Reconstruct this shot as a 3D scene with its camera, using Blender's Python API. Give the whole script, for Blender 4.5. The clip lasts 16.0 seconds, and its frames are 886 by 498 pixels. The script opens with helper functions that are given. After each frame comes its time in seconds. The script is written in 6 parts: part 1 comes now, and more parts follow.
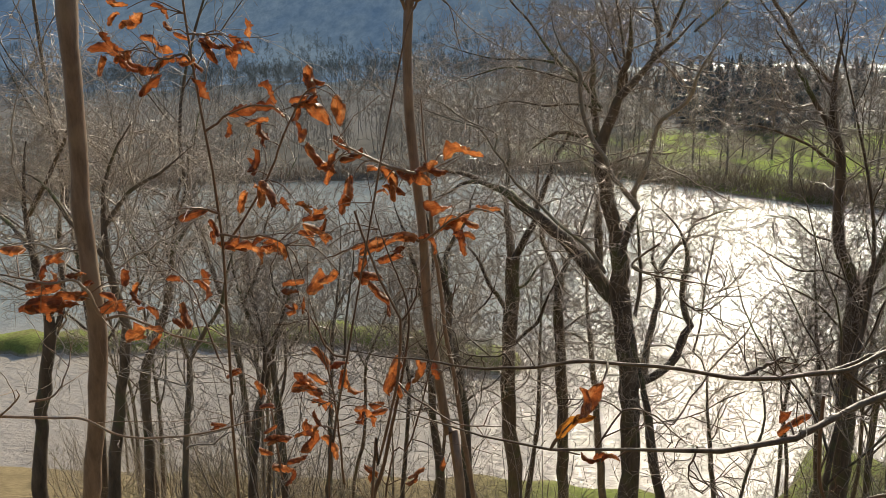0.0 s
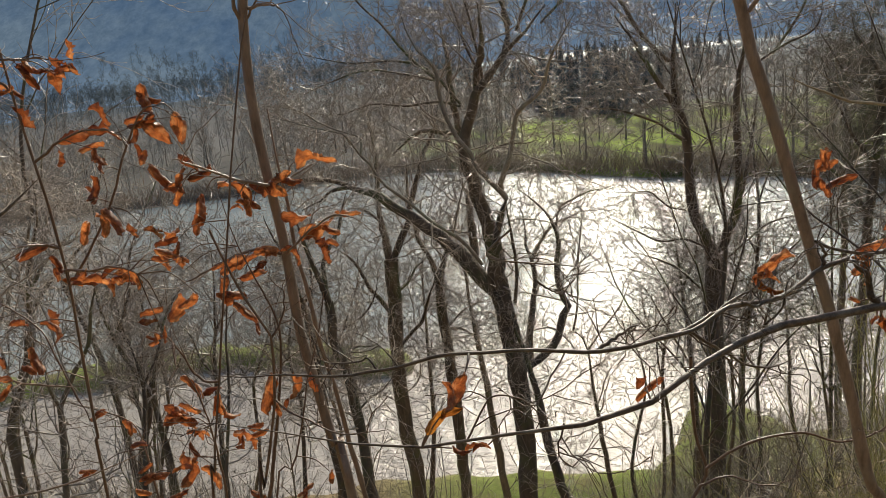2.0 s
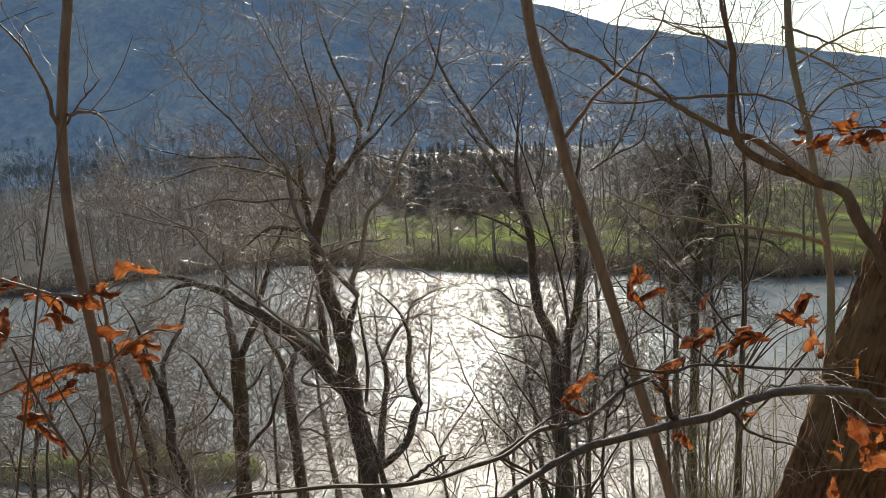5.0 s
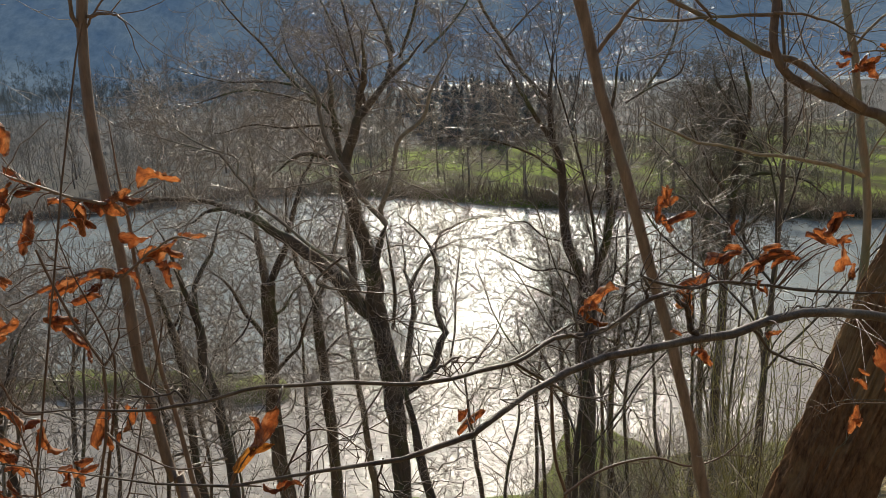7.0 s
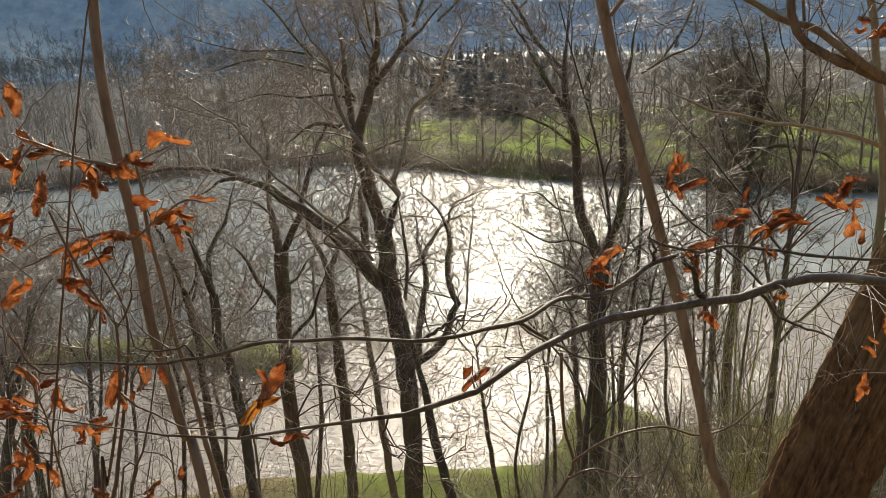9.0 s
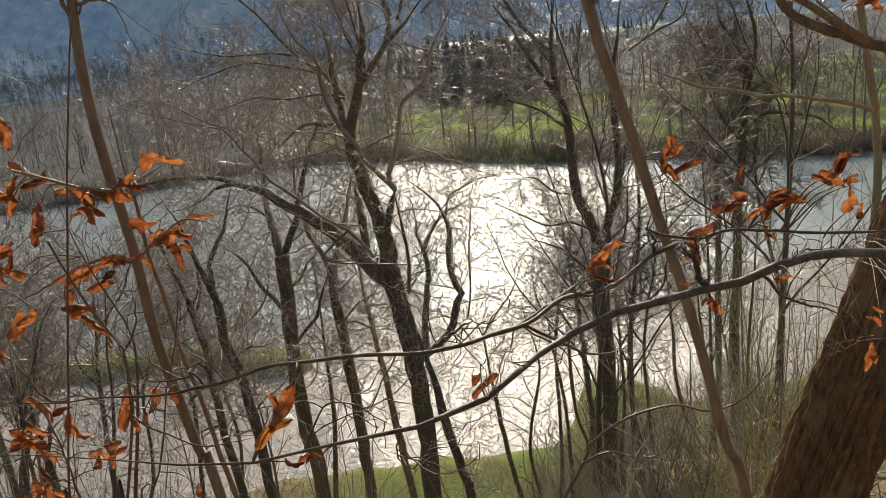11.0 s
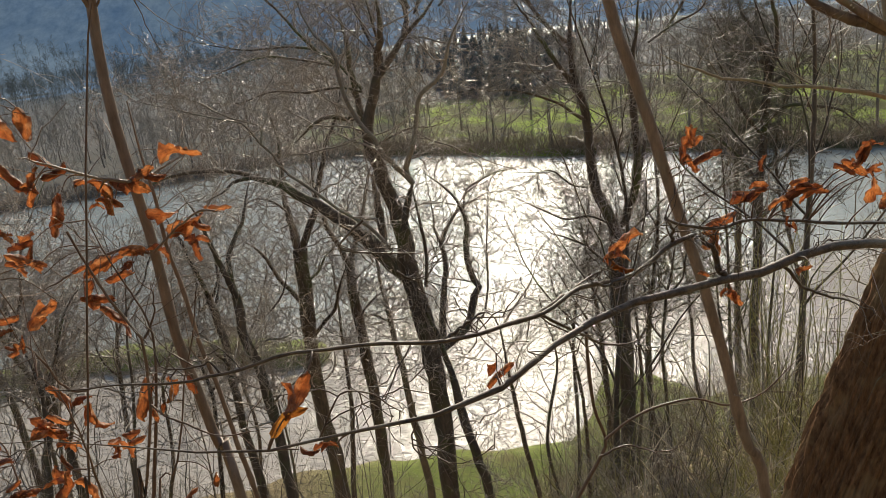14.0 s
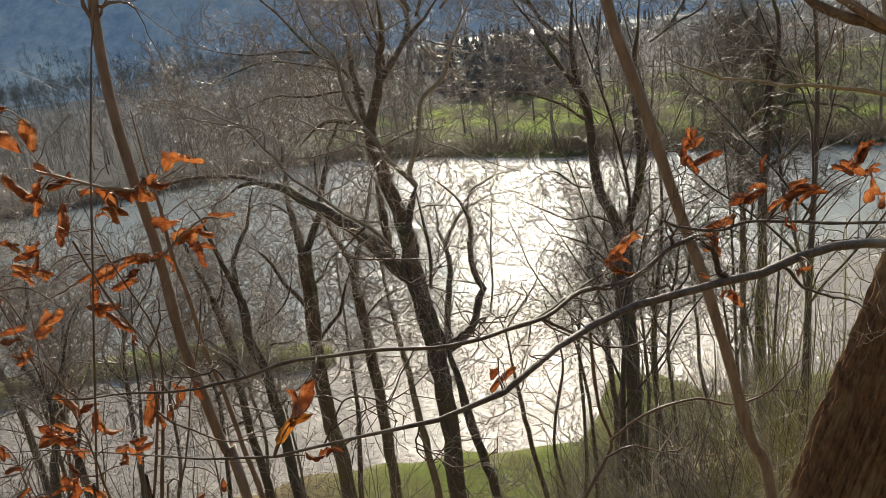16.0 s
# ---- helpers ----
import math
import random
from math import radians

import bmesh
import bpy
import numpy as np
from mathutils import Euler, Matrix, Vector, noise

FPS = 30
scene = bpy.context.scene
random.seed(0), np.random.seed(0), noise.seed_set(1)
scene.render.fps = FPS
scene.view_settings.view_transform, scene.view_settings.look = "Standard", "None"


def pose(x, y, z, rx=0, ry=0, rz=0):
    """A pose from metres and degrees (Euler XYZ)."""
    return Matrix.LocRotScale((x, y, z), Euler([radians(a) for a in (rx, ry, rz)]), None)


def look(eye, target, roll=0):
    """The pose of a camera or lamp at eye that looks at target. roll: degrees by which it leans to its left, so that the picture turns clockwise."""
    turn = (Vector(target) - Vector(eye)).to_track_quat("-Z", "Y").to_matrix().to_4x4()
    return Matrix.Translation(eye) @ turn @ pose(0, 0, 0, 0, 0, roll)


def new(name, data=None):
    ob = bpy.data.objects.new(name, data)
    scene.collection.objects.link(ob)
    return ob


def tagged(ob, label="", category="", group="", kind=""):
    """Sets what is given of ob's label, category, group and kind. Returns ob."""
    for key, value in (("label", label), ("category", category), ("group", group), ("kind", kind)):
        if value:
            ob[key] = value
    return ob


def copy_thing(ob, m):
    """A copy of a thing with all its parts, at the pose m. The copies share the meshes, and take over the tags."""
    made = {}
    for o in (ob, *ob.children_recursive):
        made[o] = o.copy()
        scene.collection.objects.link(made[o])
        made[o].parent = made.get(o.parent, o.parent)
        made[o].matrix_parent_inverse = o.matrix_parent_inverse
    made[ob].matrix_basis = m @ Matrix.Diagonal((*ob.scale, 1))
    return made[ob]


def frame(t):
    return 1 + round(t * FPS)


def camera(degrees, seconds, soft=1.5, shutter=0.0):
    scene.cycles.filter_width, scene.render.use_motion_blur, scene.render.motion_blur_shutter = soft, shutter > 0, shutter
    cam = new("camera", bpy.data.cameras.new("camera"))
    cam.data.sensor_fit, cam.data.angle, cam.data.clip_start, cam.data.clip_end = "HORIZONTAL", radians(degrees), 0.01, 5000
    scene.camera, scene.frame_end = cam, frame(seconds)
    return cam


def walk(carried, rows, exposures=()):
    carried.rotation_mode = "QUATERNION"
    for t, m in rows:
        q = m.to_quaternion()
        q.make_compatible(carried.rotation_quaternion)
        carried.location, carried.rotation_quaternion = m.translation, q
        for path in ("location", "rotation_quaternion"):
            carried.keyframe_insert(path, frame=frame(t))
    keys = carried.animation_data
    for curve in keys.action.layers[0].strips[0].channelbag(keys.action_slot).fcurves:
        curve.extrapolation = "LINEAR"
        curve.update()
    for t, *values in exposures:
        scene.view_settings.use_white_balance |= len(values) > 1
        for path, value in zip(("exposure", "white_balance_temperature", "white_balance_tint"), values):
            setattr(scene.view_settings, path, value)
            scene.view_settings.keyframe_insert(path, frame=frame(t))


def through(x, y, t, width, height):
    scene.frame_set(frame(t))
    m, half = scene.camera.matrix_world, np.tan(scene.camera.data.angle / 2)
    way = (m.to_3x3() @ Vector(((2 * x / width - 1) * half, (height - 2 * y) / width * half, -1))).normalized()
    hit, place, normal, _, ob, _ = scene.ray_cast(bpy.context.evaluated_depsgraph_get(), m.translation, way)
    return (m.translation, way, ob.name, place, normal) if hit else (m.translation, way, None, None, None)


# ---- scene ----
cam = camera(58.5, 16.0, soft=0.8)
PATH = [
    (0, (0.4, 0.076, 26.151), (0.111, 1.997, 25.673), -1.9),
    (0.5, (0.407, 0.076, 26.157), (0.238, 2.009, 25.675), -2.8),
    (1, (0.421, 0.009, 26.172), (0.32, 1.948, 25.692), -3.8),
    (1.5, (0.415, 0.07, 26.156), (0.424, 2.01, 25.67), -4.7),
    (2, (0.431, 0.087, 26.145), (0.447, 2.026, 25.654), -6.1),
    (2.5, (0.454, 0.082, 26.14), (0.637, 2.006, 25.627), -5.8),
    (3, (0.455, 0.074, 26.143), (0.666, 1.994, 25.623), -4.3),
    (3.5, (0.466, 0.069, 26.163), (0.772, 1.977, 25.648), -3.3),
    (4, (0.479, 0.075, 26.174), (0.889, 1.996, 25.8), -3.4),
    (4.2, (0.481, 0.081, 26.18), (0.895, 2.013, 25.871), -3.9),
    (6.3, (0.497, 0.096, 26.16), (0.858, 2.044, 25.884), -2.7),
    (6.5, (0.501, 0.101, 26.151), (0.838, 2.049, 25.847), -2.9),
    (7, (0.5, 0.104, 26.137), (0.815, 2.027, 25.687), -2.8),
    (7.5, (0.502, 0.084, 26.129), (0.808, 2.005, 25.665), -2.5),
    (8, (0.501, 0.081, 26.128), (0.803, 2.001, 25.656), -2.3),
    (8.5, (0.502, 0.089, 26.123), (0.789, 2.0, 25.608), -2.2),
    (8.7, (0.504, 0.093, 26.123), (0.786, 2.005, 25.607), -2.3),
    (10.8, (0.509, 0.1, 26.142), (0.784, 2.005, 25.598), -6.6),
    (11, (0.509, 0.1, 26.145), (0.782, 2.006, 25.603), -6.8),
    (11.5, (0.508, 0.107, 26.146), (0.77, 2.016, 25.608), -7.1),
    (12, (0.513, 0.112, 26.138), (0.759, 2.022, 25.599), -7.4),
    (12.5, (0.512, 0.115, 26.14), (0.748, 2.026, 25.6), -7.4),
    (13, (0.512, 0.119, 26.136), (0.746, 2.03, 25.594), -7.0),
    (13.5, (0.511, 0.111, 26.136), (0.741, 2.019, 25.58), -7.1),
    (14, (0.511, 0.103, 26.138), (0.738, 2.012, 25.586), -7.1),
    (14.5, (0.513, 0.102, 26.143), (0.735, 2.012, 25.592), -7.3),
    (15, (0.512, 0.099, 26.147), (0.732, 2.011, 25.6), -7.8),
    (15.5, (0.513, 0.086, 26.143), (0.731, 1.997, 25.598), -7.9),
    (16, (0.514, 0.094, 26.145), (0.731, 2.006, 25.599), -7.9),
]
walk(cam, [(t, look(eye, target, roll)) for t, eye, target, roll in PATH],
     [(0, 0.16, 7300, 6), (2, 0.1, 7050, 6), (3.5, 0.12, 6900, 6), (4.2, 0.06, 6800, 6), (6.3, -0.25, 6750, 6), (7.5, 0.05, 7100, 6), (8.7, 0.17, 7350, 6), (10.8, 0.09, 7150, 6), (16, 0.12, 7100, 6)])


# ---- light ----
SUN_AZ, SUN_EL = radians(14.5), radians(27)
world = bpy.data.worlds.new("sky")
scene.world = world
world.use_nodes = True
wn = world.node_tree
sky = wn.nodes.new("ShaderNodeTexSky")
sky.sky_type = "NISHITA"
sky.sun_disc = False
sky.sun_elevation, sky.sun_rotation = SUN_EL, SUN_AZ
sky.air_density, sky.dust_density = 1.0, 0.5
wn.links.new(sky.outputs[0], wn.nodes["Background"].inputs[0])
wn.nodes["Background"].inputs[1].default_value = 0.12

sun_data = bpy.data.lights.new("sun", "SUN")
sun_data.energy, sun_data.angle, sun_data.color = 5.0, radians(0.6), (1.0, 0.93, 0.82)
sun = new("sun", sun_data)
SUN_DIR = Vector((math.sin(SUN_AZ) * math.cos(SUN_EL), math.cos(SUN_AZ) * math.cos(SUN_EL), math.sin(SUN_EL)))
sun.matrix_world = look(SUN_DIR * 200, (0, 0, 0))


# ---- materials ----
def material(name):
    m = bpy.data.materials.new(name)
    m.use_nodes = True
    n = m.node_tree.nodes
    n.clear()
    out = n.new("ShaderNodeOutputMaterial")
    b = n.new("ShaderNodeBsdfPrincipled")
    m.node_tree.links.new(b.outputs[0], out.inputs[0])
    return m, m.node_tree, b


def noise_node(nt, scale, detail=4.0, rough=0.6, coord="Object", stretch=(1, 1, 1)):
    tc = nt.nodes.new("ShaderNodeTexCoord")
    mp = nt.nodes.new("ShaderNodeMapping")
    mp.inputs["Scale"].default_value = stretch
    nz = nt.nodes.new("ShaderNodeTexNoise")
    nz.inputs["Scale"].default_value, nz.inputs["Detail"].default_value = scale, detail
    nz.inputs["Roughness"].default_value = rough
    nt.links.new(tc.outputs[coord], mp.inputs[0])
    nt.links.new(mp.outputs[0], nz.inputs["Vector"])
    return nz


def ramp(nt, fac, stops):
    r = nt.nodes.new("ShaderNodeValToRGB")
    while len(r.color_ramp.elements) < len(stops):
        r.color_ramp.elements.new(0.5)
    for e, (p, c) in zip(r.color_ramp.elements, stops):
        e.position, e.color = p, (*c, 1)
    nt.links.new(fac, r.inputs[0])
    return r


def mixed(nt, fac, a, b, kind="MIX"):
    m = nt.nodes.new("ShaderNodeMix")
    m.data_type, m.blend_type = "RGBA", kind
    for sock, v in ((m.inputs[0], fac), (m.inputs[6], a), (m.inputs[7], b)):
        if isinstance(v, (int, float)):
            sock.default_value = v
        elif isinstance(v, tuple):
            sock.default_value = (*v, 1)
        else:
            nt.links.new(v, sock)
    return m.outputs[2]


def bumped(nt, bsdf, height, strength, distance):
    b = nt.nodes.new("ShaderNodeBump")
    b.inputs["Strength"].default_value, b.inputs["Distance"].default_value = strength, distance
    nt.links.new(height, b.inputs["Height"])
    nt.links.new(b.outputs[0], bsdf.inputs["Normal"])


def bark(name, dark, light, scale, rough=0.75, moss=None, spec=0.4, depth=0.02, stretch=(1, 1, 0.25)):
    m, nt, b = material(name)
    fine = noise_node(nt, scale, 6, 0.7, stretch=stretch)
    broad = noise_node(nt, scale * 0.12, 3)
    c = ramp(nt, fine.outputs[0], [(0.3, dark), (0.7, light)]).outputs[0]
    info = nt.nodes.new("ShaderNodeObjectInfo")
    vary = ramp(nt, info.outputs["Random"], [(0.0, (0.75, 0.75, 0.78)), (1.0, (1.15, 1.1, 1.0))])
    c = mixed(nt, 1.0, c, vary.outputs[0], "MULTIPLY")
    if moss:
        patch = ramp(nt, broad.outputs[0], [(0.52, (0, 0, 0)), (0.66, (1, 1, 1))])
        c = mixed(nt, patch.outputs[0], c, moss)
    nt.links.new(c, b.inputs["Base Color"])
    b.inputs["Roughness"].default_value = rough
    b.inputs["Specular IOR Level"].default_value = spec
    bumped(nt, b, fine.outputs[0], 0.6, depth)
    return m


BARK_OLD = bark("bark_old", (0.06, 0.046, 0.037), (0.22, 0.17, 0.132), 9, 0.7, (0.13, 0.14, 0.06))
BARK_GREY = bark("bark_grey", (0.09, 0.075, 0.06), (0.24, 0.2, 0.16), 12, 0.6, (0.13, 0.13, 0.08))
# Lighter bark for sunlit limbs of dark trees; the sunlight is painted in.
BARK_SUNLIT = bark("bark_sunlit", (0.2, 0.17, 0.145), (0.42, 0.37, 0.32), 14, 0.45, (0.3, 0.3, 0.24), 0.5, 0.006)
BARK_LIMB = bark("bark_limb", (0.13, 0.085, 0.055), (0.36, 0.24, 0.16), 40, 0.7, (0.22, 0.19, 0.11), 0.3, 0.004)
BARK_DULL = bark("bark_dull", (0.22, 0.18, 0.125), (0.45, 0.37, 0.265), 40, 0.65, (0.25, 0.25, 0.15), 0.3, 0.003)
BARK_CANE = bark("bark_cane", (0.36, 0.29, 0.2), (0.62, 0.52, 0.39), 30, 0.5, None, 0.4, 0.003)
BARK_TWIG = bark("bark_twig", (0.25, 0.205, 0.175), (0.5, 0.43, 0.37), 14, 0.42, None, 0.55, 0.004)
BARK_SAPLING = bark("bark_sapling", (0.14, 0.088, 0.06), (0.37, 0.245, 0.17), 45, 0.48, (0.27, 0.195, 0.135), 0.45, 0.004)
BARK_STEM = bark("bark_thin_stem", (0.1, 0.055, 0.035), (0.24, 0.14, 0.085), 80, 0.45, None, 0.5, 0.001)
BARK_RIDGED = bark("bark_ridged", (0.085, 0.04, 0.019), (0.37, 0.198, 0.095), 55, 0.85, (0.3, 0.18, 0.085), 0.2, 0.012)
BARK_BRANCH = bark("bark_branch", (0.038, 0.024, 0.016), (0.165, 0.107, 0.07), 90, 0.45, (0.22, 0.165, 0.115), 0.35, 0.003, (1, 1, 1))
# Bark paled and greyed so its colour suggests haze over the far woods.
BARK_HAZE = bark("bark_distant_haze", (0.26, 0.25, 0.242), (0.43, 0.41, 0.395), 0.8, 0.9, None, 0.1, 0.05)
# Blue-grey here is aerial haze baked into the valley trees' colour.
BARK_VALLEY_HAZE = bark("bark_valley_haze", (0.11, 0.122, 0.13), (0.19, 0.2, 0.205), 0.3, 0.9, None, 0.1, 0.05)
BARK_GREEN = bark("bark_budding", (0.27, 0.235, 0.08), (0.5, 0.45, 0.17), 14, 0.5, None, 0.4, 0.003)
BARK_FAR = bark("bark_far", (0.16, 0.138, 0.12), (0.32, 0.275, 0.235), 1.5, 0.8, None, 0.3, 0.05)


def leaf_material(name, stops, through):
    m, nt, b = material(name)
    broad = noise_node(nt, 2.6, 3, 0.6)
    veins = noise_node(nt, 7, 5, 0.7, stretch=(0.6, 3.0, 1))
    info = nt.nodes.new("ShaderNodeObjectInfo")
    c = ramp(nt, broad.outputs[0], stops).outputs[0]
    lined = ramp(nt, veins.outputs[0], [(0.35, (0.55, 0.5, 0.48)), (0.62, (1.15, 1.12, 1.1))])
    c = mixed(nt, 1.0, c, lined.outputs[0], "MULTIPLY")
    vary = ramp(nt, info.outputs["Random"], [(0.0, (0.5, 0.42, 0.46)), (0.4, (0.88, 0.84, 0.9)), (1.0, (1.25, 1.35, 1.4))])
    c = mixed(nt, 1.0, c, vary.outputs[0], "MULTIPLY")
    nt.links.new(c, b.inputs["Base Color"])
    b.inputs["Roughness"].default_value = 0.42
    b.inputs["Specular IOR Level"].default_value = 0.45
    bumped(nt, b, veins.outputs[0], 0.8, 0.004)
    tr = nt.nodes.new("ShaderNodeBsdfTranslucent")
    nt.links.new(mixed(nt, 1.0, c, (1.15, 0.88, 0.72), "MULTIPLY"), tr.inputs[0])
    mx = nt.nodes.new("ShaderNodeMixShader")
    mx.inputs[0].default_value = through
    nt.links.new(b.outputs[0], mx.inputs[1])
    nt.links.new(tr.outputs[0], mx.inputs[2])
    nt.links.new(mx.outputs[0], nt.nodes["Material Output"].inputs[0])
    return m


LEAF_DRY = leaf_material("leaf_dry", [(0.3, (0.17, 0.065, 0.032)), (0.48, (0.42, 0.155, 0.05)), (0.72, (0.62, 0.36, 0.17))], 0.45)
LEAF_YELLOW = leaf_material("leaf_yellow", [(0.3, (0.36, 0.15, 0.03)), (0.7, (0.66, 0.38, 0.08))], 0.55)
LITTER = bark("fallen_leaves", (0.13, 0.075, 0.04), (0.42, 0.28, 0.17), 22, 0.7, None, 0.3, 0.004, (1, 1, 1))


def ground_material():
    m, nt, b = material("ground")
    geo = nt.nodes.new("ShaderNodeNewGeometry")
    sep = nt.nodes.new("ShaderNodeSeparateXYZ")
    nt.links.new(geo.outputs["Position"], sep.inputs[0])
    fine = noise_node(nt, 3.0, 8, 0.7)
    broad = noise_node(nt, 0.09, 6, 0.65, stretch=(1, 0.35, 1))
    wide = noise_node(nt, 0.012, 4, 0.6)
    litter = ramp(nt, fine.outputs[0], [(0.3, (0.08, 0.066, 0.036)), (0.5, (0.18, 0.14, 0.078)), (0.75, (0.33, 0.26, 0.155))])
    grass = ramp(nt, fine.outputs[0], [(0.3, (0.115, 0.135, 0.042)), (0.6, (0.21, 0.24, 0.07)), (0.8, (0.32, 0.33, 0.12))])
    field = ramp(nt, broad.outputs[0], [(0.4, (0.1, 0.085, 0.05)), (0.5, (0.12, 0.125, 0.045)), (0.6, (0.24, 0.3, 0.06))])
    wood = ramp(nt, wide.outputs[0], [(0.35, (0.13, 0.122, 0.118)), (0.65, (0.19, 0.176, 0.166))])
    mud = ramp(nt, fine.outputs[0], [(0.3, (0.16, 0.14, 0.1)), (0.7, (0.34, 0.3, 0.24))])

    def step(sock, lo, hi):
        mr = nt.nodes.new("ShaderNodeMapRange")
        mr.inputs["From Min"].default_value, mr.inputs["From Max"].default_value = lo, hi
        nt.links.new(sock, mr.inputs["Value"])
        return mr.outputs[0]

    patchy = ramp(nt, noise_node(nt, 0.35, 5, 0.65).outputs[0], [(0.49, (0, 0, 0)), (0.66, (1, 1, 1))])
    turf = mixed(nt, patchy.outputs[0], grass.outputs[0], ramp(nt, fine.outputs[0], [(0.3, (0.1, 0.09, 0.04)), (0.7, (0.25, 0.22, 0.1))]).outputs[0])
    slope_turf = mixed(nt, ramp(nt, noise_node(nt, 0.6, 5, 0.7).outputs[0], [(0.45, (0, 0, 0)), (0.6, (1, 1, 1))]).outputs[0], litter.outputs[0], grass.outputs[0])
    slope_turf = mixed(nt, step(sep.outputs["Z"], 7, 12), slope_turf, litter.outputs[0])
    c = mixed(nt, step(sep.outputs["Z"], 1.6, 4.0), turf, slope_turf)
    dead = ramp(nt, fine.outputs[0], [(0.3, (0.1, 0.078, 0.045)), (0.5, (0.2, 0.155, 0.09)), (0.75, (0.36, 0.285, 0.175))])
    near_left = nt.nodes.new("ShaderNodeMath")
    near_left.operation = "MULTIPLY"
    nt.links.new(step(sep.outputs["X"], 2.0, -5.0), near_left.inputs[0])
    nt.links.new(step(sep.outputs["Y"], 58, 52), near_left.inputs[1])
    c = mixed(nt, near_left.outputs[0], c, dead.outputs[0])
    open_land = nt.nodes.new("ShaderNodeMath")
    open_land.operation = "MULTIPLY_ADD"
    nt.links.new(wide.outputs[0], open_land.inputs[0])
    open_land.inputs[1].default_value = 120
    nt.links.new(sep.outputs["X"], open_land.inputs[2])
    floor = ramp(nt, fine.outputs[0], [(0.3, (0.09, 0.083, 0.075)), (0.75, (0.2, 0.185, 0.165))])
    field = mixed(nt, step(open_land.outputs[0], 45, 85), floor.outputs[0], field.outputs[0])
    c = mixed(nt, step(sep.outputs["Y"], 75, 85), c, field)
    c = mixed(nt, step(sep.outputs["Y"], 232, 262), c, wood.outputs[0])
    # Slate blue in the far ground colour stands in for distance haze.
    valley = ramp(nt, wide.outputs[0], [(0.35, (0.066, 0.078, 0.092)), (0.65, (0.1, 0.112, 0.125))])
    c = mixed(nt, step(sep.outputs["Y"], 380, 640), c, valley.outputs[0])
    c = mixed(nt, step(sep.outputs["Z"], 0.32, 0.12), c, mud.outputs[0])
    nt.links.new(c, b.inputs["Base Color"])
    b.inputs["Roughness"].default_value = 1.0
    b.inputs["Specular IOR Level"].default_value = 0.05
    bumped(nt, b, fine.outputs[0], 0.7, 0.08)
    return m


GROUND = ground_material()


def water_material():
    m, nt, b = material("river_water")
    b.inputs["Roughness"].default_value = 0.19
    b.inputs["IOR"].default_value = 1.33
    broad = noise_node(nt, 0.03, 4)
    c = ramp(nt, broad.outputs[0], [(0.35, (0.4, 0.345, 0.3)), (0.65, (0.5, 0.44, 0.38))])
    clear = ramp(nt, broad.outputs[0], [(0.35, (0.29, 0.315, 0.305)), (0.65, (0.38, 0.4, 0.38))])
    geo = nt.nodes.new("ShaderNodeNewGeometry")
    sep = nt.nodes.new("ShaderNodeSeparateXYZ")
    nt.links.new(geo.outputs["Position"], sep.inputs[0])
    beyond = nt.nodes.new("ShaderNodeMapRange")
    beyond.inputs["From Min"].default_value, beyond.inputs["From Max"].default_value = 64, 76
    nt.links.new(sep.outputs["Y"], beyond.inputs["Value"])
    nt.links.new(mixed(nt, beyond.outputs[0], c.outputs[0], clear.outputs[0]), b.inputs["Base Color"])
    w1 = noise_node(nt, 1.1, 5, 0.6, stretch=(1, 1.6, 1))
    w2 = noise_node(nt, 0.22, 3, 0.5)
    add = nt.nodes.new("ShaderNodeMath")
    add.operation = "MULTIPLY_ADD"
    nt.links.new(w2.outputs[0], add.inputs[0])
    add.inputs[1].default_value = 2.0
    nt.links.new(w1.outputs[0], add.inputs[2])
    bumped(nt, b, add.outputs[0], 1.0, 0.21)
    return m


WATER = water_material()


def hill_material():
    m, nt, b = material("hazy_wooded_hill")
    a = noise_node(nt, 0.07, 9, 0.8, stretch=(1, 0.22, 1))
    d = noise_node(nt, 0.006, 5, 0.65, stretch=(1, 0.25, 1))
    # The blue of these tones imitates haze in front of the hill.
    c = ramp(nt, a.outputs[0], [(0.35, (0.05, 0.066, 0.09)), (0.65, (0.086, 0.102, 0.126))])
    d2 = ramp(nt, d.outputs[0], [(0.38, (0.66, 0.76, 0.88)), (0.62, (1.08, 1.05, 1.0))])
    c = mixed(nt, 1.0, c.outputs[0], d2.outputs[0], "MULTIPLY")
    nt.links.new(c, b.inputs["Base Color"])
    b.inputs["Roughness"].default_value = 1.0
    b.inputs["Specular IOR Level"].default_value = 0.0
    # Bluish glow added as air haze; nothing on the hill gives light.
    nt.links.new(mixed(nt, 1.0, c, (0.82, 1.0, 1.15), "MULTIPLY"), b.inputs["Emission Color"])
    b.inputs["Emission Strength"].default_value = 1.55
    return m


HILL = hill_material()
# Conifer green shifted to blue-grey, a painted stand-in for distance haze.
CONIFER = bark("conifer_hazed", (0.085, 0.1, 0.115), (0.15, 0.17, 0.185), 0.8, 0.9, None, 0.2, 0.2, (1, 1, 1))
REED = bark("dry_brush", (0.27, 0.2, 0.155), (0.46, 0.36, 0.27), 2, 0.9, None, 0.2, 0.05)


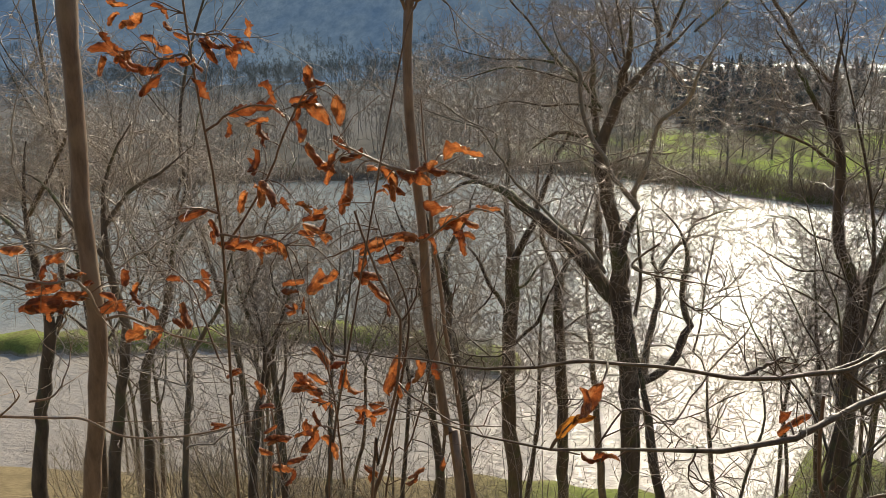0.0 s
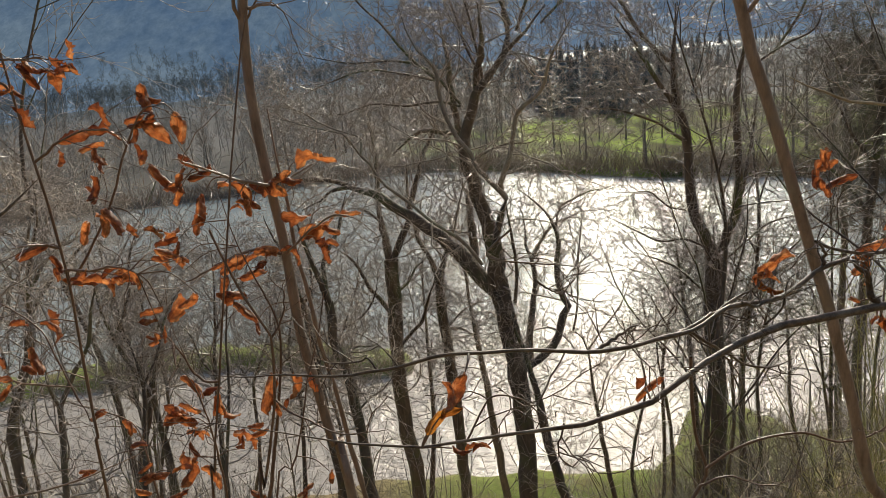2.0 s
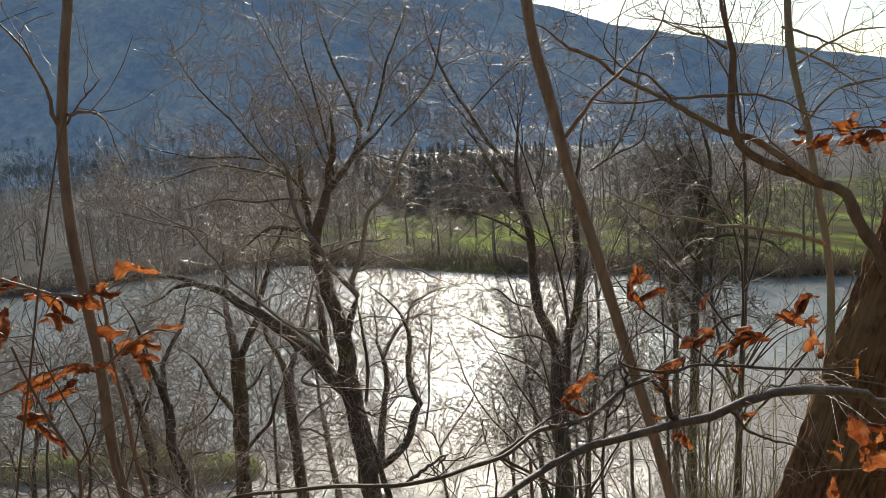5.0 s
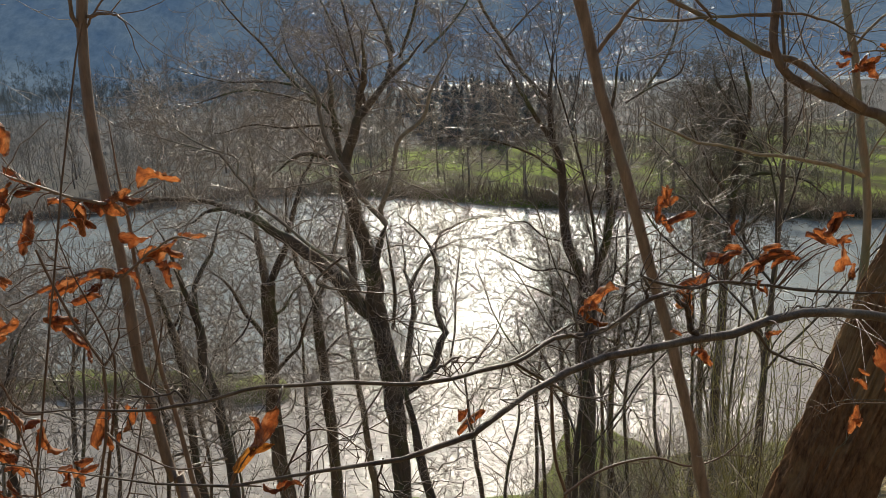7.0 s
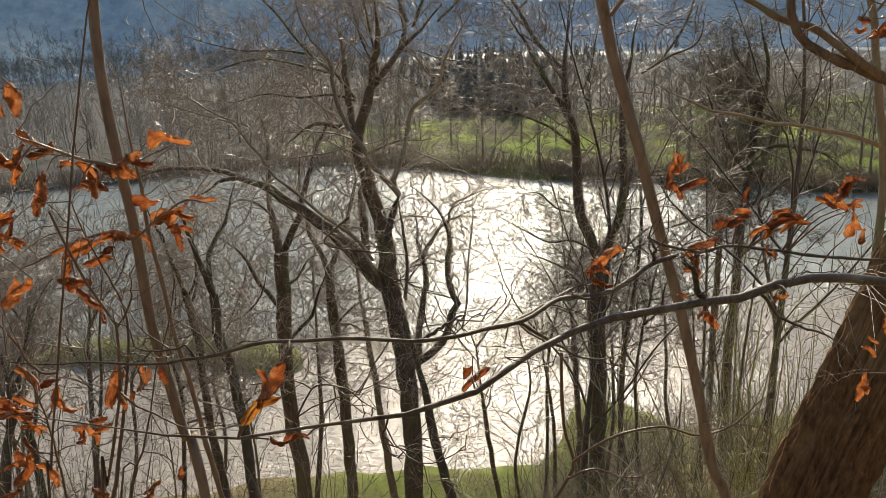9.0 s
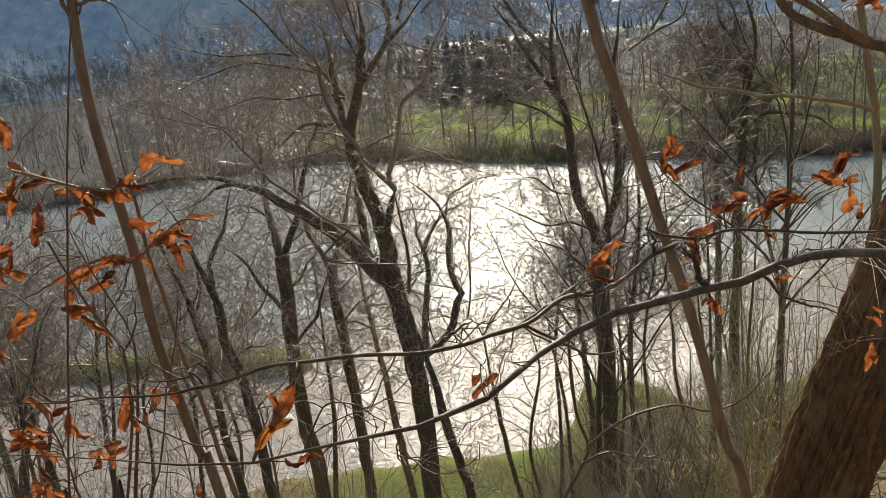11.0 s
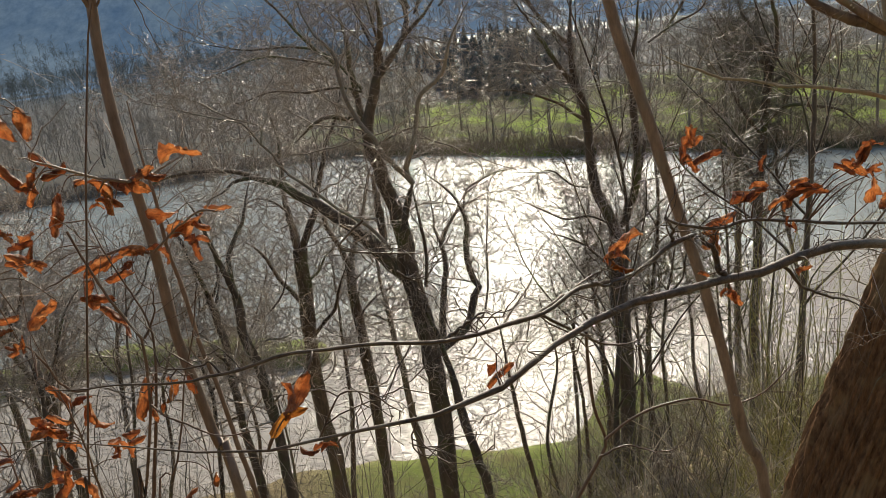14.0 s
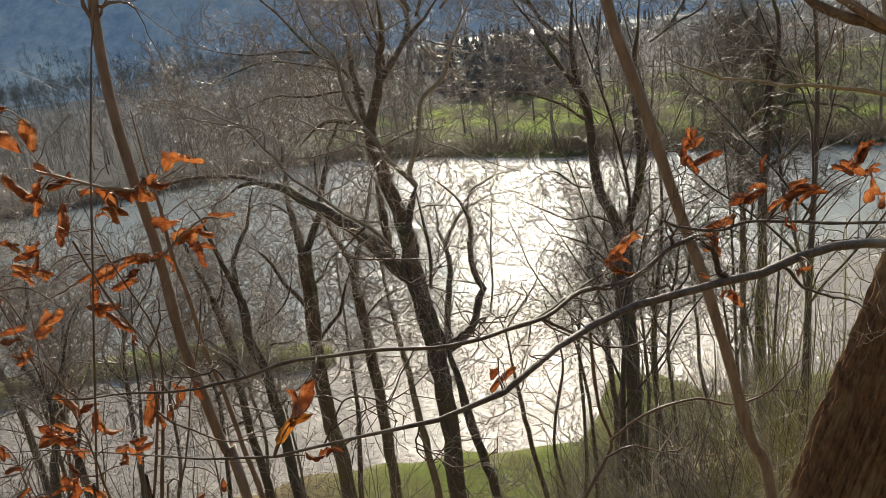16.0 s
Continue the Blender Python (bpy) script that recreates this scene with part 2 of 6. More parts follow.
# ---- mesh helpers ----
def mesh_from(name, verts, quads, mat, smooth=True):
    me = bpy.data.meshes.new(name)
    verts, quads = np.asarray(verts, np.float32), np.asarray(quads, np.int32)
    me.vertices.add(len(verts))
    me.vertices.foreach_set("co", verts.ravel())
    k = quads.shape[1]
    me.loops.add(quads.size)
    me.loops.foreach_set("vertex_index", quads.ravel())
    me.polygons.add(len(quads))
    me.polygons.foreach_set("loop_start", np.arange(0, quads.size, k, dtype=np.int32))
    me.polygons.foreach_set("use_smooth", np.full(len(quads), smooth))
    me.materials.append(mat)
    me.update(calc_edges=True)
    return me


def spline(points, n, wobble=0.0, rng=None):
    """n points along a smooth curve through a few bends."""
    p = np.asarray(points, float)
    q = np.vstack([2 * p[0] - p[1], p, 2 * p[-1] - p[-2]])
    length = np.r_[0, np.cumsum(np.linalg.norm(np.diff(p, axis=0), axis=1))]
    s = np.linspace(0, length[-1], n)
    i = np.clip(np.searchsorted(length, s, side="right") - 1, 0, len(p) - 2)
    u = ((s - length[i]) / (length[i + 1] - length[i]))[:, None]
    a, b, c, d = q[i], q[i + 1], q[i + 2], q[i + 3]
    out = 0.5 * (2 * b + (c - a) * u + (2 * a - 5 * b + 4 * c - d) * u**2 + (3 * b - a - 3 * c + d) * u**3)
    if wobble and rng is not None:
        off = rng.normal(0, wobble, (n, 3))
        off[0] = off[-1] = 0
        out = out + off
    return out


def tubes(paths, radii, sides):
    """Vertices and quads of round tubes along paths (N, m, 3)."""
    p, r = np.asarray(paths, float), np.asarray(radii, float)
    n, m, _ = p.shape
    t = np.gradient(p, axis=1)
    t /= np.linalg.norm(t, axis=2, keepdims=True) + 1e-9
    chord = p[:, -1] - p[:, 0]
    ref = np.where(np.abs(chord[:, 2:]) > 0.7 * np.linalg.norm(chord, axis=1, keepdims=True), (1.0, 0, 0), (0, 0, 1.0))[:, None]
    u = np.cross(t, np.broadcast_to(ref, t.shape))
    u /= np.linalg.norm(u, axis=2, keepdims=True) + 1e-9
    v = np.cross(t, u)
    a = np.arange(sides) * 2 * np.pi / sides
    ring = u[:, :, None] * np.cos(a)[:, None] + v[:, :, None] * np.sin(a)[:, None]
    verts = (p[:, :, None] + ring * r[:, :, None, None]).reshape(-1, 3)
    base = np.arange(n)[:, None, None] * m * sides + np.arange(m - 1)[None, :, None] * sides
    k, k2 = np.arange(sides), (np.arange(sides) + 1) % sides
    quads = np.stack([base + k, base + k2, base + sides + k2, base + sides + k], -1).reshape(-1, 4)
    return verts, quads


def joined(batches):
    vs, qs, at = [], [], 0
    for v, q in batches:
        vs.append(v)
        qs.append(q + at)
        at += len(v)
    return np.vstack(vs), np.vstack(qs)


def shoots(rng, paths, radii, k, u0, length, angle, m, wobble, lift, ratio, rmin, u1=1.0):
    """k side shoots on every path: their own paths and radii."""
    p, r = np.asarray(paths, float), np.asarray(radii, float)
    n, seg, _ = p.shape
    u = u0 + (u1 - u0) * (np.arange(k) + rng.random((n, k))) / k
    f = np.clip(u * (seg - 1), 0, seg - 1.001)
    i = f.astype(int)
    w = (f - i)[..., None]
    row = np.arange(n)[:, None]
    start = p[row, i] * (1 - w) + p[row, i + 1] * w
    t = p[row, i + 1] - p[row, i]
    t /= np.linalg.norm(t, axis=-1, keepdims=True) + 1e-9
    rad = r[row, i] * (1 - w[..., 0]) + r[row, i + 1] * w[..., 0]
    side = rng.normal(0, 1, t.shape)
    side -= t * (side * t).sum(-1, keepdims=True)
    side /= np.linalg.norm(side, axis=-1, keepdims=True) + 1e-9
    ang = np.radians(angle * rng.uniform(0.6, 1.35, u.shape))[..., None]
    d = (t * np.cos(ang) + side * np.sin(ang)).reshape(-1, 3)
    size = (length * rng.uniform(0.5, 1.3, u.shape) * (1.15 - 0.6 * (u - u0) / max(1e-6, u1 - u0))).ravel()
    r0 = np.maximum(np.minimum((rad * ratio).ravel(), size * 0.009), rmin)
    out = np.empty((n * k, m, 3))
    out[:, 0] = start.reshape(-1, 3)
    for j in range(1, m):
        d = d + rng.normal(0, wobble, d.shape) + np.array((0, 0, lift))
        d /= np.linalg.norm(d, axis=1, keepdims=True)
        out[:, j] = out[:, j - 1] + d * (size / (m - 1))[:, None]
    taper = np.linspace(1, 0.35, m)
    return out, np.maximum(r0[:, None] * taper, rmin * 0.6)


def part(name, me, parent, label="", kind=""):
    ob = new(name, me)
    ob.parent = parent
    return tagged(ob, label, kind=kind)


def thing(name, place, label, category, group=""):
    ob = new(name)
    ob.empty_display_size = 0.2
    ob.location = place
    return tagged(ob, label, category, group)


def local(points, place):
    return np.asarray(points, float) - np.asarray(place, float)


# ---- ground and water ----
def smooth(a, b, x):
    t = np.clip((x - a) / (b - a), 0, 1)
    return t * t * (3 - 2 * t)


def wave(x, y, size, seed):
    """Soft uneven ground, from a few crossed waves."""
    g = np.random.default_rng(seed)
    out = 0
    for k in range(6):
        a, ph, s = g.uniform(0, 6.28), g.uniform(0, 6.28), size * g.uniform(0.5, 1.6)
        out = out + np.sin((x * np.cos(a) + y * np.sin(a)) * 6.28 / s + ph)
    return out / 6


def bank_near(x):
    return np.interp(x, (-80, -20, -2, 12, 14.5, 17, 20, 22, 26, 60, 120), (42, 44.5, 45.5, 43.6, 46.5, 51, 50, 46, 45.5, 50, 50))


def bank_far(x):
    return np.interp(x, (-300, -110, -95, -40, -10, 1, 12, 24, 33, 41, 56, 66, 72, 77, 110, 300), (130, 141, 158, 166, 173, 171, 164, 153.5, 145, 137, 127, 118.5, 114, 107, 97, 86))


def far_line(x):
    return np.interp(x, (-100, 60, 150, 240, 280, 340, 390, 420, 500), (1120, 1080, 1040, 1040, 980, 880, 800, 690, 560))



def height(x, y):
    side = np.degrees(np.arctan2(x - 0.5, np.maximum(y, 0.3)))
    slope = 24.4 - (0.665 - 0.09 * smooth(16, 26, side) - 0.11 * smooth(-14, -24, side)) * y
    slope = np.where(y < 0, 24.4 - 0.3 * y, slope)
    slope = slope + 1.25 * smooth(1.4, 3.2, x) * np.exp(-((y - 2.4) / 1.6) ** 2) * (1 - smooth(5, 12, x)) + 0.1 * wave(x, y, 3, 3) * smooth(3, 8, y)
    flat = 1.0 + 0.25 * wave(x, y, 14, 5)
    z = np.maximum(slope, flat)
    edge = bank_near(x) + 1.0 * wave(x, y, 7, 8)
    z = z + (-2.2 - z) * smooth(-2.5, 2.5, y - edge)
    spit = np.interp(x, (-60, -40, -22, -12, -5, 0), (65, 67, 70, 68, 64, 63.5)) + 0.5 * wave(x, x, 22, 9)
    across = 1 - smooth(2.4, 3.8, np.abs(y - spit))
    z = z + (0.9 - z) * across * (1 - smooth(-3.6, -0.8, x)) * smooth(30, 55, y)
    far = bank_far(x) + 2.5 * wave(x, y, 25, 11)
    land = 1.3 + 0.5 * wave(x, y, 60, 12) + 0.004 * np.maximum(y - 160, 0) * smooth(100, -200, x)
    z = z + (land - z) * smooth(-3, 4, y - far)
    dip = (1 - smooth(30, 50, np.abs(y - far_line(x)) * np.where(x > 320, 0.45, 0.3))) * smooth(-20, 50, x)
    z = z + (-2.0 - z) * dip
    az = np.degrees(np.arctan2(x, y))
    top = np.interp(az, (-180, -90, -60, -20, 0, 11.4, 17, 22.6, 30, 33.6, 38.8, 44, 60, 90, 180), (180, 200, 380, 470, 460, 416, 366, 317, 244, 206, 150, 110, 150, 200, 180))
    d = np.hypot(x, y)
    rise = smooth(1150, 2300, d) * (1 + 0.12 * wave(x, y, 600, 14)) + 0.02 * wave(x, y, 130, 15) * smooth(1300, 1600, d)
    return z + np.where(d > 1100, top * rise + 5 * wave(x, y, 45, 21) * smooth(1250, 1500, d), 0)


def build_ground():
    cx, cy = 0.5, -2.0
    az = np.radians(np.r_[np.arange(-180, -66, 6.0), np.arange(-66, 66, 0.5), np.arange(66, 180, 6.0)])
    dist = np.r_[0.002, np.linspace(0.3, 8, 30), np.geomspace(8.3, 90, 80), np.geomspace(91, 200, 60), np.geomspace(203, 1200, 60), np.geomspace(1220, 4300, 50)]
    a, d = np.meshgrid(az, dist)
    x, y = cx + d * np.sin(a), cy + d * np.cos(a)
    v = np.stack([x, y, height(x, y)], -1).reshape(-1, 3)
    n, m = len(dist), len(az)
    i, j = np.meshgrid(np.arange(n - 1), np.arange(m), indexing="ij")
    j2 = (j + 1) % m
    q = np.stack([i * m + j, i * m + j2, (i + 1) * m + j2, (i + 1) * m + j], -1).reshape(-1, 4)
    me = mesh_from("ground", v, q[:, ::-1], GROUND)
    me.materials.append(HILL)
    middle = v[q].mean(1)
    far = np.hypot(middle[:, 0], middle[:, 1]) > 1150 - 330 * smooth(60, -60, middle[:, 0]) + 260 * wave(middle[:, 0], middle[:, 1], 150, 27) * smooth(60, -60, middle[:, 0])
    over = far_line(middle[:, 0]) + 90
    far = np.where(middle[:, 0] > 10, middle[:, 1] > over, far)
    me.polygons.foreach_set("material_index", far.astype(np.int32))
    tagged(new("ground", me), "wooded slope, grassy river banks, meadows and distant wooded hills", "ground", kind="structure")


def build_water():
    xs, ys = np.r_[-900, np.linspace(-150, 150, 31), 900], np.r_[36, np.linspace(45, 170, 26), 400, 800, 1160]
    x, y = np.meshgrid(xs, ys)
    v = np.stack([x, y, np.zeros_like(x)], -1).reshape(-1, 3)
    n, m = len(ys), len(xs)
    i, j = np.meshgrid(np.arange(n - 1), np.arange(m - 1), indexing="ij")
    q = np.stack([i * m + j, i * m + j + 1, (i + 1) * m + j + 1, (i + 1) * m + j], -1).reshape(-1, 4)
    tagged(new("water", mesh_from("water", v, q, WATER)), "wide river glittering in low sun, muddy grey water", "river", kind="structure")


build_ground()
build_water()


# ---- trees ----
def bare_tree(name, label, stems, twigs, mat, seed, group="trees on the slope", category="tree", twig_mat=None):
    """stems: (part name, bends, radius at start, radius at end). twigs: rows of shoots' numbers: k, u0, length, angle, points, wobble, lift."""
    rng = np.random.default_rng(seed)
    place = stems[0][1][0]
    root = thing(name, place, label, category, group)
    carry_p, carry_r = [], []
    for what, bends, r0, r1, *own in stems:
        n = 22
        p = spline(local(bends, place), n, r0 * 0.1, rng)
        r = np.linspace(r0, r1, n) * (1 + rng.normal(0, 0.05, n))
        if what != "trunk" or r1 < 0.6 * r0:
            r = r * (1 - 0.75 * np.clip((np.linspace(0, 1, n) - 0.65) / 0.35, 0, 1))
        if what == "trunk":
            r[:3] *= (1.35, 1.15, 1.05)
        part(what, mesh_from(what, *tubes([p], [r], 10), own[0] if own else mat), root)
        carry_p.append(p)
        carry_r.append(r)
    paths, radii, batches = np.array(carry_p), np.array(carry_r), []
    for level, (k, u0, length, angle, m, wobble, lift, rmin) in enumerate(twigs):
        if level == 0:
            reach = np.array([np.linalg.norm(np.diff(p, axis=0), axis=1).sum() for p in paths])
            got = [shoots(rng, paths[i:i + 1], radii[i:i + 1], max(2, int(k * reach[i])), 0.6 if stems[i][0] == "trunk" and len(stems) > 1 else u0 + (0.3 if stems[i][0] == "trunk" else 0),
                          length, angle, m, wobble, lift, 0.5, rmin) for i in range(len(paths))]
            paths, radii = np.vstack([g[0] for g in got]), np.vstack([g[1] for g in got])
        else:
            paths, radii = shoots(rng, paths, radii, k, u0, length, angle, m, wobble, lift, 0.6, rmin)
        batches.append(tubes(paths, radii, 4 if level == 0 else 3))
    if batches:
        part("crown", mesh_from("crown", *joined(batches), twig_mat or BARK_TWIG), root, "fine bare twigs", "stuff")
    return root


FINE = [(4.2, 0.08, 1.5, 58, 11, 0.27, 0.012, 0.007), (8, 0.08, 0.8, 55, 8, 0.36, 0.004, 0.0045), (5, 0.12, 0.34, 50, 3, 0.4, 0.0, 0.0034)]
DENSE = [(5.5, 0.15, 1.5, 62, 8, 0.32, 0.02, 0.009), (7, 0.1, 0.8, 58, 5, 0.4, 0.0, 0.0075), (5, 0.12, 0.4, 54, 2, 0.4, -0.01, 0.0065)]
MID = [(4.6, 0.08, 1.5, 58, 10, 0.27, 0.012, 0.007), (7, 0.1, 0.8, 54, 7, 0.36, 0.005, 0.0048), (3, 0.15, 0.36, 50, 3, 0.4, 0.0, 0.0037)]
THIN = [(3.8, 0.15, 1.2, 54, 8, 0.24, 0.03, 0.006), (7, 0.2, 0.6, 50, 6, 0.34, 0.01, 0.0046), (3, 0.2, 0.3, 46, 3, 0.4, 0.0, 0.0037)]
s = []
s.append(("trunk", [(1.55, 13.60, 15.27), (1.58, 13.60, 16.04), (1.68, 13.60, 17.16), (1.71, 13.60, 17.94), (1.71, 13.60, 18.79), (1.70, 13.60, 19.51), (1.67, 13.60, 20.09), (1.62, 13.60, 20.67), (1.55, 13.60, 21.18), (1.50, 13.60, 21.68), (1.46, 13.60, 22.06)], 0.165, 0.185))
s.append(("limb", [(1.46, 13.60, 21.90), (1.45, 13.56, 22.29), (1.43, 13.51, 22.72), (1.37, 13.47, 23.14), (1.25, 13.43, 23.57), (1.15, 13.39, 23.94), (1.10, 13.34, 24.24), (1.08, 13.30, 24.58), (1.20, 13.26, 24.98), (1.38, 13.21, 25.37), (1.62, 13.17, 25.67), (1.82, 13.13, 25.94), (2.09, 13.09, 26.17), (2.32, 13.04, 26.36), (2.54, 13.00, 26.63)], 0.160, 0.042))
s.append(("limb", [(1.50, 13.60, 21.73), (1.26, 13.70, 22.01), (1.01, 13.80, 22.33), (0.75, 13.90, 22.65), (0.40, 14.00, 22.95), (0.04, 14.10, 23.25), (-0.32, 14.20, 23.51), (-0.54, 14.30, 23.67), (-0.78, 14.40, 23.80), (-1.07, 14.50, 23.87), (-1.39, 14.60, 23.80), (-1.69, 14.70, 23.62), (-2.01, 14.80, 23.46)], 0.160, 0.026))
s.append(("limb", [(-0.97, 14.60, 23.82), (-1.23, 14.68, 23.93), (-1.57, 14.77, 24.00), (-2.03, 14.85, 24.04), (-2.45, 14.93, 24.02), (-2.84, 15.02, 23.92), (-3.19, 15.10, 23.77)], 0.047, 0.022))
s.append(("limb", [(1.06, 13.90, 22.20), (1.11, 13.97, 22.52), (1.11, 14.05, 22.90), (1.09, 14.12, 23.29), (1.09, 14.20, 23.65)], 0.084, 0.066))
s.append(("limb", [(1.44, 13.30, 22.74), (1.52, 13.30, 23.09), (1.64, 13.30, 23.41), (1.71, 13.30, 23.59)], 0.071, 0.052))
s.append(("limb", [(1.70, 13.30, 21.69), (1.77, 13.30, 22.15), (1.77, 13.30, 22.56), (1.73, 13.30, 23.02), (1.70, 13.30, 23.38), (1.67, 13.30, 23.56)], 0.032, 0.022))
s.append(("limb", [(1.70, 13.20, 23.57), (1.53, 13.15, 23.82), (1.36, 13.09, 24.01), (1.22, 13.04, 24.21), (1.14, 12.99, 24.45), (1.00, 12.93, 24.64), (0.87, 12.88, 24.88), (0.79, 12.83, 25.12), (0.74, 12.77, 25.39), (0.73, 12.72, 25.65), (0.71, 12.67, 25.84), (0.57, 12.61, 26.03), (0.44, 12.56, 26.19), (0.35, 12.51, 26.39), (0.30, 12.45, 26.59), (0.25, 12.40, 26.81)], 0.047, 0.022, BARK_SUNLIT))
s.append(("limb", [(1.70, 13.30, 23.58), (1.61, 13.20, 23.80), (1.70, 13.10, 24.09), (1.80, 13.00, 24.37), (1.88, 12.90, 24.74), (1.95, 12.80, 25.03), (2.10, 12.70, 25.17), (2.27, 12.60, 25.29), (2.37, 12.50, 25.49), (2.43, 12.40, 25.74), (2.53, 12.30, 25.98), (2.67, 12.20, 26.21), (2.82, 12.10, 26.44)], 0.052, 0.022, BARK_SUNLIT))
s.append(("limb", [(1.18, 13.20, 22.48), (1.02, 13.09, 22.77), (0.77, 12.97, 23.08), (0.43, 12.86, 23.37), (0.00, 12.74, 23.84), (-0.34, 12.63, 24.18), (-0.42, 12.51, 24.43), (-0.60, 12.40, 24.68), (-0.70, 12.29, 24.89), (-0.79, 12.17, 25.04), (-0.97, 12.06, 25.11), (-1.33, 11.94, 25.25), (-1.67, 11.83, 25.40), (-2.01, 11.71, 25.54), (-2.29, 11.60, 25.70)], 0.032, 0.009, BARK_SUNLIT))
s.append(("limb", [(-0.58, 12.30, 24.67), (-0.55, 12.23, 24.95), (-0.82, 12.17, 25.08), (-1.11, 12.10, 25.25), (-1.34, 12.03, 25.44), (-1.66, 11.97, 25.56), (-1.92, 11.90, 25.68)], 0.017, 0.008, BARK_SUNLIT))
s.append(("limb", [(1.73, 13.60, 20.25), (2.11, 13.68, 20.44), (2.35, 13.75, 20.59), (2.52, 13.83, 20.82), (2.61, 13.91, 21.11), (2.76, 13.98, 21.34), (2.63, 14.06, 21.49), (2.61, 14.14, 21.88), (2.63, 14.22, 22.19), (2.70, 14.29, 22.49), (2.66, 14.37, 22.75), (2.53, 14.45, 22.97), (2.31, 14.52, 23.24), (2.06, 14.60, 23.46)], 0.083, 0.031))
s.append(("limb", [(2.68, 14.40, 22.69), (2.80, 14.55, 23.02), (3.09, 14.70, 23.14), (3.46, 14.85, 23.23), (3.83, 15.00, 23.22)], 0.023, 0.012))
s.append(("limb", [(1.97, 14.10, 20.18), (2.01, 14.19, 20.72), (2.12, 14.27, 21.25), (2.21, 14.36, 21.66), (2.20, 14.44, 22.09), (2.11, 14.53, 22.40), (2.14, 14.61, 22.73), (2.07, 14.70, 23.10)], 0.076, 0.026, BARK_GREY))
s.append(("limb", [(2.17, 14.20, 22.18), (2.39, 14.35, 22.50), (2.64, 14.50, 22.72), (2.97, 14.65, 22.81), (3.34, 14.80, 22.70)], 0.035, 0.016, BARK_GREY))
s.append(("stem", [(2.37, 13.10, 15.60), (2.38, 13.10, 16.34), (2.39, 13.10, 17.33), (2.30, 13.10, 17.98), (2.17, 13.10, 18.49), (2.07, 13.10, 19.04), (1.98, 13.10, 19.46), (1.95, 13.10, 19.90), (1.89, 13.10, 20.27), (1.81, 13.10, 20.67), (1.70, 13.10, 21.07), (1.61, 13.10, 21.45)], 0.098, 0.080))
s.append(("limb", [(1.06, 13.60, 24.52), (1.01, 13.76, 24.95), (0.97, 13.92, 25.42), (0.97, 14.08, 25.88), (0.94, 14.24, 26.26), (0.88, 14.40, 26.71)], 0.068, 0.031))
s.append(("limb", [(1.40, 13.60, 25.35), (1.40, 13.40, 25.68), (1.49, 13.20, 26.02), (1.50, 13.00, 26.37), (1.46, 12.80, 26.74)], 0.073, 0.027))
s.append(("limb", [(1.91, 13.60, 25.96), (2.02, 13.87, 26.28), (2.00, 14.13, 26.66), (2.14, 14.40, 27.08)], 0.049, 0.026))
s.append(("limb", [(1.12, 13.60, 24.73), (0.77, 13.82, 24.73), (0.44, 14.05, 24.77), (0.15, 14.28, 24.63), (-0.18, 14.50, 24.36)], 0.049, 0.021))
s.append(("limb", [(1.51, 13.60, 25.61), (1.29, 13.80, 26.10), (1.14, 14.00, 26.77), (0.90, 14.20, 27.37), (0.66, 14.40, 27.97), (0.41, 14.60, 28.57)], 0.026, 0.012))
s.append(("limb", [(1.51, 13.60, 25.56), (1.38, 13.35, 26.41), (1.22, 13.10, 27.17), (1.11, 12.85, 27.67), (1.18, 12.60, 28.18)], 0.026, 0.011))
s.append(("limb", [(2.04, 13.60, 26.39), (1.88, 13.80, 26.92), (1.67, 14.00, 27.51), (1.53, 14.20, 28.11), (1.47, 14.40, 28.52)], 0.033, 0.016))
s.append(("limb", [(2.13, 13.60, 26.29), (2.35, 13.40, 26.88), (2.48, 13.20, 27.41), (2.70, 13.00, 27.91), (2.80, 12.80, 28.22)], 0.029, 0.013))
s.append(("limb", [(2.54, 13.60, 26.37), (3.06, 13.75, 26.82), (3.41, 13.90, 27.25), (3.60, 14.05, 27.89), (3.84, 14.20, 28.39)], 0.022, 0.011))
s.append(("limb", [(0.77, 13.60, 25.61), (0.33, 13.40, 26.05), (-0.07, 13.20, 26.61), (-0.38, 13.00, 26.96), (-0.66, 12.80, 27.38), (-0.84, 12.60, 27.78)], 0.026, 0.008))
s.append(("limb", [(1.10, 13.60, 25.20), (0.59, 13.84, 25.83), (0.03, 14.08, 26.01), (-0.74, 14.32, 26.05), (-1.41, 14.56, 26.23), (-1.77, 14.80, 26.37)], 0.026, 0.010))
s.append(("limb", [(0.77, 13.60, 25.61), (0.22, 13.30, 25.79), (-0.38, 13.00, 25.92), (-1.05, 12.70, 25.77), (-1.64, 12.40, 25.54)], 0.022, 0.008))
s.append(("limb", [(1.08, 13.60, 25.16), (0.74, 13.92, 25.25), (0.15, 14.24, 25.22), (-0.44, 14.56, 25.29), (-1.07, 14.88, 25.15), (-1.70, 15.20, 25.22)], 0.022, 0.011))
s.append(("limb", [(1.13, 13.90, 24.16), (1.51, 14.10, 24.28), (1.85, 14.30, 24.36), (2.28, 14.50, 24.31), (2.63, 14.70, 24.34)], 0.022, 0.012))
s.append(("limb", [(1.84, 13.40, 25.91), (2.12, 13.20, 25.93), (2.44, 13.00, 25.80), (2.86, 12.80, 25.73), (3.19, 12.60, 25.82)], 0.018, 0.008, BARK_SUNLIT))
bare_tree("forked_tree", "old dark forked tree with an arching low limb", s, FINE, BARK_OLD, 11)

